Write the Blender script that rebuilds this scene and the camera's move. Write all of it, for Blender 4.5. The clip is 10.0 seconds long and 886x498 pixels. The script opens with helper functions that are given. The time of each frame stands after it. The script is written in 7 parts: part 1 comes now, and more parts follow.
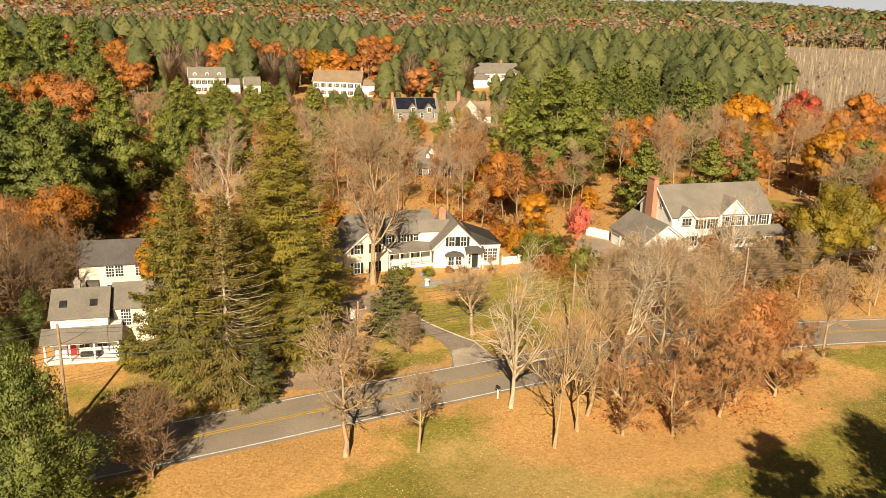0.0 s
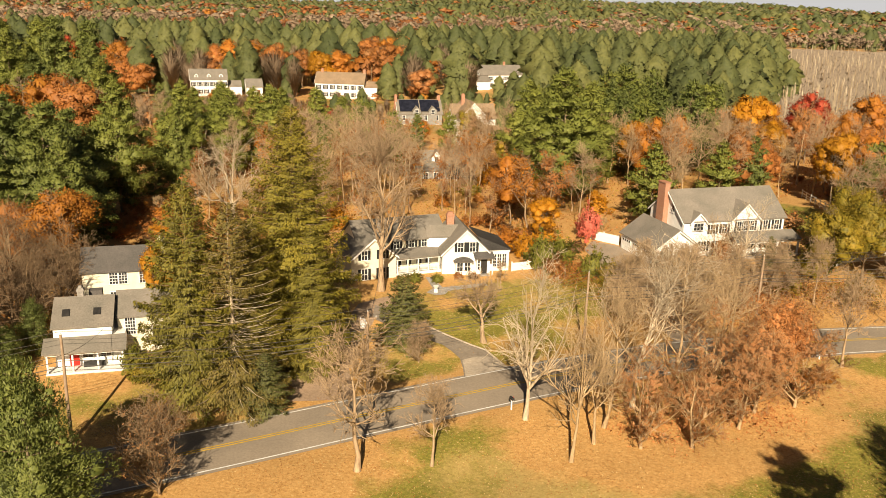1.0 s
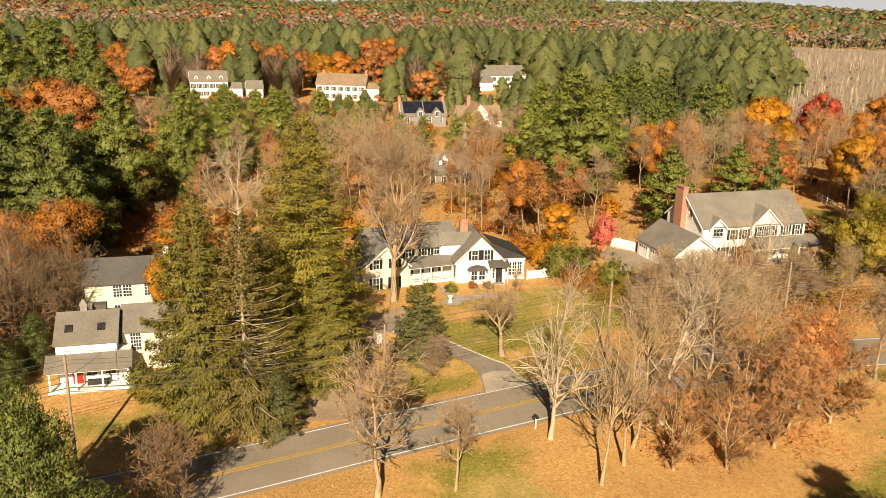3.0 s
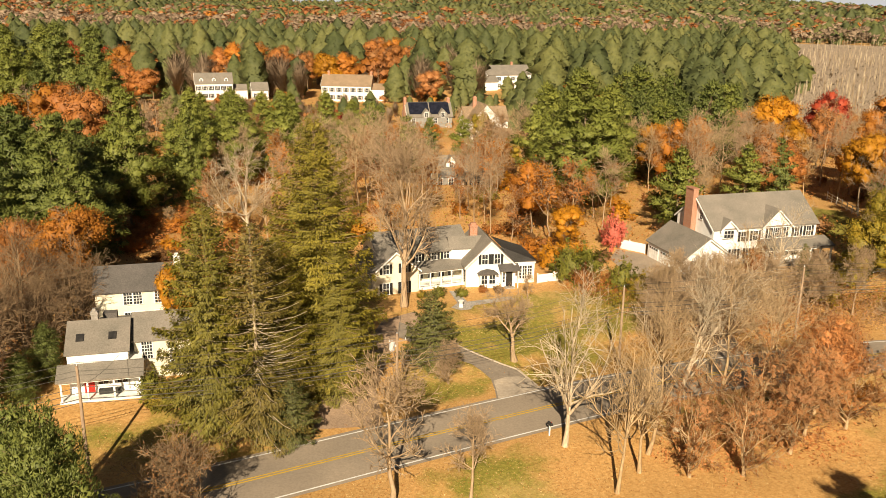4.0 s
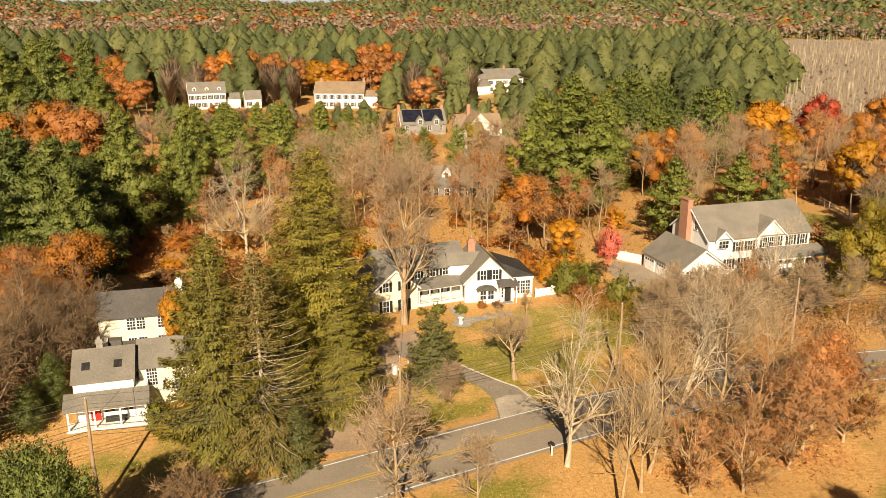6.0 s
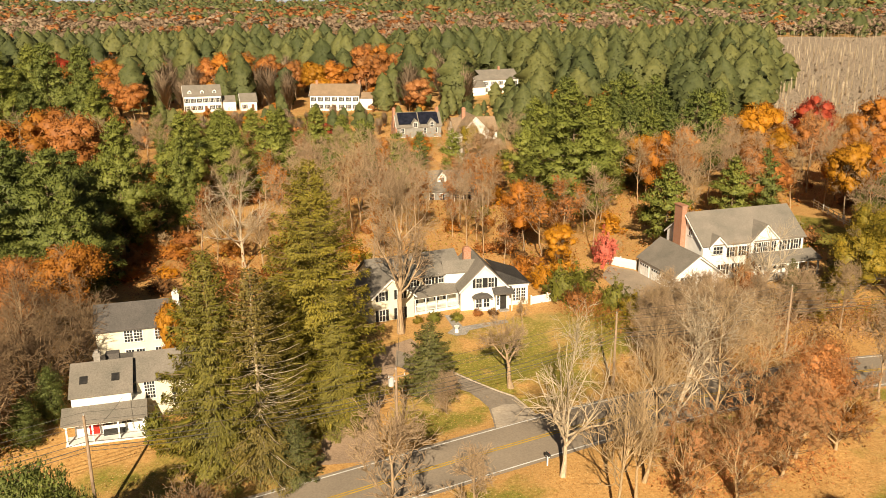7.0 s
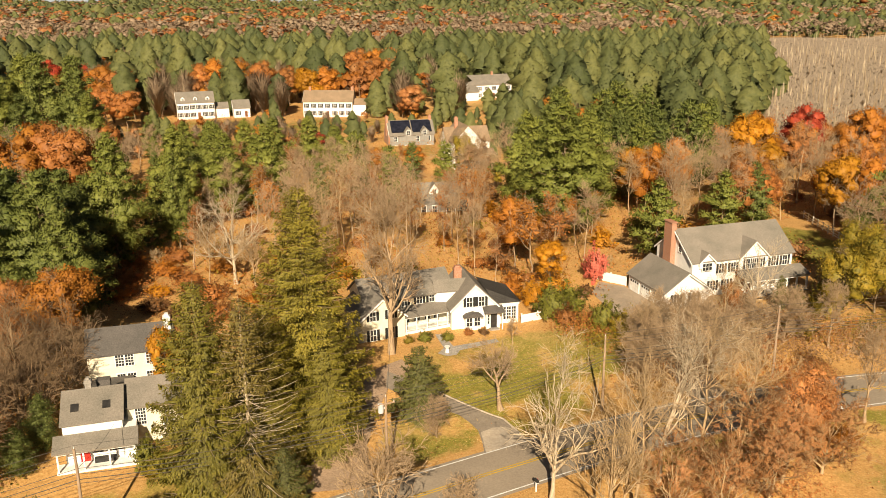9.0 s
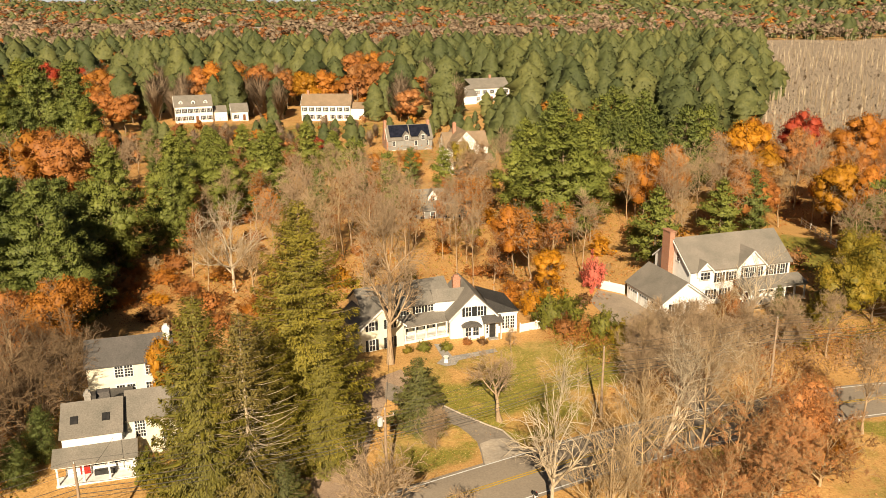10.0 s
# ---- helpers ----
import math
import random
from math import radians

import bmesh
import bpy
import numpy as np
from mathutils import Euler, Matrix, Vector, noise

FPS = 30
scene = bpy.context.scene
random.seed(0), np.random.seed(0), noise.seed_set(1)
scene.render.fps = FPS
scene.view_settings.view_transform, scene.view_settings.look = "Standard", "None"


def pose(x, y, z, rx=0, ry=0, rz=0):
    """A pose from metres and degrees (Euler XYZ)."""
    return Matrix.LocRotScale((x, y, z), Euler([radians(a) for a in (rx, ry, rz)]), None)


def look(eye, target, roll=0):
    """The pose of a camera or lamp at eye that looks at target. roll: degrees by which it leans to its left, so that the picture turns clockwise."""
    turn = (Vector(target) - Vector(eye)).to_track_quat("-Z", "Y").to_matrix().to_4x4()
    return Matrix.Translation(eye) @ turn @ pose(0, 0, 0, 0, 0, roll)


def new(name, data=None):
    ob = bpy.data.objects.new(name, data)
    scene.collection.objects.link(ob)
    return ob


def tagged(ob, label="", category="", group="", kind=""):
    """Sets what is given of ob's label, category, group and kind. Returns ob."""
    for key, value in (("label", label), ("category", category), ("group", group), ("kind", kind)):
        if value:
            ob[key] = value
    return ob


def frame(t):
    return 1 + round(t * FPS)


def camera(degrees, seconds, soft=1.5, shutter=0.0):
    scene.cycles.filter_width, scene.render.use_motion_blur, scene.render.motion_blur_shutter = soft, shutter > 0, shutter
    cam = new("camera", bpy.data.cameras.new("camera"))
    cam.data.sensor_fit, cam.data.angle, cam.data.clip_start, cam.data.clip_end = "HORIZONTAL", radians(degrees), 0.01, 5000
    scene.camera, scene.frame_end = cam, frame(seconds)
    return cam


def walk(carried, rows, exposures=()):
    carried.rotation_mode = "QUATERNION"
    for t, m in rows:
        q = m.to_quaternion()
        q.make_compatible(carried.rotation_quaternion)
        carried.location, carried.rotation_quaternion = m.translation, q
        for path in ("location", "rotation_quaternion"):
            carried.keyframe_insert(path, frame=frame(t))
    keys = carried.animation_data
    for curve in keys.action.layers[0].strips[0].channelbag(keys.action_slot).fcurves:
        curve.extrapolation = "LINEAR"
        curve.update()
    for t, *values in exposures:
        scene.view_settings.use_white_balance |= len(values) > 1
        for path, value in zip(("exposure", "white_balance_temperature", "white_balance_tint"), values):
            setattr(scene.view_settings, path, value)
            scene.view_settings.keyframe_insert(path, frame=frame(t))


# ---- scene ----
cam = camera(54.9, 10.0, soft=0.6)
PATH = [
    (0, (0.096, 0.07, 36.924), (0.086, 1.992, 36.369), 1.5),
    (0.5, (-0.543, 1.136, 36.87), (-0.555, 3.058, 36.317), 1.5),
    (1, (-1.103, 2.121, 36.923), (-1.113, 4.044, 36.371), 1.5),
    (1.5, (-1.616, 3.224, 36.905), (-1.624, 5.147, 36.354), 1.5),
    (2, (-2.054, 4.153, 36.923), (-2.061, 6.075, 36.371), 1.4),
    (2.5, (-2.645, 5.067, 36.907), (-2.648, 6.989, 36.356), 1.4),
    (4, (-3.872, 6.425, 37.496), (-3.888, 8.346, 36.941), 0.8),
    (4.5, (-4.136, 6.336, 38.152), (-4.148, 8.257, 37.596), 0.5),
    (5, (-4.392, 6.224, 38.794), (-4.401, 8.145, 38.237), 0.3),
    (5.5, (-4.485, 6.169, 39.38), (-4.491, 8.09, 38.823), 0.1),
    (7, (-4.334, 5.961, 41.514), (-4.328, 7.88, 40.951), -0.4),
    (7.5, (-4.14, 5.957, 42.243), (-4.132, 7.876, 41.678), -0.5),
    (8, (-3.916, 6.01, 42.957), (-3.905, 7.928, 42.391), -0.5),
    (8.5, (-3.742, 6.038, 43.608), (-3.728, 7.957, 43.041), -0.5),
    (9, (-3.693, 6.212, 44.281), (-3.676, 8.13, 43.715), -0.5),
    (9.5, (-3.796, 6.325, 44.86), (-3.775, 8.244, 44.294), -0.4),
    (10, (-3.867, 6.369, 45.494), (-3.844, 8.288, 44.929), -0.4),
]
walk(cam, [(t, look(eye, target, roll)) for t, eye, target, roll in PATH], [(0.0, 0.56, 7650, 11), (10.0, 0.56, 7650, 11)])

# ---- world, sun, exposure ----
SUN_ELEV, SUN_AZ = radians(31.0), radians(3.0)   # light travels towards +y, a little to +x
world = bpy.data.worlds.new("sky")
scene.world = world
world.use_nodes = True
_wn = world.node_tree.nodes
_sky = _wn.new("ShaderNodeTexSky")
_sky.sky_type = "NISHITA"
_sky.sun_disc = False
_sky.sun_elevation = SUN_ELEV
_sky.sun_rotation = radians(183.0)
_wn["Background"].inputs[1].default_value = 0.023
world.node_tree.links.new(_sky.outputs[0], _wn["Background"].inputs[0])
sun = new("sun", bpy.data.lights.new("sun", "SUN"))
sun.data.energy = 5.9
sun.data.angle = radians(0.55)
sun.data.color = (1.0, 0.9, 0.74)
_d = Vector((math.sin(SUN_AZ) * math.cos(SUN_ELEV), math.cos(SUN_AZ) * math.cos(SUN_ELEV), -math.sin(SUN_ELEV)))
sun.matrix_world = Matrix.Translation((0, -200, 200)) @ _d.to_track_quat("-Z", "Y").to_matrix().to_4x4()


# ---- materials ----
def mat_base(name, rough=0.8):
    m = bpy.data.materials.new(name)
    m.use_nodes = True
    nt = m.node_tree
    b = nt.nodes["Principled BSDF"]
    b.inputs["Roughness"].default_value = rough
    b.inputs["Specular IOR Level"].default_value = 0.3
    return m, nt, b


def ramp(nt, stops, fac):
    r = nt.nodes.new("ShaderNodeValToRGB")
    el = r.color_ramp.elements
    while len(el) < len(stops):
        el.new(0.5)
    for e, (p, c) in zip(el, stops):
        e.position, e.color = p, (*c, 1)
    nt.links.new(fac, r.inputs[0])
    return r.outputs[0]


def noise_tex(nt, scale, detail=4.0, rough=0.55, stretch=None):
    co = nt.nodes.new("ShaderNodeTexCoord").outputs["Object"]
    if stretch:
        mp = nt.nodes.new("ShaderNodeMapping")
        mp.inputs["Scale"].default_value = stretch
        nt.links.new(co, mp.inputs[0])
        co = mp.outputs[0]
    n = nt.nodes.new("ShaderNodeTexNoise")
    n.inputs["Scale"].default_value = scale
    n.inputs["Detail"].default_value = detail
    n.inputs["Roughness"].default_value = rough
    nt.links.new(co, n.inputs["Vector"])
    return n.outputs["Fac"]


def mix(nt, fac, a, b, mode="MIX"):
    m = nt.nodes.new("ShaderNodeMix")
    m.data_type, m.blend_type = "RGBA", mode
    for i, v in ((0, fac), (6, a), (7, b)):
        if isinstance(v, (int, float)):
            m.inputs[i].default_value = v
        elif isinstance(v, tuple):
            m.inputs[i].default_value = (*v, 1)
        else:
            nt.links.new(v, m.inputs[i])
    return m.outputs[2]


def bump(nt, b, height, strength=0.4, dist=0.05):
    n = nt.nodes.new("ShaderNodeBump")
    n.inputs["Strength"].default_value = strength
    n.inputs["Distance"].default_value = dist
    nt.links.new(height, n.inputs["Height"])
    nt.links.new(n.outputs[0], b.inputs["Normal"])


def surface(name, dark, light, scale=6.0, rough=0.8, bump_s=0.3, big=0.4, stretch=None, dist=0.03):
    """Two-scale mottled surface."""
    m, nt, b = mat_base(name, rough)
    f = noise_tex(nt, scale, 6, 0.6, stretch)
    g = noise_tex(nt, big, 3, 0.5)
    c1 = ramp(nt, [(0.3, dark), (0.7, light)], f)
    k = ramp(nt, [(0.3, (0.78, 0.78, 0.78)), (0.7, (1.15, 1.13, 1.1))], g)
    nt.links.new(mix(nt, 0.8, c1, k, "MULTIPLY"), b.inputs["Base Color"])
    bump(nt, b, f, bump_s, dist)
    return m


def leafy(name, cols, trans=0.16, rough=0.6, patch=0.25):
    """Foliage: colour differs leaf by leaf, clump by clump and tree by tree."""
    m, nt, b = mat_base(name, rough)
    geo = nt.nodes.new("ShaderNodeNewGeometry").outputs["Random Per Island"]
    obr = nt.nodes.new("ShaderNodeObjectInfo").outputs["Random"]
    f = noise_tex(nt, patch, 3, 0.6)
    add = nt.nodes.new("ShaderNodeMath")
    add.operation = "MULTIPLY_ADD"
    nt.links.new(geo, add.inputs[0])
    add.inputs[1].default_value = 0.3
    sub = nt.nodes.new("ShaderNodeMath")
    sub.operation = "MULTIPLY_ADD"
    nt.links.new(f, sub.inputs[0])
    sub.inputs[1].default_value = 0.75
    sub.inputs[2].default_value = -0.1
    nt.links.new(sub.outputs[0], add.inputs[2])
    n = len(cols) - 1
    c = ramp(nt, [(0.12 + 0.76 * i / n, cols[i]) for i in range(n + 1)], add.outputs[0])
    k = ramp(nt, [(0.0, (0.78, 0.8, 0.8)), (1.0, (1.2, 1.14, 1.05))], obr)
    c = mix(nt, 1.0, c, k, "MULTIPLY")
    nt.links.new(c, b.inputs["Base Color"])
    if trans:
        tr = nt.nodes.new("ShaderNodeBsdfTranslucent")
        nt.links.new(c, tr.inputs[0])
        mx = nt.nodes.new("ShaderNodeMixShader")
        mx.inputs[0].default_value = trans
        nt.links.new(b.outputs[0], mx.inputs[1])
        nt.links.new(tr.outputs[0], mx.inputs[2])
        nt.links.new(mx.outputs[0], nt.nodes["Material Output"].inputs[0])
    return m


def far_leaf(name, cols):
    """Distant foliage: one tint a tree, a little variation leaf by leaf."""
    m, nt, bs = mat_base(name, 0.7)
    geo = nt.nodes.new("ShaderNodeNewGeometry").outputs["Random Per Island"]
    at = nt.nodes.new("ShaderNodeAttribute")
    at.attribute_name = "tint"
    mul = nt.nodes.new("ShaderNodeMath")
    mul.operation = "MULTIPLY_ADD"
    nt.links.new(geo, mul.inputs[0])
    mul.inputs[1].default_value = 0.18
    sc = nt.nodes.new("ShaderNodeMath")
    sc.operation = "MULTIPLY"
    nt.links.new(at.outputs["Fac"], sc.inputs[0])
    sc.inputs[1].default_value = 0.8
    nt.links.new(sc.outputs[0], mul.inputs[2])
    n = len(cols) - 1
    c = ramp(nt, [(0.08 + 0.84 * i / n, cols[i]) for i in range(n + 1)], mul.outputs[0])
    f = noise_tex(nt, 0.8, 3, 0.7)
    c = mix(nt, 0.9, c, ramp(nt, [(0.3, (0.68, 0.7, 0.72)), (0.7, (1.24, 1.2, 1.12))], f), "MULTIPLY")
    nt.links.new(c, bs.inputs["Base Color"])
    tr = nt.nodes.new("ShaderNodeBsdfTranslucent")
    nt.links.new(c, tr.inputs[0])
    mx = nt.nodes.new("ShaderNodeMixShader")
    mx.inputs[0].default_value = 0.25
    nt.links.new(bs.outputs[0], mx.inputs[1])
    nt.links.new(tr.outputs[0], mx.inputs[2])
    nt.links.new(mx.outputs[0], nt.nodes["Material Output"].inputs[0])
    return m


M = {}
M["bark"] = surface("bark", (0.13, 0.09, 0.055), (0.36, 0.27, 0.18), 3, 0.9, 0.5, 0.3, (3, 3, 0.6))
M["bark_pale"] = surface("bark_pale", (0.27, 0.215, 0.15), (0.62, 0.51, 0.37), 3, 0.9, 0.4, 0.3, (3, 3, 0.6))
M["bark_tan"] = surface("bark_tan", (0.25, 0.17, 0.095), (0.55, 0.395, 0.23), 3, 0.9, 0.4, 0.3, (3, 3, 0.6))
M["bark_grey"] = surface("bark_grey", (0.24, 0.162, 0.1), (0.5, 0.36, 0.225), 3, 0.9, 0.4, 0.3, (3, 3, 0.6))
M["bark_brown"] = surface("bark_brown", (0.16, 0.105, 0.06), (0.36, 0.25, 0.15), 3, 0.9, 0.4, 0.3, (3, 3, 0.6))
M["bark_umber"] = surface("bark_umber", (0.12, 0.078, 0.045), (0.3, 0.2, 0.115), 3, 0.95, 0.4, 0.3, (3, 3, 0.6))
M["spruce"] = leafy("spruce_needles", [(0.066, 0.06, 0.011), (0.165, 0.143, 0.02), (0.275, 0.226, 0.032), (0.375, 0.288, 0.048)], 0.12)
M["spruce_dark"] = leafy("spruce_dark", [(0.06, 0.05, 0.014), (0.14, 0.112, 0.026), (0.23, 0.17, 0.042), (0.3, 0.21, 0.055)], 0.15)
M["spruce_blue"] = leafy("spruce_blue", [(0.04, 0.048, 0.016), (0.1, 0.105, 0.03), (0.17, 0.165, 0.045), (0.24, 0.215, 0.06)], 0.15)
M["pine"] = leafy("pine_needles", [(0.085, 0.102, 0.02), (0.15, 0.172, 0.034), (0.22, 0.235, 0.052), (0.31, 0.3, 0.075)], 0.15)
M["pine_blue"] = leafy("pine_blue", [(0.055, 0.075, 0.018), (0.105, 0.13, 0.032), (0.165, 0.187, 0.046), (0.235, 0.245, 0.062)], 0.15)
M["orange"] = leafy("leaves_orange", [(0.25, 0.088, 0.014), (0.37, 0.135, 0.02), (0.46, 0.185, 0.03), (0.52, 0.245, 0.05)])
M["rust"] = leafy("leaves_rust", [(0.2, 0.075, 0.023), (0.31, 0.118, 0.032), (0.4, 0.165, 0.046), (0.47, 0.225, 0.07)])
M["copper"] = leafy("leaves_copper", [(0.3, 0.11, 0.034), (0.45, 0.18, 0.06), (0.58, 0.26, 0.098), (0.66, 0.345, 0.15)])
M["dry_oak"] = leafy("leaves_dry_oak", [(0.28, 0.118, 0.045), (0.4, 0.178, 0.07), (0.49, 0.242, 0.1), (0.56, 0.31, 0.145)])
M["yellow"] = leafy("leaves_yellow", [(0.27, 0.112, 0.01), (0.4, 0.172, 0.014), (0.5, 0.23, 0.02), (0.55, 0.285, 0.034)])
M["olive"] = leafy("leaves_olive", [(0.1, 0.095, 0.014), (0.21, 0.165, 0.02), (0.34, 0.228, 0.028), (0.44, 0.262, 0.036)])
M["red"] = leafy("leaves_red", [(0.2, 0.025, 0.015), (0.32, 0.042, 0.022), (0.42, 0.075, 0.033), (0.48, 0.12, 0.05)])
M["pink"] = leafy("leaves_pink", [(0.48, 0.1, 0.075), (0.62, 0.15, 0.11), (0.72, 0.22, 0.15), (0.76, 0.3, 0.2)])
M["green"] = leafy("leaves_green", [(0.07, 0.085, 0.014), (0.15, 0.152, 0.025), (0.24, 0.215, 0.035), (0.34, 0.275, 0.05)])
M["fallen_pale"] = leafy("fallen_pale", [(0.34, 0.22, 0.09), (0.46, 0.31, 0.13), (0.56, 0.4, 0.19), (0.62, 0.47, 0.25)], 0.0)
M["fallen_rust"] = leafy("fallen_rust", [(0.2, 0.08, 0.03), (0.36, 0.15, 0.045), (0.5, 0.24, 0.07), (0.6, 0.32, 0.1)], 0.0)
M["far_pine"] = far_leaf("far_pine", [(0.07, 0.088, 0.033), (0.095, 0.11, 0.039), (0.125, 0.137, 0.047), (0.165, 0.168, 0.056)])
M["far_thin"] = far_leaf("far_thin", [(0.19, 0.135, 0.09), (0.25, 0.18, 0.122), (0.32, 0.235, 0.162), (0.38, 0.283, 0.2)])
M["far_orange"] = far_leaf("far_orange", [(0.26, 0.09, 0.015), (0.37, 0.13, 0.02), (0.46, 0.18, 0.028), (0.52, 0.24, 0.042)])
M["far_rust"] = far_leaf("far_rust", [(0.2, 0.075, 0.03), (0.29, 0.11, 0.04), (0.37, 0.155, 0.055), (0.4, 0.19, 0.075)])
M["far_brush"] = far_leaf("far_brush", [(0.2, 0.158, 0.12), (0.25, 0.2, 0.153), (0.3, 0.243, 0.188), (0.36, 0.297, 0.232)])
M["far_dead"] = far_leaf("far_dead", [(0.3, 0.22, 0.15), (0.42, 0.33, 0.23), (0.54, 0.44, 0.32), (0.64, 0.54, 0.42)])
M["tan"] = leafy("leaves_tan", [(0.26, 0.14, 0.07), (0.36, 0.2, 0.10), (0.45, 0.27, 0.14), (0.5, 0.32, 0.18)])
M["brown"] = leafy("leaves_brown", [(0.12, 0.06, 0.03), (0.2, 0.1, 0.04), (0.3, 0.15, 0.06), (0.35, 0.2, 0.08)])

M["asphalt"] = surface("asphalt", (0.24, 0.196, 0.15), (0.31, 0.257, 0.2), 5, 0.9, 0.12, 0.12, (1, 1, 1), 0.01)
M["drive"] = surface("driveway", (0.19, 0.157, 0.124), (0.27, 0.228, 0.182), 3, 0.9, 0.2, 0.25)
M["apron"] = surface("apron", (0.33, 0.275, 0.215), (0.45, 0.385, 0.31), 3, 0.9, 0.2, 0.5)
M["gravel_pale"] = surface("gravel_pale", (0.27, 0.215, 0.16), (0.37, 0.3, 0.23), 4, 0.95, 0.3, 0.3)
M["gravel"] = surface("gravel", (0.25, 0.17, 0.11), (0.42, 0.30, 0.21), 6, 0.95, 0.4, 0.3)
M["paint_white"] = surface("line_white", (0.5, 0.5, 0.48), (0.78, 0.77, 0.74), 2, 0.7, 0.1, 0.8)
M["paint_yellow"] = surface("line_yellow", (0.42, 0.26, 0.02), (0.62, 0.40, 0.04), 2, 0.7, 0.1, 0.8)
M["stone"] = surface("stone", (0.22, 0.2, 0.18), (0.42, 0.39, 0.35), 4, 0.9, 0.4, 0.7)
M["pole"] = surface("pole_wood", (0.22, 0.15, 0.1), (0.4, 0.29, 0.2), 4, 0.9, 0.3, 0.5, (4, 4, 0.5))
M["metal"] = surface("grey_metal", (0.4, 0.41, 0.42), (0.55, 0.56, 0.57), 3, 0.5, 0.05, 1.0)
M["black"] = surface("black_iron", (0.02, 0.02, 0.02), (0.04, 0.04, 0.04), 5, 0.6, 0.1, 1.0)
M["wire"] = surface("wire", (0.06, 0.055, 0.05), (0.12, 0.11, 0.1), 5, 0.6, 0.0, 1.0)


def siding(name, dark, light, board=0.13):
    """Painted clapboard: a saw-tooth relief on z and weathering."""
    m, nt, b = mat_base(name, 0.55)
    f = noise_tex(nt, 1.3, 5, 0.6)
    nt.links.new(ramp(nt, [(0.25, dark), (0.7, light)], f), b.inputs["Base Color"])
    co = nt.nodes.new("ShaderNodeTexCoord").outputs["Object"]
    w = nt.nodes.new("ShaderNodeTexWave")
    w.wave_type, w.bands_direction, w.wave_profile = "BANDS", "Z", "SAW"
    w.inputs["Scale"].default_value = 0.314 / board / 2 * 1.0
    nt.links.new(co, w.inputs["Vector"])
    bump(nt, b, w.outputs["Fac"], 0.5, 0.02)
    return m


M["white"] = siding("white_clapboard", (0.68, 0.67, 0.63), (0.83, 0.82, 0.79))
M["cream"] = siding("cream_clapboard", (0.64, 0.59, 0.45), (0.78, 0.73, 0.58))
M["greysiding"] = siding("grey_clapboard", (0.2, 0.195, 0.18), (0.27, 0.262, 0.242))
M["trim"] = surface("white_trim", (0.7, 0.7, 0.67), (0.85, 0.85, 0.83), 2, 0.5, 0.1, 0.8)
M["shutter"] = surface("shutter", (0.015, 0.017, 0.018), (0.03, 0.032, 0.034), 4, 0.5, 0.1, 1)
M["red_paint"] = surface("red_paint", (0.5, 0.02, 0.015), (0.62, 0.035, 0.025), 3, 0.45, 0.1, 1)
M["door_brown"] = surface("door_wood", (0.12, 0.05, 0.03), (0.2, 0.08, 0.04), 3, 0.5, 0.2, 1, (4, 4, 0.6))


def shingle(name, dark, light):
    m, nt, b = mat_base(name, 0.9)
    f = noise_tex(nt, 7, 4, 0.6)
    g = noise_tex(nt, 0.35, 4, 0.6)
    c = ramp(nt, [(0.3, dark), (0.7, light)], f)
    c = mix(nt, 0.9, c, ramp(nt, [(0.3, (0.75, 0.76, 0.72)), (0.7, (1.15, 1.1, 1.05))], g), "MULTIPLY")
    nt.links.new(c, b.inputs["Base Color"])
    bump(nt, b, f, 0.5, 0.03)
    return m


M["roof_grey"] = shingle("roof_grey", (0.155, 0.14, 0.122), (0.245, 0.222, 0.195))
M["roof_dark"] = shingle("roof_dark", (0.075, 0.07, 0.068), (0.13, 0.12, 0.115))
M["roof_brown"] = shingle("roof_brown", (0.2, 0.14, 0.095), (0.3, 0.22, 0.15))
M["solar"] = surface("solar_panel", (0.01, 0.012, 0.02), (0.02, 0.022, 0.035), 1, 0.25, 0.0, 1)

_m, _nt, _b = mat_base("brick", 0.9)
_co = _nt.nodes.new("ShaderNodeTexCoord").outputs["Object"]
_mp = _nt.nodes.new("ShaderNodeMapping")
_mp.inputs["Rotation"].default_value = (radians(90), 0, 0)
_nt.links.new(_co, _mp.inputs[0])
_bt = _nt.nodes.new("ShaderNodeTexBrick")
_bt.inputs["Scale"].default_value = 4.5
_bt.inputs["Color1"].default_value = (0.42, 0.19, 0.11, 1)
_bt.inputs["Color2"].default_value = (0.34, 0.145, 0.085, 1)
_bt.inputs["Mortar"].default_value = (0.4, 0.33, 0.27, 1)
_nt.links.new(_mp.outputs[0], _bt.inputs["Vector"])
_nt.links.new(_bt.outputs["Color"], _b.inputs["Base Color"])
bump(_nt, _b, _bt.outputs["Fac"], -0.4, 0.01)
M["brick"] = _m

_m, _nt, _b = mat_base("window_glass", 0.06)
_f = noise_tex(_nt, 0.8, 2)
_nt.links.new(ramp(_nt, [(0.35, (0.015, 0.018, 0.022)), (0.7, (0.06, 0.065, 0.07))], _f), _b.inputs["Base Color"])
_b.inputs["Specular IOR Level"].default_value = 0.6
M["glass"] = _m
M["dark_glass"] = surface("dark_glass", (0.02, 0.02, 0.02), (0.045, 0.042, 0.04), 2, 0.35, 0.0, 1)

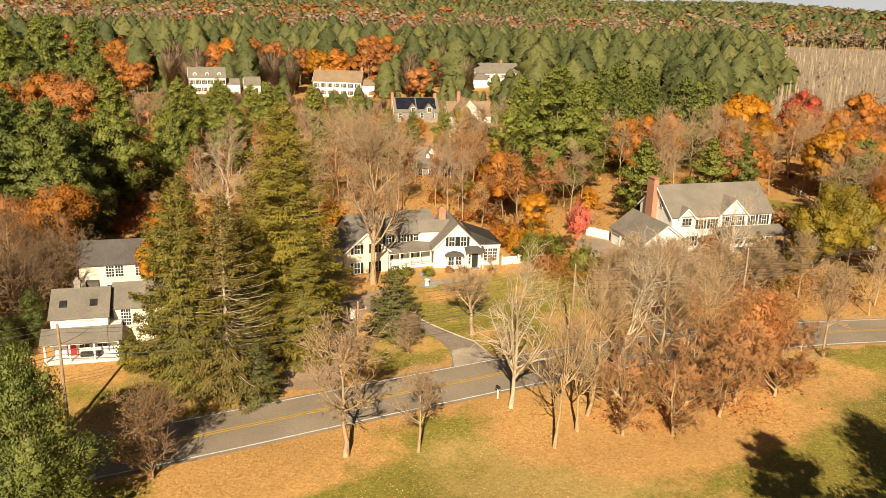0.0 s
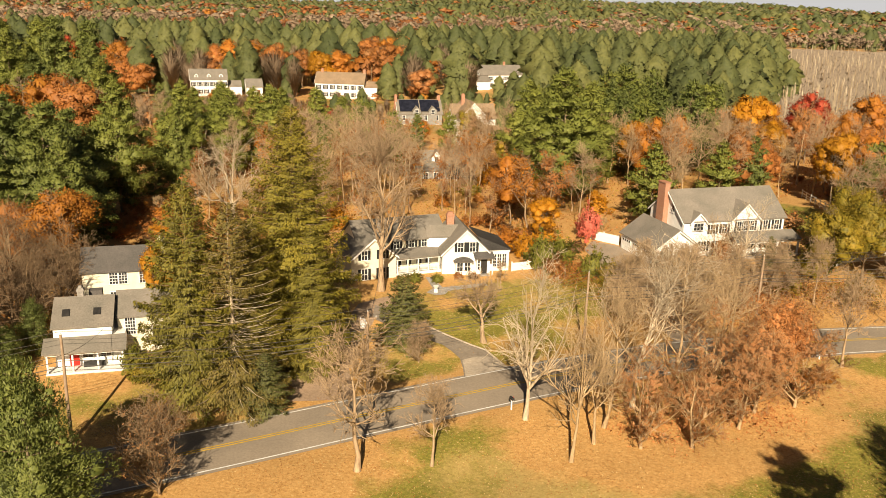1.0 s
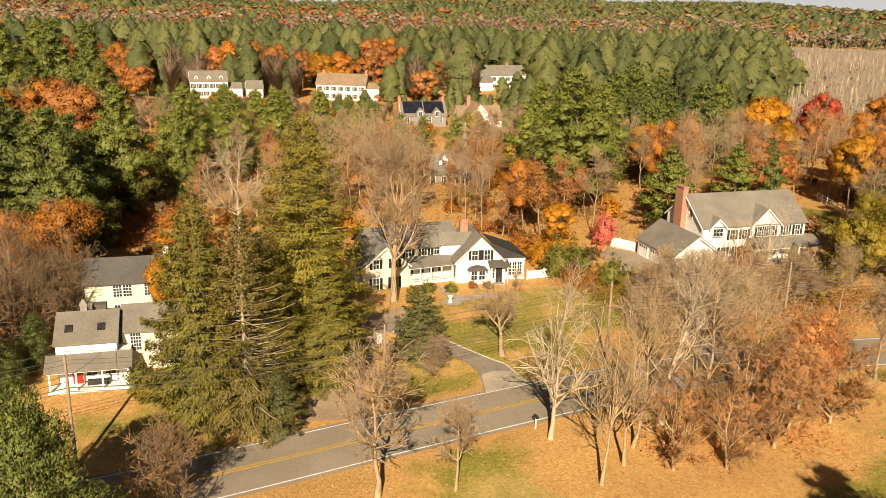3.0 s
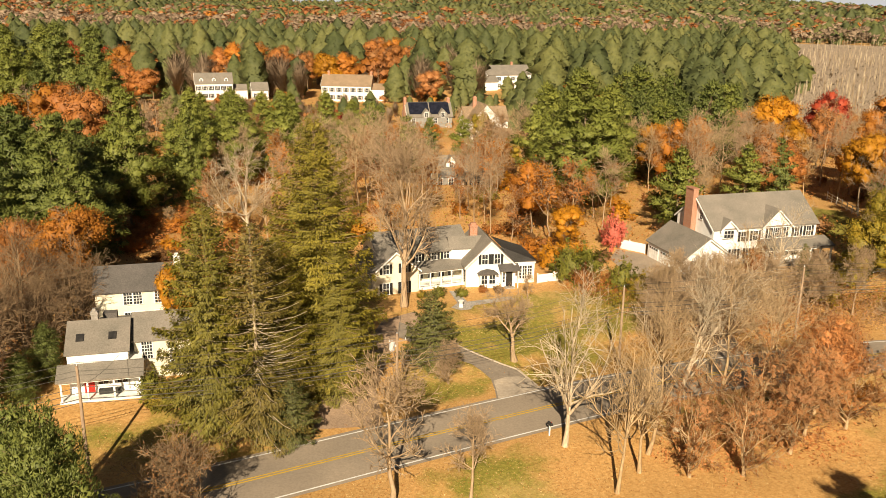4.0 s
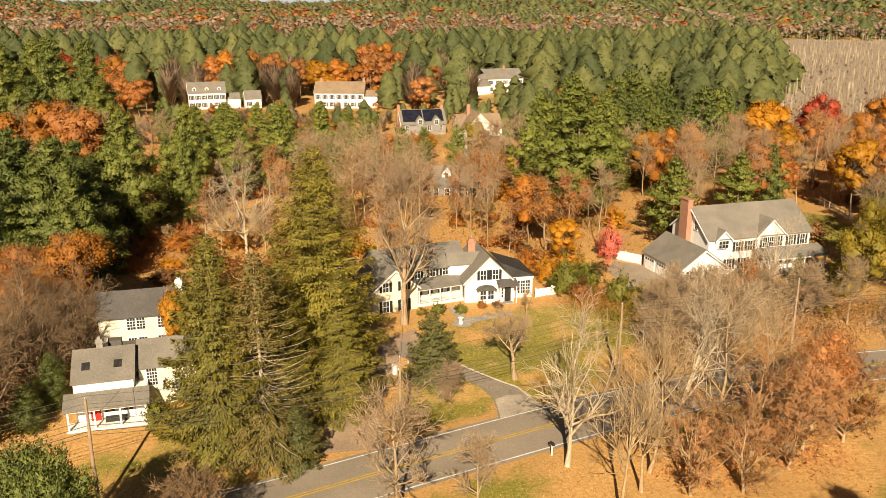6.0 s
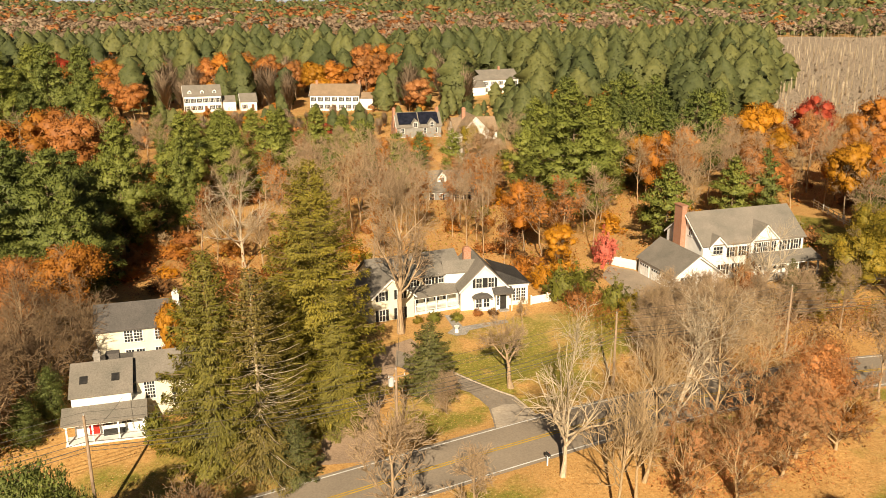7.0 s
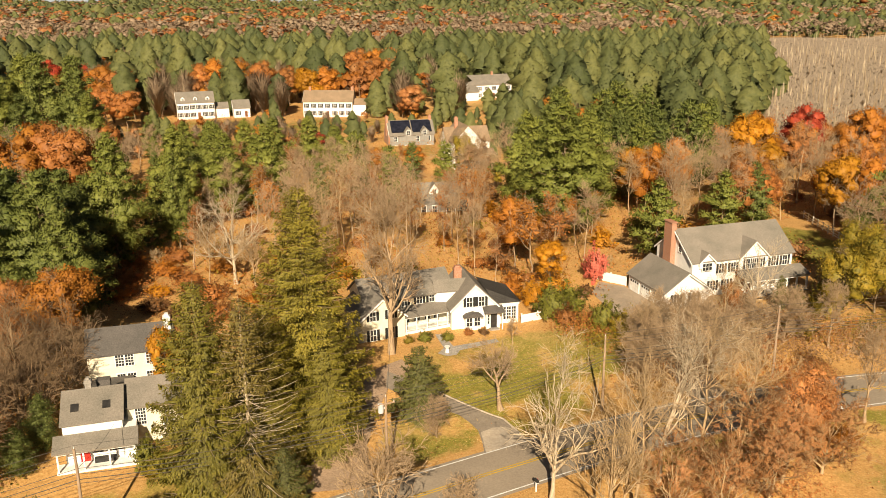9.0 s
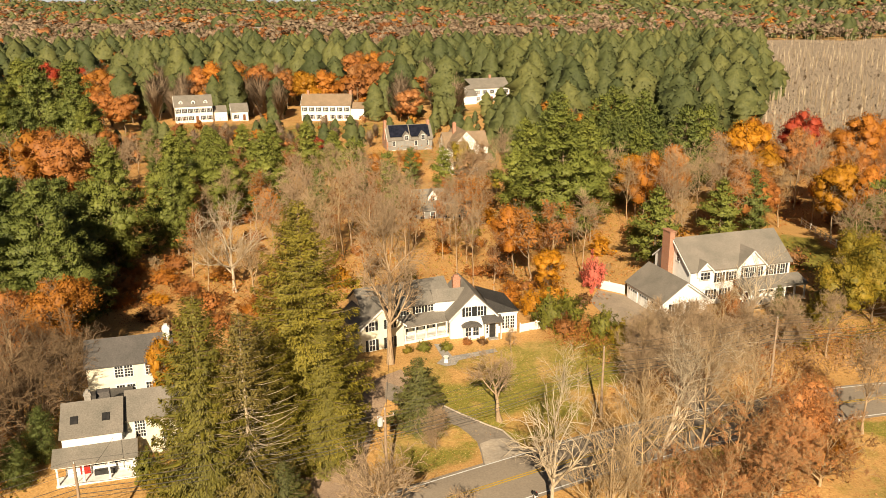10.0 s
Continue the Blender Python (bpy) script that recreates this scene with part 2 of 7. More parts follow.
# ground: lawn, dry grass, leaf litter by zone and noise
_m, _nt, _b = mat_base("ground", 0.95)
_fine = noise_tex(_nt, 3.2, 8, 0.8)
_mid = noise_tex(_nt, 0.22, 7, 0.68)
_big = noise_tex(_nt, 0.07, 4, 0.55)
_grass = ramp(_nt, [(0.28, (0.085, 0.088, 0.014)), (0.5, (0.21, 0.19, 0.034)), (0.72, (0.42, 0.33, 0.085))], _fine)
_dry = ramp(_nt, [(0.3, (0.27, 0.185, 0.058)), (0.7, (0.52, 0.385, 0.145))], _fine)
_litter = ramp(_nt, [(0.25, (0.19, 0.095, 0.03)), (0.42, (0.43, 0.235, 0.08)), (0.58, (0.58, 0.345, 0.132)), (0.75, (0.7, 0.48, 0.22))], _fine)
_at = _nt.nodes.new("ShaderNodeAttribute")
_at.attribute_name = "zone"
_sep = _nt.nodes.new("ShaderNodeSeparateColor")
_nt.links.new(_at.outputs["Color"], _sep.inputs[0])


def _blend(weight, noise_out, width=0.13):
    a = _nt.nodes.new("ShaderNodeMath")
    a.operation = "SUBTRACT"
    _nt.links.new(weight, a.inputs[0])
    _nt.links.new(noise_out, a.inputs[1])
    r = _nt.nodes.new("ShaderNodeMapRange")
    r.inputs["From Min"].default_value = -width
    r.inputs["From Max"].default_value = width
    _nt.links.new(a.outputs[0], r.inputs["Value"])
    return r.outputs[0]


_lawn = mix(_nt, _blend(_sep.outputs["Green"], _mid), _grass, _dry)
_col = mix(_nt, _blend(_sep.outputs["Red"], _mid), _lawn, _litter)
_pale = ramp(_nt, [(0.3, (0.25, 0.197, 0.146)), (0.7, (0.35, 0.283, 0.212))], _fine)
_col = mix(_nt, _blend(_sep.outputs["Blue"], _mid), _col, _pale)
_col = mix(_nt, 0.7, _col, ramp(_nt, [(0.3, (0.75, 0.75, 0.72)), (0.7, (1.2, 1.15, 1.1))], _big), "MULTIPLY")
_nt.links.new(_col, _b.inputs["Base Color"])
bump(_nt, _b, _fine, 0.6, 0.12)
M["ground"] = _m

_m = bpy.data.materials.new("pale_sky")
_m.use_nodes = True
_nt = _m.node_tree
_nt.nodes.remove(_nt.nodes["Principled BSDF"])
_em = _nt.nodes.new("ShaderNodeEmission")
_em.inputs[0].default_value = (0.78, 0.84, 0.95, 1)
_em.inputs[1].default_value = 0.5
_nt.links.new(_em.outputs[0], _nt.nodes["Material Output"].inputs[0])
M["pale_sky"] = _m

# ---- mesh helpers ----
rng = np.random.default_rng(7)


def mesh_np(name, V, F, mats, idx=None, smooth=False):
    """Mesh from vertex array and equal-sided face array."""
    me = bpy.data.meshes.new(name)
    k = F.shape[1]
    me.vertices.add(len(V))
    me.vertices.foreach_set("co", np.ascontiguousarray(V, dtype=np.float32).ravel())
    me.loops.add(F.size)
    me.loops.foreach_set("vertex_index", np.ascontiguousarray(F, dtype=np.int32).ravel())
    me.polygons.add(len(F))
    me.polygons.foreach_set("loop_start", np.arange(0, F.size, k, dtype=np.int32))
    for m in mats:
        me.materials.append(m)
    if idx is not None:
        me.polygons.foreach_set("material_index", np.ascontiguousarray(idx, dtype=np.int32))
    if smooth:
        me.polygons.foreach_set("use_smooth", np.ones(len(F), dtype=bool))
    me.update(calc_edges=True)
    return me


def thing(name, x, y, z, rz=0.0, scale=1.0):
    e = new(name)
    e.empty_display_size = 0.2
    e.location, e.rotation_euler = (x, y, z), (0, 0, radians(rz))
    e.scale = (scale, scale, scale)
    return e


def child(name, me, parent, label=""):
    o = new(name, me)
    o.parent = parent
    return tagged(o, label)


def part(name, bm, material, parent, label="", m=None):
    me = bpy.data.meshes.new(name)
    bm.to_mesh(me)
    bm.free()
    me.materials.append(material)
    o = child(name, me, parent, label)
    if m is not None:
        o.matrix_basis = m
    return o


def add_box(bm, x0, x1, y0, y1, z0, z1, bevel=0.0):
    vs = [bm.verts.new(p) for p in ((x0, y0, z0), (x1, y0, z0), (x1, y1, z0), (x0, y1, z0), (x0, y0, z1), (x1, y0, z1), (x1, y1, z1), (x0, y1, z1))]
    fs = [bm.faces.new([vs[i] for i in f]) for f in ((3, 2, 1, 0), (4, 5, 6, 7), (0, 1, 5, 4), (1, 2, 6, 5), (2, 3, 7, 6), (3, 0, 4, 7))]
    if bevel:
        es = list({e for f in fs for e in f.edges})
        bmesh.ops.bevel(bm, geom=es, offset=bevel, segments=1, affect="EDGES")
    return vs


def box(x0, x1, y0, y1, z0, z1, bevel=0.0):
    bm = bmesh.new()
    add_box(bm, x0, x1, y0, y1, z0, z1, bevel)
    return bm


def prism(pts, axis, a, b):
    """Solid with the outline pts (u, z) swept along x or y from a to b."""
    bm = bmesh.new()
    mk = (lambda u, z, w: (w, u, z)) if axis == "x" else (lambda u, z, w: (u, w, z))
    A = [bm.verts.new(mk(u, z, a)) for u, z in pts]
    B = [bm.verts.new(mk(u, z, b)) for u, z in pts]
    bm.faces.new(A)
    bm.faces.new(B[::-1])
    n = len(pts)
    for i in range(n):
        bm.faces.new((A[i], B[i], B[(i + 1) % n], A[(i + 1) % n]))
    bmesh.ops.recalc_face_normals(bm, faces=bm.faces)
    return bm


def tubes(P, R, sides):
    """Tapered tubes along n polylines: P (n, k, 3), R (n, k)."""
    n, k, _ = P.shape
    T = np.gradient(P, axis=1)
    T /= np.linalg.norm(T, axis=2, keepdims=True) + 1e-9
    ref = np.where(np.abs(T[..., 2:3]) < 0.9, np.array([0, 0, 1.0]), np.array([1.0, 0, 0]))
    U = np.cross(T, ref)
    U /= np.linalg.norm(U, axis=2, keepdims=True) + 1e-9
    W = np.cross(T, U)
    a = np.arange(sides) * 2 * np.pi / sides
    V = P[:, :, None] + R[:, :, None, None] * (np.cos(a)[:, None] * U[:, :, None] + np.sin(a)[:, None] * W[:, :, None])
    i = np.arange(n * k * sides).reshape(n, k, sides)
    j = np.roll(i, -1, axis=2)
    F = np.stack([i[:, :-1], j[:, :-1], j[:, 1:], i[:, 1:]], axis=-1).reshape(-1, 4)
    return V.reshape(-1, 3), F


def join(chunks):
    Vs, Fs, o = [], [], 0
    for V, F in chunks:
        Vs.append(V)
        Fs.append(F + o)
        o += len(V)
    return np.concatenate(Vs), np.concatenate(Fs)


def unit(v):
    return v / (np.linalg.norm(v, axis=-1, keepdims=True) + 1e-9)


def spawn(r, P, R, per, t0, t1, ang, length, k, up, thin, wob=0.12):
    """Children of n polylines: per each, leaving at ang degrees, curving upwards by up."""
    n, kk, _ = P.shape
    t = r.uniform(t0, t1, (n, per))
    f = t * (kk - 1)
    i = np.minimum(f.astype(int), kk - 2)
    w = (f - i)[..., None]
    ar = np.arange(n)[:, None]
    S = P[ar, i] * (1 - w) + P[ar, i + 1] * w
    D = unit(P[ar, i + 1] - P[ar, i])
    side = unit(np.cross(D, r.normal(size=(n, per, 3))))
    a = np.radians(r.uniform(ang[0], ang[1], (n, per)))[..., None]
    D = unit(D * np.cos(a) + side * np.sin(a))
    L = (length(t) if callable(length) else length) * r.uniform(0.65, 1.25, (n, per))
    rr = R[ar, i] * thin
    S, D, L, rr = S.reshape(-1, 3), D.reshape(-1, 3), L.reshape(-1), rr.reshape(-1)
    pts = [S]
    for s in range(1, k):
        D = unit(D + np.array([0, 0, up]) / k + r.normal(size=D.shape) * wob)
        pts.append(pts[-1] + D * (L / (k - 1))[:, None])
    Q = np.stack(pts, axis=1)
    RR = rr[:, None] * np.linspace(1, 0.35, k)
    return Q, RR


def cards(r, C, D, length, width, droop=0.0, fold=0.25, face=None):
    """Leaf or needle sprays: kite quads at C along D."""
    n = len(C)
    L = length * r.uniform(0.6, 1.35, n)[:, None]
    W = width * r.uniform(0.6, 1.35, n)[:, None]
    D = unit(D)
    S = unit(np.cross(D, r.normal(size=(n, 3)) if face is None else face + r.normal(size=(n, 3)) * 0.35))
    N = np.cross(D, S)
    a = C
    tip = C + D * L
    tip[:, 2] -= droop * L[:, 0]
    midp = C + D * L * 0.5
    V = np.stack([a, midp + S * W * 0.5 + N * W * fold, tip, midp - S * W * 0.5 + N * W * fold], axis=1).reshape(-1, 3)
    F = np.arange(4 * n).reshape(n, 4)
    return V, F


def pads(r, A, B, wide, thick, sides=5, rings=4, wob=0.22):
    """Lumpy closed clumps of foliage from A to B as loose quads, with their outward normals."""
    n = len(A)
    D = unit(B - A)
    U = unit(np.cross(D, np.array([0.03, 0.02, 1.0])))
    W = np.cross(U, D)
    s = np.linspace(0, 1, rings)
    q = np.sin(np.pi * np.clip(s * 0.86 + 0.1, 0, 1)) ** 0.7
    q[0], q[-1] = 0.12, 0.15
    a = np.arange(sides) * 2 * np.pi / sides + r.uniform(0, 6.28, (n, 1))
    lump = 1 + wob * r.normal(size=(n, rings, sides))
    cu, cw = np.cos(a)[:, None] * lump * q[:, None], np.sin(a)[:, None] * lump * q[:, None]
    P = A[:, None] + (B - A)[:, None] * s[:, None]
    off = U[:, None, None] * (cu * wide[:, None, None])[..., None] + W[:, None, None] * (cw * thick[:, None, None])[..., None]
    V = P[:, :, None] + off
    N = unit(U[:, None, None] * (cu / wide[:, None, None])[..., None] + W[:, None, None] * (cw / thick[:, None, None])[..., None] + 0.5 * (D[:, None] * (s - 0.45)[:, None])[:, :, None])
    nx, nn = np.roll(V, -1, axis=2), np.roll(N, -1, axis=2)
    Q = np.stack([V[:, :-1], nx[:, :-1], nx[:, 1:], V[:, 1:]], 3).reshape(-1, 3)
    M4 = np.stack([N[:, :-1], nn[:, :-1], nn[:, 1:], N[:, 1:]], 3).reshape(-1, 3)
    return Q, M4


def make_bare(seed, h=16.0, spread=0.5, n1=14, n2=6, n3=6, n4=3, trunk_r=0.22, fork=0.3, up=0.5, lean=0.0, lod=0, stout=1.0):
    """Skeleton of a leafless broadleaf tree: chunks and the tip points."""
    r = np.random.default_rng(seed)
    k = 9
    z = np.linspace(0, h * 0.92, k)
    wob = np.cumsum(r.normal(size=(k, 2)) * h * 0.012, axis=0)
    wob -= wob[0]
    P = np.column_stack([wob[:, 0] + lean * z * z / h, wob[:, 1], z])[None]
    R = (trunk_r * (1 - 0.92 * np.linspace(0, 1, k) ** 0.8))[None]
    R[0, 0] *= 1.35
    out = [tubes(P, R, 5 if lod else 7)]
    L1, R1 = spawn(r, P, R, n1, fork, 0.93, (28, 62), lambda t: h * spread * (1.15 - 0.85 * t), 6, up, 0.52 * stout)
    out.append(tubes(L1, R1, 3 if lod else 5))
    L2, R2 = spawn(r, L1, R1, n2, 0.22, 0.98, (25, 60), h * spread * 0.33, 3 if lod else 4, up * 0.6, 0.52 * stout, 0.16 * stout)
    out.append(tubes(L2, R2, 3 if lod else 4))
    L3, R3 = spawn(r, L2, R2, n3, 0.15, 1.0, (20, 60), h * spread * (0.2 if lod else 0.15), 2 if lod else 3, up * 0.4, 0.6, 0.2)
    R3 = np.maximum(R3, 0.024 if lod else 0.02)
    out.append(tubes(L3, R3, 3))
    tips = L3
    out = [join(out[:2]), *out[2:]]
    if n4:
        L4, R4 = spawn(r, L3, R3, n4, 0.2, 1.0, (20, 55), h * spread * 0.085, 2, up * 0.3, 0.65, 0.2)
        R4 = np.maximum(R4, 0.013)
        out.append(tubes(L4, R4, 3))
        tips = np.concatenate([L3[:, -2:], L4], axis=0)
    return out, tips


def make_leafy(seed, leaves=5000, size=0.32, keep=1.0, **kw):
    out, tips = make_bare(seed, n4=0 if kw.get("lod") else 1, **kw)
    r = np.random.default_rng(seed + 500)
    pick = r.integers(0, len(tips), leaves)
    w = r.uniform(0, 1, (leaves, 1))
    C = tips[pick, 0] * (1 - w) + tips[pick, -1] * w + r.normal(size=(leaves, 3)) * size * 0.55
    D = r.normal(size=(leaves, 3)) + np.array([0, 0, -0.25])
    return out, cards(r, C, D, size, size * 0.75, face=unit(C - np.array([0, 0, C[:, 2].max() * 0.55])) + np.array([0, 0, 0.3]))


def clouds(r, C, A, n, size, width, centre, rise=0.3, lean=0.5, own=0.55):
    """Leaf cards over the skins of lumps at C with half-axes A: their corners and soft normals."""
    w = A[:, 0] * A[:, 2]
    pick = r.choice(len(C), n, p=w / w.sum())
    D = r.normal(size=(n, 3))
    D[:, 2] += rise
    D = unit(D)
    P = C[pick] + D * A[pick] * r.uniform(0.7, 1.1, (n, 1))
    whole = unit(P - centre)
    N = unit(own * unit(D / A[pick]) + (1 - own) * whole)
    V, F = cards(r, P, r.normal(size=(n, 3)) + whole * lean + np.array([0, 0, 0.3 * lean]), size, width, face=N)
    return (V, F), N


def lumps(r, C, A, sides=5, rings=4, wob=0.25, centre=None, own=0.55):
    """Closed uneven lumps of foliage at C with half-axes A."""
    up = np.column_stack([r.normal(size=(len(C), 2)) * 0.1 * A[:, :1], A[:, 2]])
    V, N = pads(r, C - up, C + up, A[:, 0], A[:, 1], sides, rings, wob)
    if centre is not None:
        N = unit(own * N + (1 - own) * unit(V - centre))
    return V, N


def make_oak(seed, h=15.0, rad=5.0, m=26, leaves=2600, size=0.5, base=0.25, core=0.5, fine=0):
    """Broadleaf tree in leaf: limbs and a rounded crown of leafy lumps with gaps between."""
    r = np.random.default_rng(seed + 900)
    wood, tips = make_bare(seed, h=h * 0.96, spread=0.95 * rad / h, n1=14 if fine else 11, n2=5, n3=4, n4=0, trunk_r=0.02 * h * 0.72, fork=base, lod=0 if fine else 1)
    D = r.normal(size=(m, 3))
    D[:, 2] += 0.25
    D = unit(D) * r.uniform(0.35, 0.86, (m, 1)) ** 0.7
    mid = np.array([0, 0, h * (1 + base) / 2])
    C = mid + D * np.array([rad * 0.95, rad * 0.95, h * (1 - base) * 0.46])
    q = rad * r.uniform(0.13, 0.32, (m, 1))
    A = q * np.array([1.05, 1.05, 0.85])
    low = mid - np.array([0, 0, h * 0.1])
    leaf, N = clouds(r, C, A, leaves, size, size * 0.72, low)
    return wood, leaf, lumps(r, C, A * core, 5, 4, 0.3, low), N


def make_whitepine(seed, h=20.0, rad=5.2, n=5000, size=0.6, bare=0.12, step=1.25, per=2, width=0.26, shape=(5, 4), swell=1.0, own=0.45, core=0.6):
    """White pine: whorls of limbs that carry soft clumps of needles, a broad ragged cone."""
    r = np.random.default_rng(seed)
    k = 8
    z = np.linspace(0, h * 0.97, k)
    P = np.column_stack([np.cumsum(r.normal(size=k)) * 0.06, np.cumsum(r.normal(size=k)) * 0.06, z])[None]
    P[0, :, :2] -= P[0, 0, :2]
    B, BL = [], []
    for zz in np.arange(h * bare, h * 0.97, step):
        t = (zz / h - bare) / (1 - bare)
        prof = rad * (0.7 + 0.9 * t if t < 0.3 else 0.97 * ((1 - t) / 0.7) ** 0.75) + 0.3
        num = r.integers(4, 7)
        a0 = r.uniform(0, 6.28)
        for q in range(num):
            L = prof * r.uniform(0.6, 1.15)
            a = a0 + q * 6.283 / num + r.normal() * 0.25
            s = np.linspace(0, 1, 4)
            lift = r.uniform(-0.05, 0.2) + 0.5 * t * t
            B.append(np.column_stack([np.cos(a) * L * s, np.sin(a) * L * s, zz + r.normal() * step * 0.25 + lift * L * s + 0.1 * L * s ** 3]))
            BL.append(L)
    B, BL = np.array(B), np.array(BL)
    out = [tubes(P, (h * 0.0155 * (1 - 0.95 * np.linspace(0, 1, k)))[None], 6), tubes(B, (0.012 + BL * 0.012)[:, None] * np.linspace(1, 0.3, 4), 3)]
    C, A = [], []
    for f in ((0.5, 0.88) if per == 2 else (0.7,)):
        C.append(B[:, 0] + (B[:, -1] - B[:, 0]) * f + np.array([0, 0, 1.0]) * (0.05 * BL)[:, None] + r.normal(size=B[:, 0].shape) * 0.12)
        q = ((0.2 if per == 2 else 0.26) * BL + 0.38) * r.uniform(0.8, 1.25, len(BL)) * swell
        A.append(np.column_stack([q, q, q * (0.62 if per == 2 else 0.9)]))
    C.append(np.array([[0, 0, h * 0.965]]))
    A.append(np.array([[0.4, 0.4, 0.85]]) * swell)
    C, A = np.concatenate(C), np.concatenate(A)
    pick_mid = np.array([0, 0, h * 0.42])
    leaf, N = clouds(r, C, A, n, size, size * width, pick_mid, 0.45, 1.5, own)
    return out, leaf, lumps(r, C, A * core, *shape, 0.28, pick_mid, own), N


def make_spruce(seed, h=22.0, rad=4.4, sprays=12000, size=0.6, step=0.42, bare=0.05, ragged=0.3, droop=0.75, gap=None):
    """Norway spruce: cone of drooping limbs hung with sprays."""
    r = np.random.default_rng(seed)
    k = 10
    z = np.linspace(0, h, k)
    P = np.column_stack([np.cumsum(r.normal(size=k)) * 0.04, np.cumsum(r.normal(size=k)) * 0.04, z])[None]
    P[0, :, :2] -= P[0, 0, :2]
    R = (h * 0.0135 * (1 - 0.96 * np.linspace(0, 1, k)))[None]
    out = [tubes(P, R, 7)]
    B, BL = [], []
    for zz in np.arange(h * bare, h * 0.985, step):
        t = (zz / h - bare) / (1 - bare)
        prof = rad * (1 - t) ** 0.64 * min(1.0, 0.7 + 2.2 * t) + 0.12
        m = r.integers(7, 10)
        for q in range(m):
            L = prof * r.uniform(1 - 1.6 * ragged, 1 + ragged)
            a = r.uniform(0, 6.283)
            s = np.linspace(0, 1, 5)
            dz = 0.3 * t * L * s - (1 - t) * 0.34 * L * s + 0.14 * L * s ** 3
            B.append(np.column_stack([np.cos(a) * L * s, np.sin(a) * L * s, zz + r.uniform(-0.9, 0.9) * step + dz]))
            BL.append(L)
    B, BL = np.array(B), np.array(BL)
    out.append(tubes(B, (0.012 + BL * 0.013)[:, None] * np.linspace(1, 0.3, 5), bs))
    pick = r.choice(len(B), tufts, p=BL ** 1.35 / (BL ** 1.35).sum())
    s = 1 - 0.72 * r.uniform(0, 1, tufts) ** 1.5
    f = s * 4
    i = np.minimum(f.astype(int), 3)
    w = (f - i)[:, None]
    C = B[pick, i] * (1 - w) + B[pick, i + 1] * w
    out_d = unit(B[pick, -1] - B[pick, 0])
    lat = np.cross(out_d, np.array([0, 0, 1.0]))
    off = r.normal(size=tufts) * (0.10 + 0.16 * BL[pick] * (1.25 - s))
    C = C + lat * off[:, None] + np.array([0, 0, 1.0]) * r.uniform(-0.15, 0.25, (tufts, 1))
    D = out_d * 0.8 + lat * np.sign(off)[:, None] * r.uniform(0, 0.9, (tufts, 1)) + np.array([0, 0, 0.45]) + r.normal(size=(tufts, 3)) * 0.35
    d = B[:, -1] - B[:, 0]
    lift = np.array([0, 0, 1.0]) * (0.05 * BL + 0.05)[:, None]
    if full:
        tip = B[:, -1] + np.array([0, 0, 1.0]) * (0.14 * BL)[:, None]
        PV, PN = pads(r, B[:, 0] + d * 0.35, tip, (0.27 * BL + 0.25) * full, (0.15 * BL + 0.3) * full, *clump, 0.36)
        pad = PV, unit(PN * 0.5 + 0.6 * (unit(PV * np.array([1, 1, 0])) + np.array([0, 0, 0.5])))
    else:
        pad = pads(r, B[:, 0] + d * 0.15, B[:, 0] + d * 0.72, 0.06 * BL + 0.04, 0.025 * BL + 0.04, *clump, 0.3)
    return out, cards(r, C, D, size, size * width, face=(out_d + np.array([0, 0, 0.8])) * facing if facing else None), pad


def clouds(r, C, A, n, size, width, centre, rise=0.3, lean=0.5, own=0.55):
    """Leaf cards over the skins of lumps at C with half-axes A: their corners and soft normals."""
    w = A[:, 0] * A[:, 2]
    pick = r.choice(len(C), n, p=w / w.sum())
    D = r.normal(size=(n, 3))
    D[:, 2] += rise
    D = unit(D)
    P = C[pick] + D * A[pick] * r.uniform(0.7, 1.1, (n, 1))
    whole = unit(P - centre)
    N = unit(own * unit(D / A[pick]) + (1 - own) * whole)
    V, F = cards(r, P, r.normal(size=(n, 3)) + whole * lean + np.array([0, 0, 0.3 * lean]), size, width, face=N)
    return (V, F), N


def lumps(r, C, A, sides=5, rings=4, wob=0.25, centre=None, own=0.55):
    """Closed uneven lumps of foliage at C with half-axes A."""
    up = np.column_stack([r.normal(size=(len(C), 2)) * 0.1 * A[:, :1], A[:, 2]])
    V, N = pads(r, C - up, C + up, A[:, 0], A[:, 1], sides, rings, wob)
    if centre is not None:
        N = unit(own * N + (1 - own) * unit(V - centre))
    return V, N


def make_oak(seed, h=15.0, rad=5.0, m=26, leaves=2600, size=0.5, base=0.25, core=0.68, fine=0):
    """Broadleaf tree in leaf: limbs and a rounded crown of leafy lumps with gaps between."""
    r = np.random.default_rng(seed + 900)
    wood, tips = make_bare(seed, h=h * 0.96, spread=0.95 * rad / h, n1=14 if fine else 11, n2=5, n3=4, n4=0, trunk_r=0.02 * h * 0.72, fork=base, lod=0 if fine else 1)
    D = r.normal(size=(m, 3))
    D[:, 2] += 0.25
    D = unit(D) * r.uniform(0.35, 0.86, (m, 1)) ** 0.7
    mid = np.array([0, 0, h * (1 + base) / 2])
    C = mid + D * np.array([rad * 0.95, rad * 0.95, h * (1 - base) * 0.46])
    q = rad * r.uniform(0.2, 0.4, (m, 1))
    A = q * np.array([1.05, 1.05, 0.85])
    low = mid - np.array([0, 0, h * 0.1])
    leaf, N = clouds(r, C, A, leaves, size, size * 0.72, low)
    return wood, leaf, lumps(r, C, A * core, 5, 4, 0.3, low), N


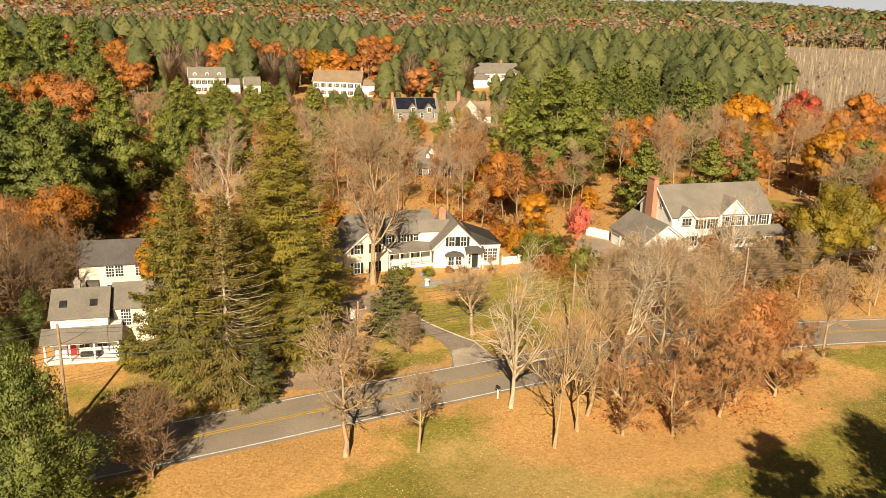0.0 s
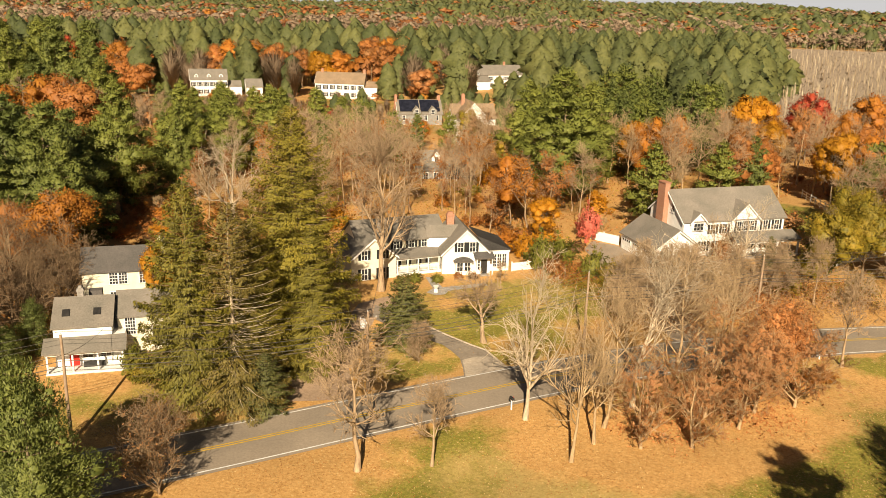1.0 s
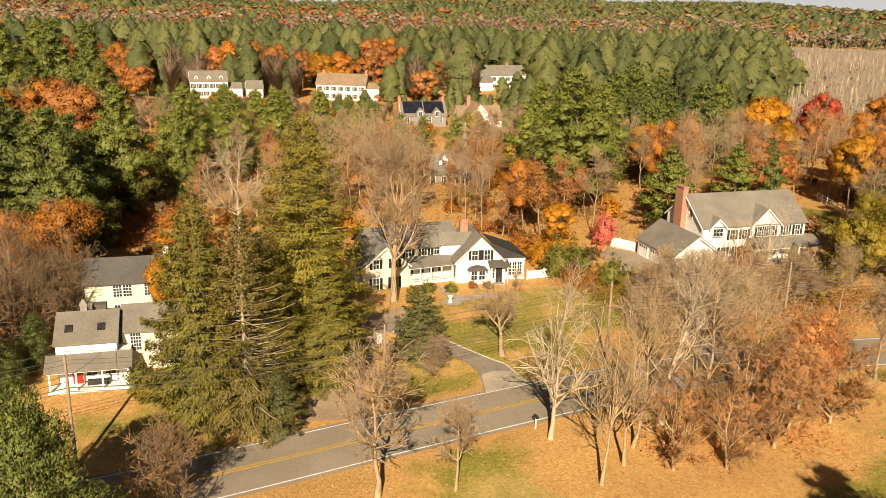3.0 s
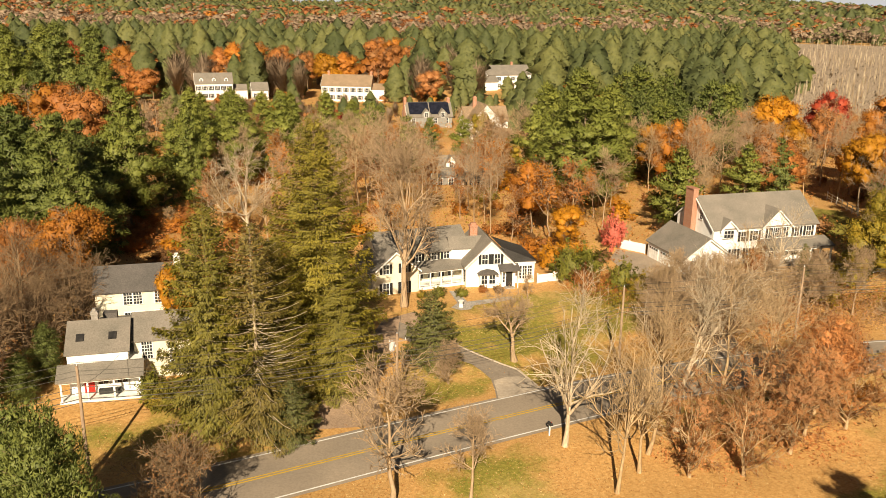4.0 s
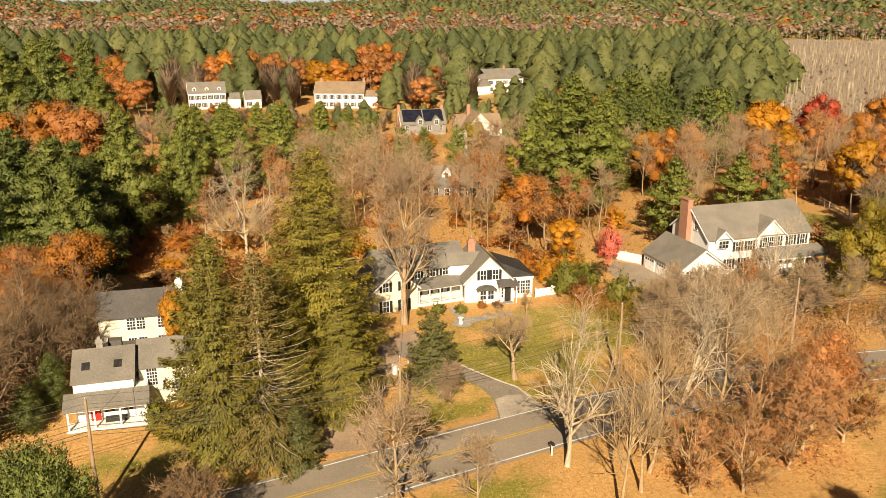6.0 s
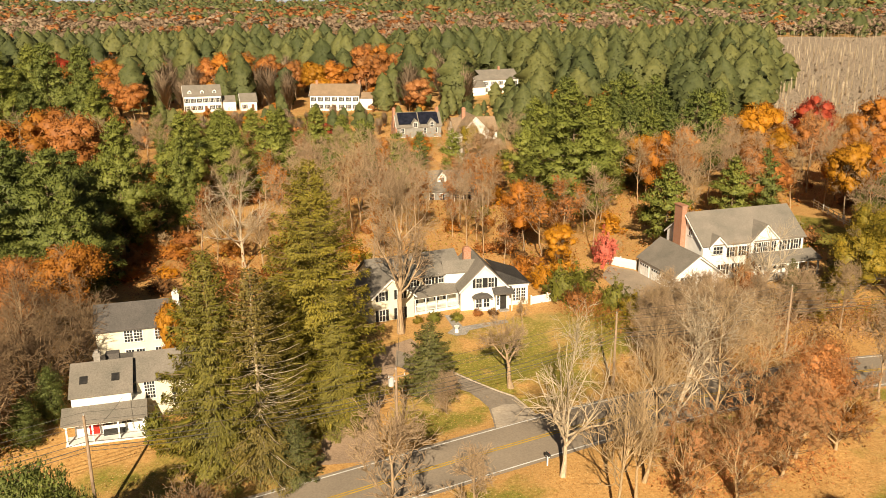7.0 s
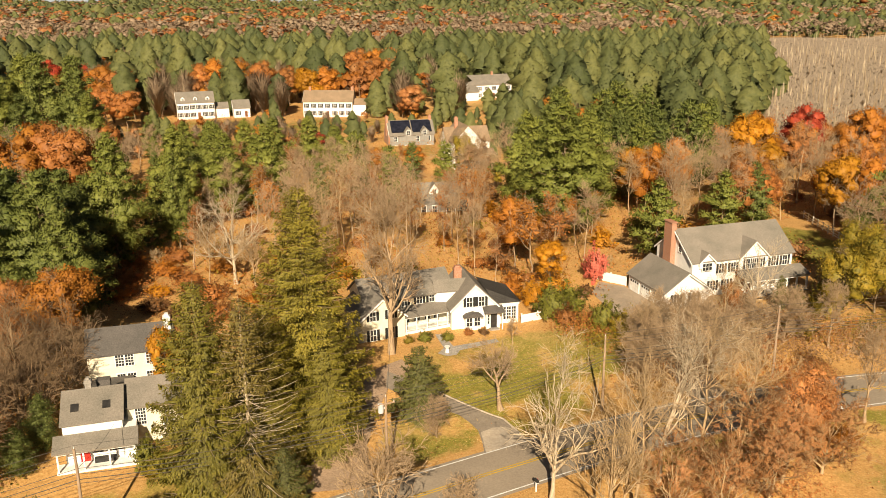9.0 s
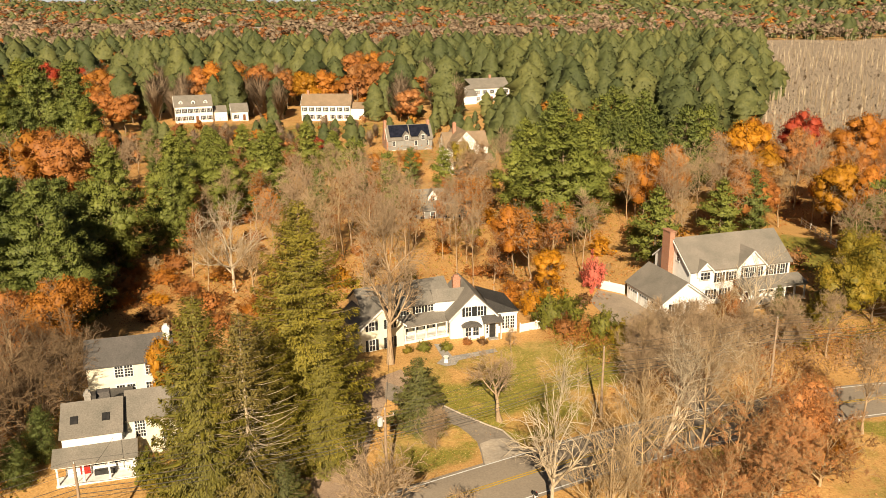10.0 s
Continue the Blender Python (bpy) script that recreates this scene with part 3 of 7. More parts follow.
def make_whitepine(seed, h=20.0, rad=5.2, n=5000, size=0.6, bare=0.12, step=1.25, per=2, width=0.34, shape=(5, 4), swell=1.0, own=0.45, core=0.6):
    """White pine: whorls of limbs that carry soft clumps of needles, a broad ragged cone."""
    r = np.random.default_rng(seed)
    k = 8
    z = np.linspace(0, h * 0.97, k)
    P = np.column_stack([np.cumsum(r.normal(size=k)) * 0.06, np.cumsum(r.normal(size=k)) * 0.06, z])[None]
    P[0, :, :2] -= P[0, 0, :2]
    B, BL = [], []
    for zz in np.arange(h * bare, h * 0.97, step):
        t = (zz / h - bare) / (1 - bare)
        prof = rad * (0.7 + 0.9 * t if t < 0.3 else 0.97 * ((1 - t) / 0.7) ** 0.75) + 0.3
        num = r.integers(4, 7)
        a0 = r.uniform(0, 6.28)
        for q in range(num):
            L = prof * r.uniform(0.6, 1.15)
            a = a0 + q * 6.283 / num + r.normal() * 0.25
            s = np.linspace(0, 1, 4)
            lift = r.uniform(-0.05, 0.2) + 0.5 * t * t
            B.append(np.column_stack([np.cos(a) * L * s, np.sin(a) * L * s, zz + r.normal() * step * 0.25 + lift * L * s + 0.1 * L * s ** 3]))
            BL.append(L)
    B, BL = np.array(B), np.array(BL)
    out = [tubes(P, (h * 0.0155 * (1 - 0.95 * np.linspace(0, 1, k)))[None], 6), tubes(B, (0.012 + BL * 0.012)[:, None] * np.linspace(1, 0.3, 4), 3)]
    C, A = [], []
    for f in ((0.5, 0.88) if per == 2 else (0.7,)):
        C.append(B[:, 0] + (B[:, -1] - B[:, 0]) * f + np.array([0, 0, 1.0]) * (0.05 * BL)[:, None] + r.normal(size=B[:, 0].shape) * 0.12)
        q = ((0.2 if per == 2 else 0.3) * BL + 0.38) * r.uniform(0.8, 1.25, len(BL)) * swell
        A.append(np.column_stack([q, q, q * 0.62]))
    C.append(np.array([[0, 0, h * 0.965]]))
    A.append(np.array([[0.4, 0.4, 0.85]]) * swell)
    C, A = np.concatenate(C), np.concatenate(A)
    pick_mid = np.array([0, 0, h * 0.42])
    leaf, N = clouds(r, C, A, n, size, size * width, pick_mid, 0.45, 1.1, own)
    return out, leaf, lumps(r, C, A * core, *shape, 0.28, pick_mid, own), N


def make_spruce(seed, h=22.0, rad=4.4, sprays=12000, size=0.6, step=0.42, bare=0.05, ragged=0.3, droop=0.75, gap=None):
    """Norway spruce: cone of drooping limbs hung with sprays."""
    r = np.random.default_rng(seed)
    k = 10
    z = np.linspace(0, h, k)
    P = np.column_stack([np.cumsum(r.normal(size=k)) * 0.04, np.cumsum(r.normal(size=k)) * 0.04, z])[None]
    P[0, :, :2] -= P[0, 0, :2]
    R = (h * 0.0135 * (1 - 0.96 * np.linspace(0, 1, k)))[None]
    out = [tubes(P, R, 7)]
    B, BL = [], []
    for zz in np.arange(h * bare, h * 0.985, step):
        t = (zz / h - bare) / (1 - bare)
        prof = rad * (1 - t) ** 0.64 * min(1.0, 0.7 + 2.2 * t) + 0.12
        m = r.integers(6, 9)
        a0 = r.uniform(0, 6.28)
        for q in range(m):
            L = prof * r.uniform(1 - 1.6 * ragged, 1 + ragged)
            a = a0 + q * 6.283 / m + r.normal() * 0.2
            s = np.linspace(0, 1, 5)
            dz = 0.32 * t * L * s - (1 - t) * 0.28 * L * s + 0.16 * L * s ** 3
            B.append(np.column_stack([np.cos(a) * L * s, np.sin(a) * L * s, zz + dz]))
            BL.append(L)
    B, BL = np.array(B), np.array(BL)
    out.append(tubes(B, (0.01 + BL * 0.010)[:, None] * np.linspace(1, 0.3, 5), 3))
    pick = r.choice(len(B), sprays, p=BL ** 1.5 / (BL ** 1.5).sum())
    s = 1 - 0.85 * r.uniform(0, 1, sprays) ** 1.35
    f = s * 4
    i = np.minimum(f.astype(int), 3)
    w = (f - i)[:, None]
    C = B[pick, i] * (1 - w) + B[pick, i + 1] * w
    if gap:
        tt = B[pick, 0, 2] / h
        keep = (tt < gap[0]) | (tt > gap[1]) | (r.uniform(size=sprays) < 0.12)
        pick, s, C = pick[keep], s[keep], C[keep]
        sprays = len(pick)
    out_d = unit(B[pick, -1] - B[pick, 0])
    lat = unit(np.cross(out_d, np.array([0, 0, 1.0])))
    sgn = np.where(r.uniform(size=sprays) < 0.5, -1.0, 1.0)[:, None]
    C = C + lat * sgn * (np.abs(r.normal(size=(sprays, 1))) * 0.2 * BL[pick][:, None] * (1.25 - s[:, None])) - np.array([0, 0, 0.026 * h]) * r.uniform(0, 1, (sprays, 1)) ** 1.5 * s[:, None]
    D = out_d * 0.7 + lat * sgn * r.uniform(0, 0.8, (sprays, 1)) - np.array([0, 0, droop]) * r.uniform(0.3, 1.5, (sprays, 1)) + r.normal(size=(sprays, 3)) * 0.2
    d = B[:, -1] - B[:, 0]
    full = np.ones(len(B), bool) if not gap else (B[:, 0, 2] / h < gap[0]) | (B[:, 0, 2] / h > gap[1])
    pad = pads(r, (B[:, 0] + d * 0.1)[full], (B[:, 0] + d * 0.7)[full], (0.045 * BL + 0.03)[full], (0.03 * BL + 0.03)[full], 4, 3, 0.3)
    return out, cards(r, C, D, size, size * 0.36), pad


def make_shrub(seed, h=2.0, rad=1.4, leaves=1500, size=0.22, n=22):
    r = np.random.default_rng(seed)
    a = r.uniform(0, 6.28, n)
    e = r.uniform(0.25, 1.45, n)
    D = np.column_stack([np.cos(a) * np.cos(e), np.sin(a) * np.cos(e), np.sin(e)])
    s = np.linspace(0, 1, 5)
    L = np.column_stack([np.full(n, rad * 0.95), np.full(n, rad * 0.95), np.full(n, h * 0.95)]) * r.uniform(0.7, 1.05, (n, 1))
    B = D[:, None] * L[:, None] * s[None, :, None]
    out = [tubes(B, np.full((n, 1), 0.03) * np.linspace(1, 0.3, 5), 3)]
    T, TR = spawn(r, B, np.full((n, 5), 0.02), 5, 0.3, 1.0, (20, 70), h * 0.28, 3, 0.3, 0.6, 0.2)
    out.append(tubes(T, np.maximum(TR, 0.008), 3))
    pick = r.integers(0, len(T), leaves)
    C = T[pick, 1 + r.integers(0, 2, leaves)] + r.normal(size=(leaves, 3)) * size * 0.5
    C[:, 2] = np.maximum(C[:, 2], 0.05)
    return out, cards(r, C, r.normal(size=(leaves, 3)), size, size * 0.7, face=unit(C - np.array([0, 0, h * 0.3])) + np.array([0, 0, 0.3]))


def puffed(V, N, w):
    """Turns leaf cards to face outwards and gives soft normals, so that a crown is lit as a whole."""
    Q = V.reshape(-1, 4, 3).copy()
    fn = unit(np.cross(Q[:, 2] - Q[:, 0], Q[:, 3] - Q[:, 1]))
    flip = np.einsum("ij,ij->i", fn, N) < 0
    Q[flip] = Q[flip][:, ::-1]
    fn[flip] *= -1
    V, N = Q.reshape(-1, 3), np.repeat(unit(w * N + (1 - w) * fn), 4, axis=0)
    return V, N


def soft_mesh(name, V, N, w, mats, pad=None):
    """Mesh of leaf cards, with clumps of foliage beneath them where given."""
    V, N = puffed(V, N, w)
    if pad:
        PV, PN = pad
        Q = PV.reshape(-1, 4, 3)
        fn = np.cross(Q[:, 2] - Q[:, 0], Q[:, 3] - Q[:, 1])
        flip = np.einsum("ij,ij->i", fn, PN.reshape(-1, 4, 3).mean(1)) < 0
        G = PN.reshape(-1, 4, 3)
        Q[flip], G[flip] = Q[flip][:, ::-1], G[flip][:, ::-1]
        V, N = np.concatenate([V, Q.reshape(-1, 3)]), np.concatenate([N, G.reshape(-1, 3)])
    me = mesh_np(name, V, np.arange(len(V)).reshape(-1, 4), mats, smooth=True)
    me.normals_split_custom_set_from_vertices(N)
    return me


VARIANT = {}


def variant(key, maker, bark, leaf, soft=0.6):
    """Two meshes (wood, foliage) of one kind of tree, made once."""
    made = maker()
    if isinstance(made[1], tuple):
        wood, (LV, LF) = made[:2]
        C = LV.reshape(-1, 4, 3).mean(1)
        top = C[:, 2].max()
        if key.startswith(("spruce", "pine")):
            N = unit(C * np.array([1, 1, 0])) + np.array([0, 0, 0.75 if key.startswith("pine") else 0.35])
        else:
            N = C - np.array([0, 0, top * (0.3 if key.startswith("shrub") else 0.55)])
        fol = soft_mesh("crown", LV, unit(made[3] if len(made) > 3 else N), soft, [leaf], made[2] if len(made) > 2 else None)
    else:
        wood, fol = made[0], None
    if fol is None:
        LV, LF = join(wood[1:])
        wood, fol = wood[:1], mesh_np("twig_crown", LV, LF, [bark], smooth=True)
    WV, WF = join(wood)
    VARIANT[key] = (mesh_np("trunk", WV, WF, [bark], smooth=True), fol)


def plant(key, x, y, scale=1.0, wide=1.0, rz=None, name="tree", label="", group="", category="tree", z=None, sink=0.05):
    wood, fol = VARIANT[key]
    e = thing(name, x, y, (ground_z(x, y) if z is None else z) - sink, rng.uniform(0, 360) if rz is None else rz)
    e.scale = (scale * wide, scale * wide, scale)
    child("trunk" if category == "tree" else "stem", wood, e)
    if fol:
        child("crown" if category == "tree" else "foliage", fol, e)
    return tagged(e, label, category, group)

# ---- terrain ----
ROAD = [(-420, -170), (-140, 8), (-60, 47.0), (-31, 61.6), (-19.1, 67.9), (-9.7, 73.2), (1.0, 79.0), (10.5, 84.0), (25, 90.4), (43.5, 95.9), (60, 98.8), (90, 103.5), (160, 112), (400, 150)]
_rx = np.array([p[0] for p in ROAD], float)
_ry = np.array([p[1] for p in ROAD], float)


def smooth01(v, a, b):
    t = np.clip((v - a) / (b - a), 0, 1)
    return t * t * (3 - 2 * t)


def road_y(x):
    k = np.linspace(-4, 4, 9)
    return np.mean([np.interp(x + q, _rx, _ry) for q in k], axis=0)


def road_side(x, y):
    """Signed distance from the road's middle line, about; plus: beyond the road."""
    s = (road_y(x + 1.0) - road_y(x - 1.0)) / 2.0
    return (y - road_y(x)) / np.sqrt(1 + s * s)


def ground_arr(x, y):
    d = road_side(x, y)
    z = 1.9 * smooth01(d, 5.5, 26) - 0.5 * smooth01(-d, 5, 16)
    z = z + 0.12 * np.sin(x * 0.21 + 1.3) * np.sin(y * 0.17) * smooth01(np.abs(d), 6, 14)
    far = smooth01(y, 170, 320)
    z = z + far * (1.6 * np.sin(x * 0.021 + 0.5) * np.sin(y * 0.017 + 1.0) - 0.4)
    hill = smooth01(np.hypot(x, y), 1700, 3600)
    z = z + hill * (26 + 16 * np.sin(x * 0.0021 + 0.4) + 9 * np.sin(x * 0.0057 + 1.0) + 6 * np.sin(y * 0.004))
    return z


def ground_z(x, y):
    return float(ground_arr(np.array([float(x)]), np.array([float(y)]))[0])


def axis_steps(lo, hi, fine0, fine1, step, grow=1.16):
    inner = list(np.arange(fine0, fine1 + 0.01, step))
    a, s = fine1, step
    right = []
    while a < hi:
        s *= grow
        a += s
        right.append(min(a, hi))
    a, s = fine0, step
    left = []
    while a > lo:
        s *= grow
        a -= s
        left.append(max(a, lo))
    return np.array(left[::-1] + inner + right)


gx = axis_steps(-4600, 4600, -80, 90, 1.5)
gy = axis_steps(-1200, 4900, 40, 170, 1.5)
GX, GY = np.meshgrid(gx, gy)
GZ = ground_arr(GX, GY)
_i = np.arange(GX.size).reshape(GX.shape)
_F = np.stack([_i[:-1, :-1], _i[:-1, 1:], _i[1:, 1:], _i[1:, :-1]], -1).reshape(-1, 4)
_gm = mesh_np("ground", np.column_stack([GX.ravel(), GY.ravel(), GZ.ravel()]), _F, [M["ground"]], smooth=True)


def blob(cx, cy, rx, ry, rot=0.0, soft=0.35):
    c, s = math.cos(radians(rot)), math.sin(radians(rot))
    u = ((GX - cx) * c + (GY - cy) * s) / rx
    v = (-(GX - cx) * s + (GY - cy) * c) / ry
    return 1 - smooth01(np.hypot(u, v), 1 - soft, 1 + soft)




def marsh(x, y):
    """1 inside the open marsh with dead trees."""
    edge = 0.36 * y - 4 + 12 * np.sin(y * 0.019 + 0.6) + 6 * np.sin(y * 0.05)
    return smooth01(x, edge - 3, edge + 6) * smooth01(y, 226, 240) * (1 - smooth01(y + 25 * np.sin(x * 0.05), 840, 920))


_d = road_side(GX, GY)
litter = np.full(GX.shape, 0.95)
# open field this side of the road, with leaves swept under the trees
field = smooth01(-_d, 3.6, 5.0)
under = np.maximum.reduce([blob(17, 71, 13, 8, 12), blob(28, 76, 10, 7, 20), blob(-12, 62, 10, 4, 25), 0.9 * blob(40, 83, 9, 5, 20)])
litter = np.where(field > 0.5, 0.32 - 0.2 * smooth01(GX, 28, 42) - 0.2 * blob(0, 60, 13, 8) + 0.5 * under + 0.28 * (1 - smooth01(-_d, 4, 9)), litter)
lawns = np.maximum.reduce([blob(3, 97, 12, 11, 20), blob(11, 104, 10, 8, 20), 0.55 * blob(-4, 104, 10, 6, 20), 0.9 * blob(-4.5, 86, 6.5, 4.5, 28), 0.8 * blob(-31, 73, 9, 4.5, 27), blob(60, 150, 9, 14, -10), 0.6 * blob(-20, 72, 6, 2.5, 28), 0.8 * blob(-62, 304, 62, 26), 0.7 * blob(-12, 250, 16, 14), 0.8 * blob(18, 345, 14, 26)])
litter = litter - 0.62 * lawns * (field < 0.5) + 0.25 * np.maximum(blob(-0.5, 102.2, 5.5, 2.4, 22), 0.8 * blob(5.2, 91.6, 2.6, 2.0))
dry = 0.34 + 0.2 * np.sin(GX * 0.13) * np.cos(GY * 0.11) + 0.22 * blob(8, 64, 10, 6)
pale = 1.3 * marsh(GX, GY)
_att = _gm.attributes.new("zone", "FLOAT_COLOR", "POINT")
_att.data.foreach_set("color", np.stack([litter, dry, pale, np.ones_like(dry)], -1).astype(np.float32).ravel())
tagged(new("ground", _gm), "rolling ground of lawn, dry grass and fallen orange leaves", "ground", kind="structure")


_a = np.radians(np.linspace(-36, 36, 37))
_V = np.concatenate([np.column_stack([4800 * np.sin(_a), 4800 * np.cos(_a), np.full(37, z)]) for z in (-30.0, 420.0)])
_i = np.arange(36)
tagged(new("backdrop", mesh_np("backdrop", _V, np.column_stack([_i, _i + 1, _i + 38, _i + 37]), [M["pale_sky"]])), "pale hazy sky low over the horizon", "sky", kind="structure")


def ribbon(name, x0, x1, d0, d1, lift, material, step=1.0, crown=0.0):
    """Strip that follows the road from x0 to x1 between the offsets d0 and d1."""
    xs = np.arange(x0, x1 + 0.01, step)
    ys = road_y(xs)
    s = np.gradient(ys, xs)
    n = np.column_stack([-s, np.ones_like(s)]) / np.sqrt(1 + s * s)[:, None]
    c = np.column_stack([xs, ys])
    rows = []
    for d in np.linspace(d0, d1, 5 if d1 - d0 > 2 else 2):
        p = c + n * d
        z = ground_arr(p[:, 0], p[:, 1]) if abs(d) > 5 else np.zeros(len(p))
        rows.append(np.column_stack([p, z + lift - crown * abs(d)]))
    V = np.stack(rows, 1)
    k = V.shape[1]
    i = np.arange(V.shape[0] * k).reshape(V.shape[0], k)
    F = np.stack([i[:-1, :-1], i[1:, :-1], i[1:, 1:], i[:-1, 1:]], -1).reshape(-1, 4)
    return new(name, mesh_np(name, V.reshape(-1, 3), F, [material]))


tagged(ribbon("road", -200, 220, -3.95, 3.95, 0.09, M["asphalt"], crown=0.012), "two-lane grey asphalt road with painted lines", "road", kind="structure")
for _n, _a, _b2, _mt in (("edge_line", -3.56, -3.40, "paint_white"), ("edge_line", 3.40, 3.56, "paint_white"), ("centre_line", -0.24, -0.10, "paint_yellow"), ("centre_line", 0.10, 0.24, "paint_yellow")):
    tagged(ribbon(_n, -200, 220, _a, _b2, 0.098, M[_mt], crown=0.012), "thin painted line along the asphalt road", "road marking", kind="structure")


def patch(name, outline, material, lift, step=0.7):
    """Flat-laid surface inside a closed outline, following the ground."""
    pts = [Vector((x, y, 0)) for x, y in outline]
    bm = bmesh.new()
    f = bm.faces.new([bm.verts.new(p) for p in pts])
    if f.normal.z < 0:
        f.normal_flip()
    bmesh.ops.triangulate(bm, faces=bm.faces[:])
    for _ in range(7):
        long_e = [e for e in bm.edges if e.calc_length() > step * 1.6]
        if not long_e:
            break
        bmesh.ops.subdivide_edges(bm, edges=long_e, cuts=1)
        bmesh.ops.triangulate(bm, faces=bm.faces[:])
    for v in bm.verts:
        v.co.z = ground_z(v.co.x, v.co.y) + lift
    bm.normal_update()
    me = bpy.data.meshes.new(name)
    bm.to_mesh(me)
    bm.free()
    me.materials.append(material)
    return new(name, me)


# ---- houses ----
def slab_roof(parent, axis, u0, u1, w0, w1, ze, zr, material, over=0.35, th=0.16, um=None, name="roof"):
    """Gable roof: eaves at u0, u1 (height ze), ridge between at zr, from w0 to w1."""
    um = (u0 + u1) / 2 if um is None else um
    s0, s1 = (zr - ze) / (um - u0), (zr - ze) / (u1 - um)
    lo0, lo1 = ze - over * s0, ze - over * s1
    pts = [(u0 - over, lo0), (um, zr), (u1 + over, lo1), (u1 + over, lo1 + th), (um, zr + th * 1.25), (u0 - over, lo0 + th)]
    # two slopes, each a part
    for sl in ((pts[0], pts[1], pts[4], pts[5]), (pts[1], pts[2], pts[3], pts[4])):
        part(name, prism(list(sl), "y" if axis == "y" else "x", w0 - over, w1 + over), material, parent)


def gabled_body(parent, axis, u0, u1, w0, w1, z0, ze, zr, material, um=None, name="wall"):
    """Walls with gable ends; the ridge runs along axis."""
    um = (u0 + u1) / 2 if um is None else um
    part(name, prism([(u0, z0), (u1, z0), (u1, ze), (um, zr), (u0, ze)], axis, w0, w1), material, parent)


def rake(parent, axis, u0, u1, w, ze, zr, um=None, material=None, th=0.2):
    """White boards along both slopes of a gable end and under the eaves."""
    um = (u0 + u1) / 2 if um is None else um
    for a, b in ((u0 - 0.3, um), (u1 + 0.3, um)):
        s = (zr - ze) / (um - (u0 if a < um else u1))
        za = zr + (a - um) * s
        part("rake_board", prism([(a, za - th), (b, zr - th), (b, zr + 0.02), (a, za + 0.02)], axis, w - 0.06, w + 0.05), material or M["trim"], parent)


WIN_CACHE = {}


def window(parent, x, y, z, w, h, rz=0.0, shutters=False, cols=2, rows=2, blind=0.0):
    """Sash window at a wall point (middle of its sill), facing local -y turned by rz."""
    key = (round(w, 2), round(h, 2), cols, rows, shutters)
    if key not in WIN_CACHE:
        f = bmesh.new()
        t = 0.09
        loops = []
        for yy in (-0.07, 0.03):
            for q, top in ((t, 0.12), (0.0, 0.0)):
                loops.append([f.verts.new((sx * (w / 2 + q), yy, zz)) for sx, zz in ((-1, -q * 0.3), (1, -q * 0.3), (1, h + top), (-1, h + top))])
        for a_, b_ in ((0, 1), (2, 3), (0, 2), (1, 3)):
            for q in range(4):
                f.faces.new((loops[a_][q], loops[a_][(q + 1) % 4], loops[b_][(q + 1) % 4], loops[b_][q]))
        bmesh.ops.recalc_face_normals(f, faces=f.faces)
        g = box(-w / 2, w / 2, -0.025, 0.015, 0, h)
        s = box(-w / 2 - 0.14, w / 2 + 0.14, -0.12, 0.03, -0.07, 0.0)
        made = []
        up = box(-0.022, 0.022, -0.045, 0.0, 0, h)
        across = box(-w / 2, w / 2, -0.05, 0.0, -0.025, 0.025)
        for nm, b, mt in (("window", f, M["trim"]), ("pane", g, M["glass"]), ("sill", s, M["trim"]), ("muntin", up, M["trim"]), ("muntin", across, M["trim"])):
            me = bpy.data.meshes.new(nm)
            b.to_mesh(me)
            b.free()
            me.materials.append(mt)
            made.append(me)
        if shutters:
            b = bmesh.new()
            add_box(b, 0, w * 0.46, -0.05, 0.02, -0.02, h + 0.02)
            for q in range(8):
                zz = h * (q + 0.6) / 8.4
                add_box(b, 0.04, w * 0.46 - 0.04, -0.065, -0.05, zz - 0.035, zz + 0.03)
            me = bpy.data.meshes.new("shutter")
            b.to_mesh(me)
            b.free()
            me.materials.append(M["shutter"])
            made.append(me)
        WIN_CACHE[key] = made
    made = WIN_CACHE[key]
    o = child("window", made[0], parent)
    o.matrix_basis = pose(x, y, z, 0, 0, rz)
    child("pane", made[1], o)
    child("sill", made[2], o)
    for q in range(1, cols):
        child("muntin", made[3], o).location = (-w / 2 + w * q / cols, 0, 0)
    for q in range(1, rows):
        child("muntin", made[4], o).location = (0, 0, h * q / rows)
    if shutters:
        for sx in (-w / 2 - 0.1 - w * 0.46, w / 2 + 0.1):
            s = child("shutter", made[5], parent)
            s.matrix_basis = pose(x, y, z, 0, 0, rz) @ pose(sx, 0, 0)
    return o


def chimney(parent, x, y, z0, z1, wx=0.9, wy=0.7, material=None):
    bm = box(x - wx / 2, x + wx / 2, y - wy / 2, y + wy / 2, z0, z1)
    add_box(bm, x - wx / 2 - 0.07, x + wx / 2 + 0.07, y - wy / 2 - 0.07, y + wy / 2 + 0.07, z1 - 0.3, z1 - 0.12)
    add_box(bm, x - wx / 2 + 0.15, x + wx / 2 - 0.15, y - wy / 2 + 0.12, y + wy / 2 - 0.12, z1, z1 + 0.25)
    return part("chimney", bm, material or M["brick"], parent)


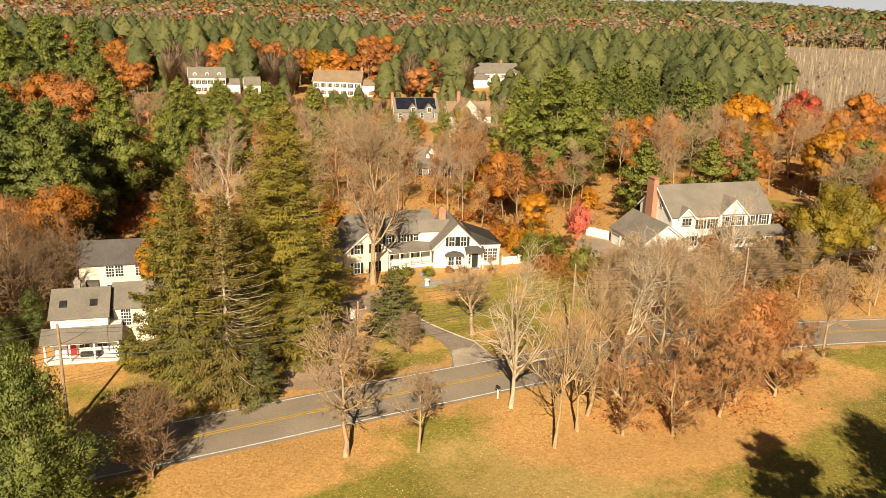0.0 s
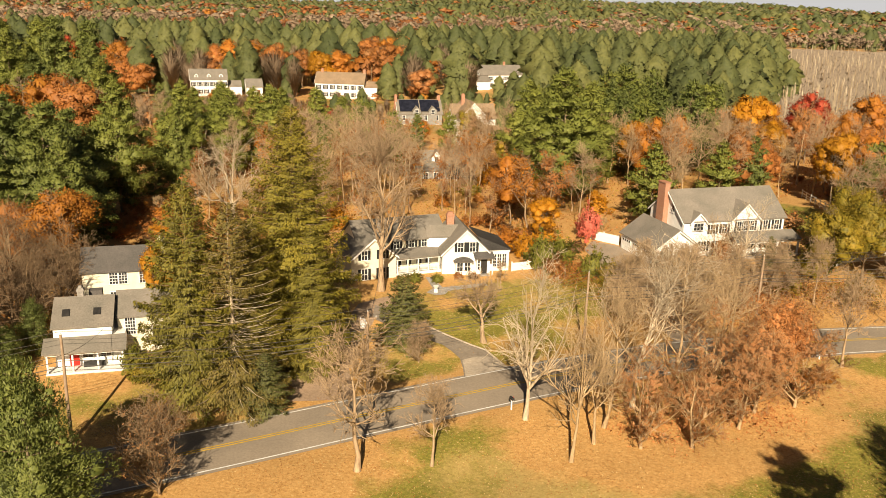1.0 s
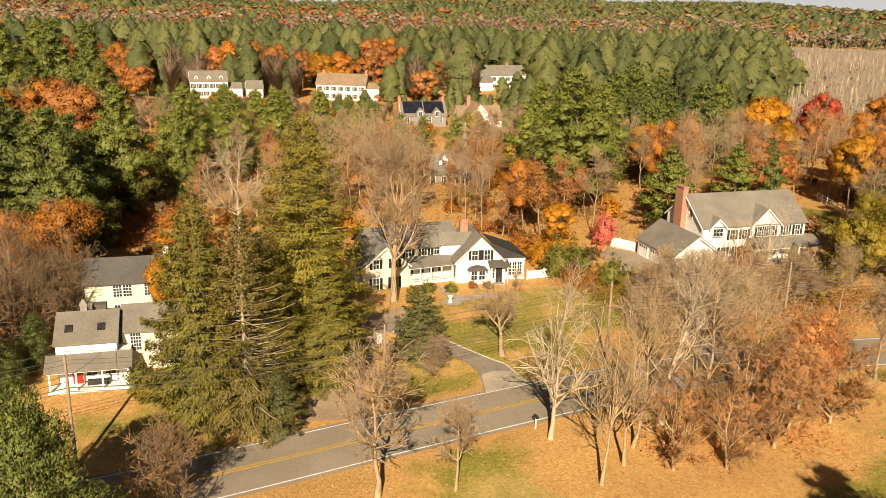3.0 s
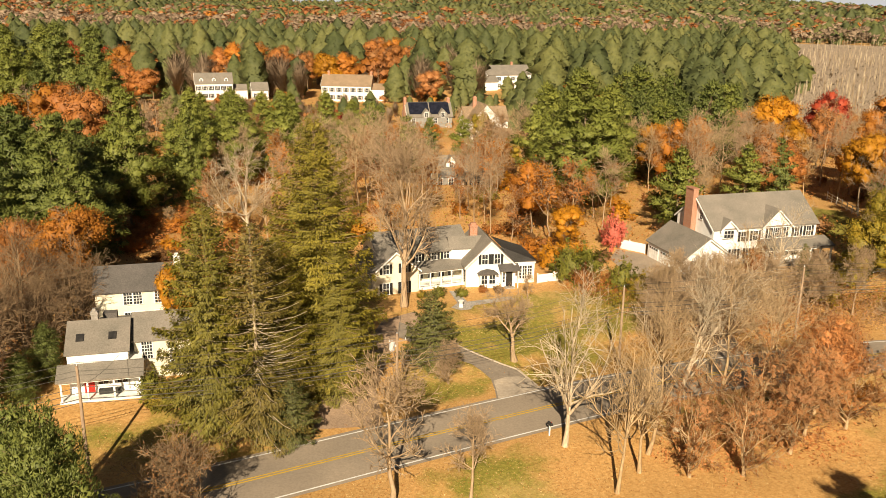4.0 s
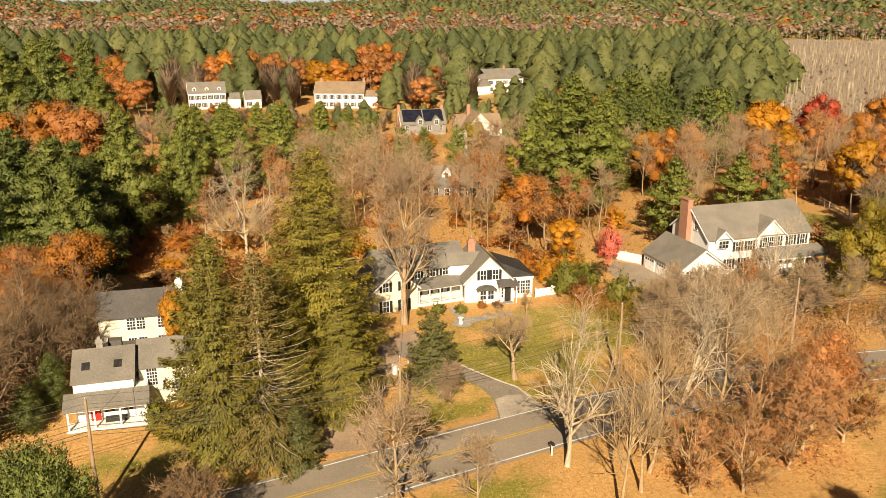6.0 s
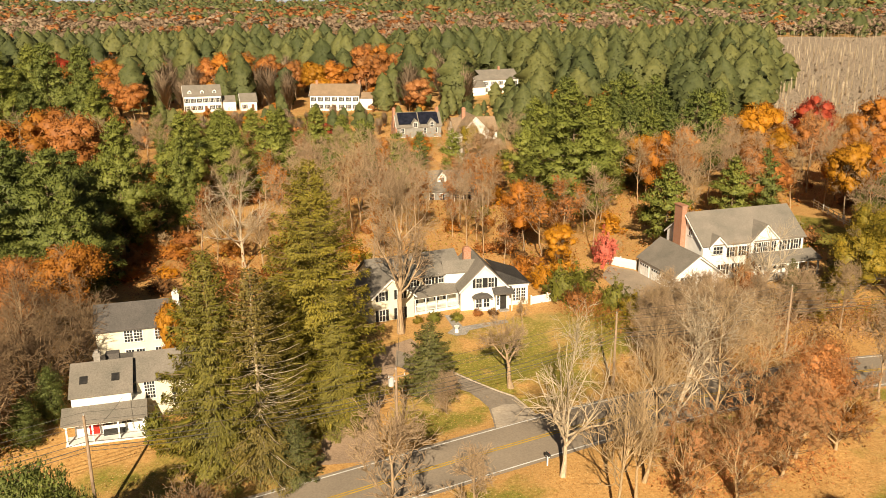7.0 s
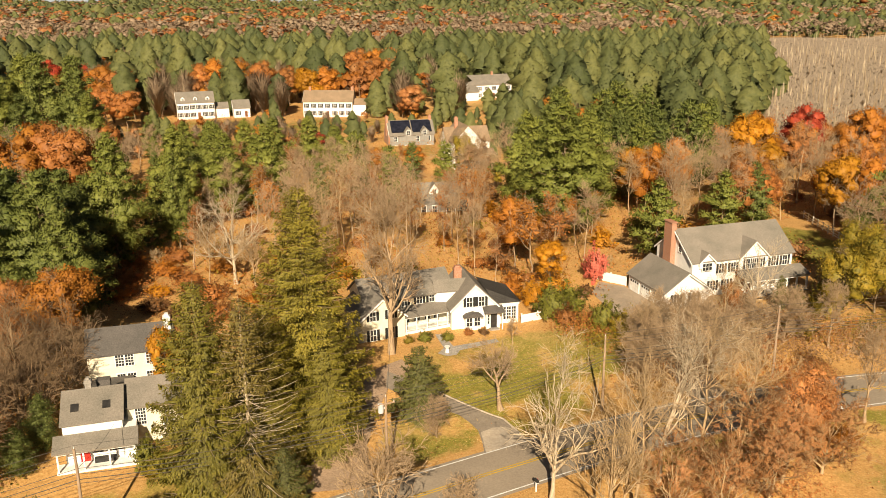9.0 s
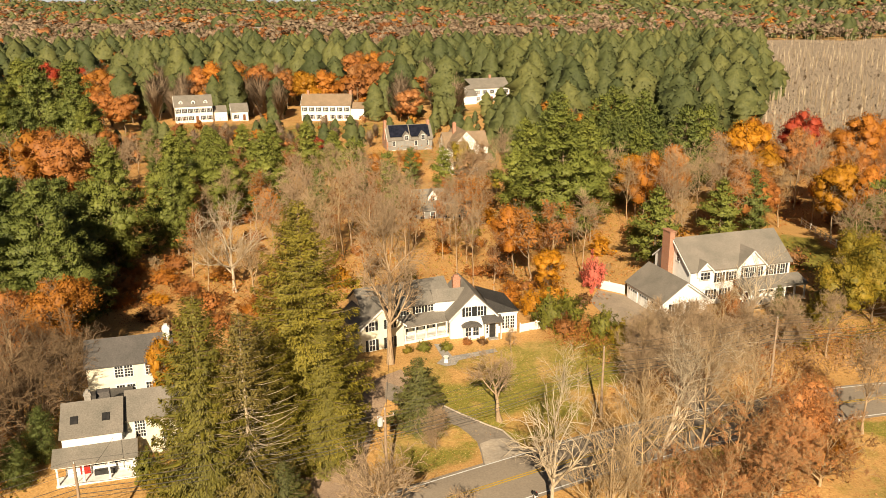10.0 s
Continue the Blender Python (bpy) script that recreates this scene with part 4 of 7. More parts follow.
def right_house():
    g = 1.7
    e = thing("house", 33.3, 123.0, 0, 17)
    W, D = 17.2, 9.6
    ze, zr = 7.4, 11.0
    gabled_body(e, "x", 0, D, 0, W, g - 0.5, ze, zr, M["white"])
    slab_roof(e, "x", 0, D, 0, W, ze, zr, M["roof_grey"], 0.3)
    rake(e, "x", 0, D, -0.32, ze, zr)
    # garage wing
    gx0, gx1, gy0, gy1 = -6.2, 1.0, -3.0, 6.9
    gabled_body(e, "y", gx0, gx1, gy0, gy1, g - 0.5, 4.35, 6.9, M["white"])
    slab_roof(e, "y", gx0, gx1, gy0, gy1, 4.35, 6.9, M["roof_grey"], 0.3)
    rake(e, "y", gx0, gx1, gy0 - 0.32, 4.35, 6.9)
    for i in range(3):
        yy = gy0 + 1.75 + i * 3.2
        d = bmesh.new()
        add_box(d, -0.06, 0.05, -1.3, 1.3, 0, 2.15)
        for r_ in range(4):
            for c_ in range(4):
                add_box(d, -0.085, -0.06, -1.22 + c_ * 0.62, -0.68 + c_ * 0.62, 0.06 + r_ * 0.53, 0.48 + r_ * 0.53)
        o = part("garage_door", d, M["trim"], e, "white panelled garage door", pose(gx0, yy, g))
        p = bmesh.new()
        for c_ in range(4):
            add_box(p, -0.1, -0.086, -1.18 + c_ * 0.62, -0.74 + c_ * 0.62, 1.68, 2.0)
        part("pane", p, M["glass"], o)
        part("door_frame", box(-0.05, 0.03, -1.45, 1.45, 2.16, 2.32), M["trim"], e, "", pose(gx0, yy, g))
    window(e, gx0 + 1.9, gy0, g + 0.9, 0.9, 1.35, 0, True)
    window(e, gx0 + 4.7, gy0, g + 0.9, 0.9, 1.35, 0, True)
    # gable dormers on the front
    for cx, hw, zz in ((2.3, 1.2, 1.15), (10.3, 2.35, 2.25)):
        gabled_body(e, "y", cx - hw, cx + hw, -0.25, 4.0, 6.0 if hw > 2 else 6.3, ze, ze + zz, M["white"], name="dormer")
        slab_roof(e, "y", cx - hw, cx + hw, -0.25, 4.2, ze, ze + zz, M["roof_grey"], 0.22, 0.13, name="dormer_roof")
        rake(e, "y", cx - hw, cx + hw, -0.5, ze, ze + zz)
    for cx in (1.75, 2.3, 2.85):
        window(e, cx, -0.25, 6.0, 0.45, 1.05, 0, False, 1, 2)
    for cx in (9.2, 10.3, 11.4):
        window(e, cx, -0.25, 5.6, 0.7, 1.45, 0, cx != 10.3)
    for cx in (4.9, 6.9):
        window(e, cx, 0, 5.3, 0.8, 1.4, 0, True)
    for cx in (13.9, 15.9):
        window(e, cx, 0, 5.5, 0.8, 1.45, 0, True)
    for cx in (3.6, 6.0):
        window(e, cx, 0, 2.7, 0.85, 1.5, 0, True)
    # gable end window, chimney
    window(e, 0, 3.4, 8.0, 0.75, 1.3, -90)
    part("chimney", box(-0.85, -0.02, 4.6, 6.6, g - 0.4, 12.1), M["brick"], e, "tall red brick chimney")
    part("chimney_cap", box(-0.95, 0.08, 4.5, 6.7, 12.1, 12.25), M["brick"], e)
    # porch along the right half
    px0, px1, py0 = 7.2, 18.8, -2.4
    part("porch_roof", prism([(py0 - 0.2, 4.35), (0.0, 5.25), (0.0, 5.4), (py0 - 0.2, 4.5)], "x", px0, px1), M["roof_grey"], e)
    part("porch_beam", box(px0 + 0.1, px1 - 0.1, py0, py0 + 0.2, 4.1, 4.36), M["trim"], e)
    part("porch_floor", box(px0, px1, py0, 0, g - 0.6, g + 0.3), M["stone"], e)
    for i in range(7):
        part("column", box(-0.12, 0.12, -0.12, 0.12, g + 0.3, 4.12, 0.02), M["trim"], e, "", pose(px0 + 0.4 + i * 1.8, py0 + 0.15, 0))
    part("door", box(9.2, 10.2, -0.06, 0.04, g + 0.3, g + 2.4), M["door_brown"], e)
    for cx in (12.2, 14.2, 16.2):
        window(e, cx, 0, g + 1.0, 0.8, 1.5, 0, True)
    part("chimney_shoulder", box(-0.8, -0.02, 4.2, 7.0, g - 0.4, 3.4), M["brick"], e)
    return tagged(e, "large white clapboard house with grey shingle roof and garage", "house")


def white_house():
    g = 1.9
    e = thing("house", 0, 0, 0)
    # front gable block and low right wing
    b = pose(-1.7, 111.8, 0, 0, 0, 12)

    done = set()

    def hang():
        for o in e.children:
            if o.name not in done:
                done.add(o.name)
                o.matrix_basis = cur @ o.matrix_basis
    cur = b
    ze, zr = 4.9, 8.0
    gabled_body(e, "y", 0, 6.4, 0, 8.5, g - 0.6, ze, zr, M["white"])
    slab_roof(e, "y", 0, 6.4, 0, 8.5, ze, zr, M["roof_grey"], 0.35)
    rake(e, "y", 0, 6.4, -0.36, ze, zr)
    for cx in (2.45, 4.1):
        window(e, cx, 0, 4.95, 0.75, 1.3, 0, True)
    window(e, -0.0, 1.6, 2.5, 0.8, 1.5, -90, True)
    # bay window with a dark bell roof
    part("bay", box(1.75, 3.85, -0.75, 0, g - 0.4, 3.75), M["white"], e)
    for cx in (2.25, 3.3):
        window(e, cx, -0.75, 2.5, 0.75, 1.15)
    part("bay_roof", prism([(1.45, 3.75), (4.15, 3.75), (3.7, 4.1), (2.8, 4.3), (1.9, 4.1)], "y", -1.05, 0), M["roof_dark"], e)
    # right wing with entrance
    part("wall", box(6.4, 9.4, 0.6, 7.5, g - 0.6, 4.9), M["white"], e)
    bm = bmesh.new()
    pts = [bm.verts.new(p) for p in ((5.2, 2.4, 6.5), (6.3, 0.3, 4.95), (9.7, 0.3, 4.95), (9.7, 7.8, 4.95), (5.2, 7.8, 6.5))]
    bm.faces.new((pts[0], pts[1], pts[2]))
    bm.faces.new((pts[0], pts[2], pts[3], pts[4]))
    bmesh.ops.solidify(bm, geom=bm.faces[:], thickness=-0.15)
    part("roof", bm, M["roof_dark"], e)
    part("cornice", box(6.45, 9.5, 0.5, 0.6, 4.6, 4.9), M["trim"], e)
    for cx in (7.35, 8.05, 8.75):
        window(e, cx, 0.6, 2.55, 0.55, 1.75, 0, False, 2, 4)
    part("entry", box(4.6, 6.4, -0.75, 0, g - 0.4, 4.3), M["white"], e)
    part("door", box(5.15, 6.0, -0.8, -0.7, g + 0.15, g + 2.1), M["dark_glass"], e, "dark glazed front door")
    window(e, 4.85, -0.75, 2.6, 0.25, 1.3, 0, False, 1, 3)
    part("entry_roof", prism([(-1.5, 4.25), (0.0, 4.75), (0.0, 4.9), (-1.5, 4.4)], "x", 4.2, 6.9), M["roof_dark"], e)
    for cx in (4.45, 6.6):
        part("porch_post", box(-0.06, 0.06, -0.06, 0.06, g, 4.3), M["trim"], e, "", pose(cx, -1.35, 0))
    part("step", box(4.9, 6.2, -1.6, -0.75, g - 0.3, g + 0.14), M["stone"], e)
    chimney(e, 1.75, 4.0, 6.0, 9.3, 1.0, 0.8)
    gabled_body(e, "x", 2.6, 4.6, -1.6, 3.2, 4.2, 6.6, 7.7, M["white"], name="dormer")
    slab_roof(e, "x", 2.6, 4.6, -1.6, 3.2, 6.6, 7.7, M["roof_grey"], 0.2, 0.13, name="dormer_roof")
    window(e, -1.6, 3.6, 5.4, 0.6, 1.0, -90)
    hang()
    # long cream wing behind the porch and the left gable
    cur = pose(-7.8, 109.9, 0, 0, 0, 24)
    gabled_body(e, "x", 2.4, 8.8, -4.5, 8.0, g - 0.6, 6.35, 8.5, M["cream"])
    slab_roof(e, "x", 2.4, 8.8, -4.5, 8.0, 6.35, 8.5, M["roof_grey"], 0.3)
    for cx in (0.9, 3.1, 4.9):
        window(e, cx, 2.4, 5.15, 0.75, 1.2, 0, True)
    gabled_body(e, "y", -6.2, 0, 0, 7, g - 0.8, 5.0, 7.5, M["cream"])
    slab_roof(e, "y", -6.2, 0, 0, 7, 5.0, 7.5, M["roof_grey"], 0.3)
    rake(e, "y", -6.2, 0, -0.32, 5.0, 7.5)
    for cx in (-4.4, -1.9):
        window(e, cx, 0, 4.7, 0.75, 1.2, 0, True)
        window(e, cx, 0, 2.0, 0.8, 1.45, 0, True)
    # porch
    part("porch_roof", prism([(0.1, 4.25), (2.4, 5.0), (2.4, 5.15), (0.1, 4.4)], "x", 0.05, 6.8), M["roof_grey"], e)
    part("porch_floor", box(0, 6.6, 0.3, 2.4, g - 0.5, g + 0.35), M["trim"], e)
    part("porch_beam", box(0.1, 6.6, 0.3, 0.48, 4.05, 4.27), M["trim"], e)
    for i in range(5):
        part("porch_post", box(-0.07, 0.07, -0.07, 0.07, g + 0.3, 4.1), M["trim"], e, "", pose(0.3 + i * 1.5, 0.4, 0))
    rail = bmesh.new()
    add_box(rail, 0.3, 6.3, 0.36, 0.44, g + 1.15, g + 1.22)
    add_box(rail, 0.3, 6.3, 0.36, 0.44, g + 0.5, g + 0.56)
    part("handrail", rail, M["trim"], e)
    bal = bmesh.new()
    for i in range(40):
        add_box(bal, 0.4 + i * 0.15, 0.44 + i * 0.15, 0.38, 0.42, g + 0.55, g + 1.16)
    part("balusters", bal, M["trim"], e)
    for cx in (1.2, 2.7, 4.2, 5.5):
        window(e, cx, 2.4, 2.75, 0.75, 1.35)
    hang()
    return tagged(e, "white and cream farmhouse with front gable, porch and brick chimney", "house")


def left_house():
    g = 1.1
    e = thing("house", -39.6, 77.9, 0, 16)
    # low front wing with porch
    gabled_body(e, "x", 1.6, 8.2, 0.6, 6.0, g - 0.6, 5.5, 7.3, M["white"], um=5.2)
    slab_roof(e, "x", 1.6, 8.2, 0.6, 6.0, 5.5, 7.3, M["roof_grey"], 0.2, um=5.2)
    for cx in (1.7, 4.6):
        part("skylight", prism([(2.75, 6.25), (3.55, 6.65), (3.5, 6.75), (2.7, 6.35)], "x", cx - 0.35, cx + 0.35), M["dark_glass"], e)
    part("porch_roof", prism([(-0.35, 3.45), (1.6, 4.35), (1.6, 4.5), (-0.35, 3.6)], "x", -0.3, 7.4), M["roof_grey"], e)
    part("porch_beam", box(-0.1, 7.2, -0.1, 0.1, 3.25, 3.5), M["trim"], e)
    part("porch_floor", box(-0.1, 7.2, -0.1, 1.6, g - 0.7, g + 0.35), M["trim"], e)
    for i in range(4):
        part("porch_post", box(-0.08, 0.08, -0.08, 0.08, g + 0.3, 3.3), M["trim"], e, "", pose(0.1 + i * 2.3, 0, 0))
    part("porch_bench", box(3.2, 5.2, 0.9, 1.4, g + 0.35, g + 0.8), M["black"], e)
    part("door", box(1.9, 2.8, 1.54, 1.62, g + 0.35, g + 2.35), M["red_paint"], e, "bright red front door")
    for cx in (3.6, 5.3):
        window(e, cx, 1.6, g + 1.15, 0.9, 1.1)
    part("wall", box(5.8, 7.2, 1.6, 8.0, g - 0.6, 4.4), M["white"], e)
    # middle cream wing to the right
    gabled_body(e, "x", 3.4, 9.4, 6.4, 15.5, g - 0.6, 5.6, 7.3, M["cream"])
    slab_roof(e, "x", 3.4, 9.4, 6.4, 15.5, 5.6, 7.3, M["roof_grey"], 0.2)
    window(e, 7.6, 3.4, 3.7, 0.95, 1.75, 0, False, 4, 5)
    for cx in (10.2, 12.0, 13.8):
        window(e, cx, 3.4, 3.0, 0.95, 1.4, 0, False, 3, 4)
    chimney(e, 2.9, 5.4, 6.8, 8.3, 0.6, 0.6, M["stone"])
    part("roof_hatch", box(3.5, 4.8, 6.6, 7.6, 6.4, 7.5), M["roof_dark"], e)
    # tall cream block at the back
    gabled_body(e, "x", 14.0, 19.8, 1.9, 10.8, g - 0.6, 7.3, 9.2, M["cream"])
    slab_roof(e, "x", 14.0, 19.8, 1.9, 10.8, 7.3, 9.2, M["roof_dark"], 0.25)
    for cx in (5.2, 6.2, 8.4, 9.4):
        window(e, cx, 14.0, 5.75, 0.85, 1.3, 0, False, 3, 4)
    for cx in (5.2, 6.3, 8.3, 9.4):
        window(e, cx, 14.0, 2.9, 0.85, 1.9, 0, False, 3, 5)
    chimney(e, 10.4, 16.2, 8.2, 10.3, 0.7, 0.7, M["trim"])
    part("wall", box(2.4, 6.4, 8.2, 14.0, g - 0.6, 4.2), M["greysiding"], e)
    part("roof", prism([(8.0, 5.0), (14.0, 4.4), (14.0, 4.55), (8.0, 5.15)], "x", 2.2, 6.5), M["roof_dark"], e)
    return tagged(e, "cream and white house of several joined wings with grey roofs", "house")


right_house()
white_house()
left_house()


def plain_house(x, y, rz, w, d, ze, zr, wall, roof, label, bays=5, storeys=2, dormers=0, chims=(), z=None, shut=True):
    """Far house: body, roof, rows of windows, optional dormers and chimneys."""
    e = thing("house", x, y, ground_z(x, y) if z is None else z, rz)
    gabled_body(e, "x", 0, d, 0, w, -0.8, ze, zr, wall)
    slab_roof(e, "x", 0, d, 0, w, ze, zr, roof, 0.3)
    rake(e, "x", 0, d, -0.32, ze, zr)
    for s in range(storeys):
        for i in range(bays):
            cx = w * (i + 0.5) / bays
            if s == 0 and i == bays // 2:
                part("door", box(cx - 0.5, cx + 0.5, -0.06, 0.04, 0.2, 2.4), M["door_brown"], e)
            else:
                window(e, cx, 0, 0.9 + s * 2.75, 0.9, 1.5, 0, shut)
    for i in range(dormers):
        cx = w * (i + 0.5) / dormers
        gabled_body(e, "y", cx - 0.7, cx + 0.7, 0.8, 3.2, ze, ze + 1.5, ze + 2.1, M["trim"], name="dormer")
        slab_roof(e, "y", cx - 0.7, cx + 0.7, 0.8, 3.2, ze + 1.5, ze + 2.1, roof, 0.12, 0.1, name="dormer_roof")
        window(e, cx, 0.8, ze + 0.45, 0.7, 1.0)
    for cx in chims:
        chimney(e, cx, d / 2, ze, zr + 1.3)
    return tagged(e, label, "house")


h = plain_house(-99.5, 327, 18, 13.5, 9, 6.2, 9.6, M["white"], M["roof_grey"], "far white colonial house with three dormers", 6, 2, 3)
part("wing", box(13.5, 19, 2, 8, -0.8, 3.4), M["white"], h)
part("wing_roof", prism([(1.7, 3.3), (5, 5.4), (8.3, 3.3)], "x", 13.5, 19), M["roof_grey"], h)
plain_house(-79.8, 333, 18, 6, 7, 3.6, 6.2, M["white"], M["roof_grey"], "small white garage beside the colonial house", 2, 1)
h = plain_house(-53, 330, -4, 18.6, 9, 6.0, 9.6, M["white"], M["roof_brown"], "far white two-storey house with brown roof", 7, 2, 0, (2.0, 18.2))
part("wing", box(18.6, 23.5, 2, 8, -0.8, 4.6), M["white"], h)
part("wing_roof", prism([(1.7, 4.5), (5, 6.6), (8.3, 4.5)], "x", 18.6, 23.7), M["roof_brown"], h)
h = plain_house(11, 372, 20, 20, 11, 6.0, 9.6, M["white"], M["roof_grey"], "far white house with wide grey hipped roof", 6, 2, 0, (13,))
part("wing", box(-5, 3, -4, 5, -0.8, 3.6), M["white"], h)
part("wing_roof", prism([(-4.4, 3.5), (0.5, 6.0), (5.4, 3.5)], "x", -5.4, 3.4), M["roof_grey"], h)

h = plain_house(-17.0, 261, 12, 13.5, 8.5, 5.6, 9.3, M["greysiding"], M["roof_grey"], "grey house with solar panels and brick end wall", 4, 2, 0, (13.0,), z=-0.9, shut=False)
part("end_wall", prism([(0.0, -0.8), (8.5, -0.8), (8.5, 5.6), (4.25, 9.2), (0.0, 5.6)], "x", -0.5, -0.01), M["brick"], h, "red brick gable end wall")
chimney(h, -0.3, 4.25, 5.0, 10.8, 0.8, 1.4)
for i in range(2):
    part("solar_panel", prism([(0.1 + 0.3, 6.1 + 0.2), (4.0, 9.18 + 0.12), (4.0, 9.3 + 0.12), (0.3, 6.2 + 0.2)], "x", 0.6 + i * 6.3, 6.6 + i * 6.3), M["solar"], h, "black solar panel array")
for cx in (5.6, 10.6):
    gabled_body(h, "y", cx - 1.2, cx + 1.2, -0.2, 3.0, 3.5, 6.6, 7.8, M["greysiding"], name="dormer")
    slab_roof(h, "y", cx - 1.2, cx + 1.2, -0.2, 3.2, 6.6, 7.8, M["roof_grey"], 0.2, 0.12, name="dormer_roof")
    window(h, cx, -0.2, 5.4, 1.0, 1.4)

# white house with a tall front gable
h = thing("house", 1.2, 222, ground_z(1, 222) + 1.0, 14)
gabled_body(h, "y", 0, 7.5, 0, 11, -0.8, 6.4, 10.2, M["white"])
slab_roof(h, "y", 0, 7.5, 0, 11, 6.4, 10.2, M["roof_brown"], 0.35)
rake(h, "y", 0, 7.5, -0.36, 6.4, 10.2)
gabled_body(h, "x", 4, 11, -0.6, 10.8, -0.8, 5.8, 9.0, M["white"])
slab_roof(h, "x", 4, 11, -0.6, 10.8, 5.8, 9.0, M["roof_brown"], 0.3)
part("porch_roof", prism([(-2.6, 3.0), (0, 4.2), (0, 4.4), (-2.6, 3.2)], "x", 4.0, 10.5), M["roof_brown"], h)
chimney(h, 2.5, 7.0, 7.5, 11.6)
for zz in (1.0, 3.9):
    for cx in (1.8, 5.6):
        window(h, cx, 0, zz, 0.9, 1.5)
tagged(h, "tall white house with steep front gable and brown roof", "house")

# low house with a white gable among the bare trees
h = thing("house", -7.4, 176.5, ground_z(-2, 177) - 0.9, 8)
gabled_body(h, "x", 0, 8, 0, 11.5, -0.6, 2.9, 6.2, M["greysiding"])
slab_roof(h, "x", 0, 8, 0, 11.5, 2.9, 6.2, M["roof_grey"], 0.35)
rake(h, "x", 0, 8, -0.36, 2.9, 6.2)
gabled_body(h, "y", 2.8, 4.8, 1.6, 4.0, 3.6, 5.2, 6.5, M["white"], name="dormer")
slab_roof(h, "y", 2.8, 4.8, 1.6, 4.0, 5.2, 6.5, M["roof_grey"], 0.2, 0.13, name="dormer_roof")
window(h, 3.8, 1.6, 4.3, 0.7, 1.0)
for cx in (1.4, 3.6, 6.6, 8.0, 9.4, 10.6):
    window(h, cx, 0, 0.8, 0.9, 1.5)
part("porch_roof", prism([(-2.0, 2.2), (0, 2.9), (0, 3.05), (-2.0, 2.35)], "x", 5.6, 11.4), M["roof_grey"], h)
for cx in (5.8, 7.6, 9.4, 11.2):
    part("porch_post", box(-0.08, 0.08, -0.08, 0.08, -0.3, 2.25), M["trim"], h, "", pose(cx, -1.85, 0))
tagged(h, "low grey house with white dormer among bare trees", "house")

# low white houses far off among the bare woods
for _x, _y, _w, _h in ((-137, 823, 16, 5.2), (-102, 861, 13, 5.6), (-223, 1154, 26, 6.0), (-266, 1122, 10, 5.5), (-307, 1109, 18, 4.5)):
    plain_house(_x - _w / 2, _y, 6, _w, 9, _h - 1.6, _h + 1.6, M["white"], M["roof_grey"], "low white house far off among bare woods", max(2, int(_w / 3)), 1)

# ---- paved ground ----
tagged(patch("driveway", [(-9.6, 99.0), (-6.4, 97.0), (-4.0, 95.3), (-1.8, 93.6), (0.1, 92.2), (1.9, 90.9), (3.4, 89.9), (4.4, 88.0), (5.2, 86.2), (6.6, 86.0), (1.0, 83.0), (0.9, 85.2), (0.6, 87.6), (-0.3, 89.2), (-1.3, 90.5), (-3.4, 91.7), (-6.5, 93.3), (-9.6, 95.4)], M["drive"], 0.055), "grey asphalt driveway beside a grass island", "driveway", kind="structure")
tagged(patch("apron", [(5.15, 86.3), (6.4, 85.95), (1.15, 83.1), (1.05, 85.2), (0.85, 87.2), (2.2, 88.2), (3.6, 88.4), (4.4, 87.9)], M["apron"], 0.07), "pale worn asphalt apron where the driveway meets the road", "driveway", kind="structure")
_line = np.array([(-6.4, 97.1), (-4.0, 95.4), (-1.8, 93.7), (0.1, 92.3), (1.9, 91.0), (3.5, 90.0), (4.5, 88.1), (5.3, 86.3)])
_k = np.linspace(0, 7, 43)
_P = np.column_stack([np.interp(_k, range(8), _line[:, 0]), np.interp(_k, range(8), _line[:, 1])])
_P = np.column_stack([_P, ground_arr(_P[:, 0], _P[:, 1]) + 0.05])
_V, _F = tubes(_P[None], np.full((1, 43), 0.11), 6)
tagged(new("kerb", mesh_np("kerb", _V, _F, [M["apron"]])), "low pale stone kerb along the driveway", "kerb", kind="structure")
tagged(patch("driveway", [(-16.2, 76.2), (-14.7, 84), (-13.0, 92), (-11.6, 99), (-8, 102.3), (-6.0, 98.6), (-7.0, 96.6), (-9.3, 95.2), (-10.4, 90), (-11.0, 84), (-9.6, 77.2)], M["gravel"], 0.05), "brown gravel driveway strewn with leaves", "driveway", kind="structure")
tagged(patch("driveway", [(21.5, 131), (25, 128.4), (28.4, 118.6), (29, 113), (30, 96), (25.5, 94.2), (23.5, 108), (21, 117), (19.5, 126)], M["gravel_pale"], 0.05), "grey asphalt driveway before the garage doors", "driveway", kind="structure")
tagged(patch("footpath", [(-3.9, 110.2), (-2.9, 110.2), (-1.6, 106.4), (4.0, 108.6), (4.3, 107.7), (-0.8, 105.2), (-1.2, 104.0), (-2.4, 103.5), (-3.6, 104.2), (-2.8, 105.8)], M["stone"], 0.05), "pale stone footpath to the farmhouse doors", "path", kind="structure")
tagged(patch("verge", [(-16.9, 80.2), (-14.6, 77.6), (-11.4, 79.0), (-12.5, 83.0), (-15.2, 84.0)], M["gravel"], 0.09), "tan gravel patch beside the asphalt road", "verge", kind="structure")

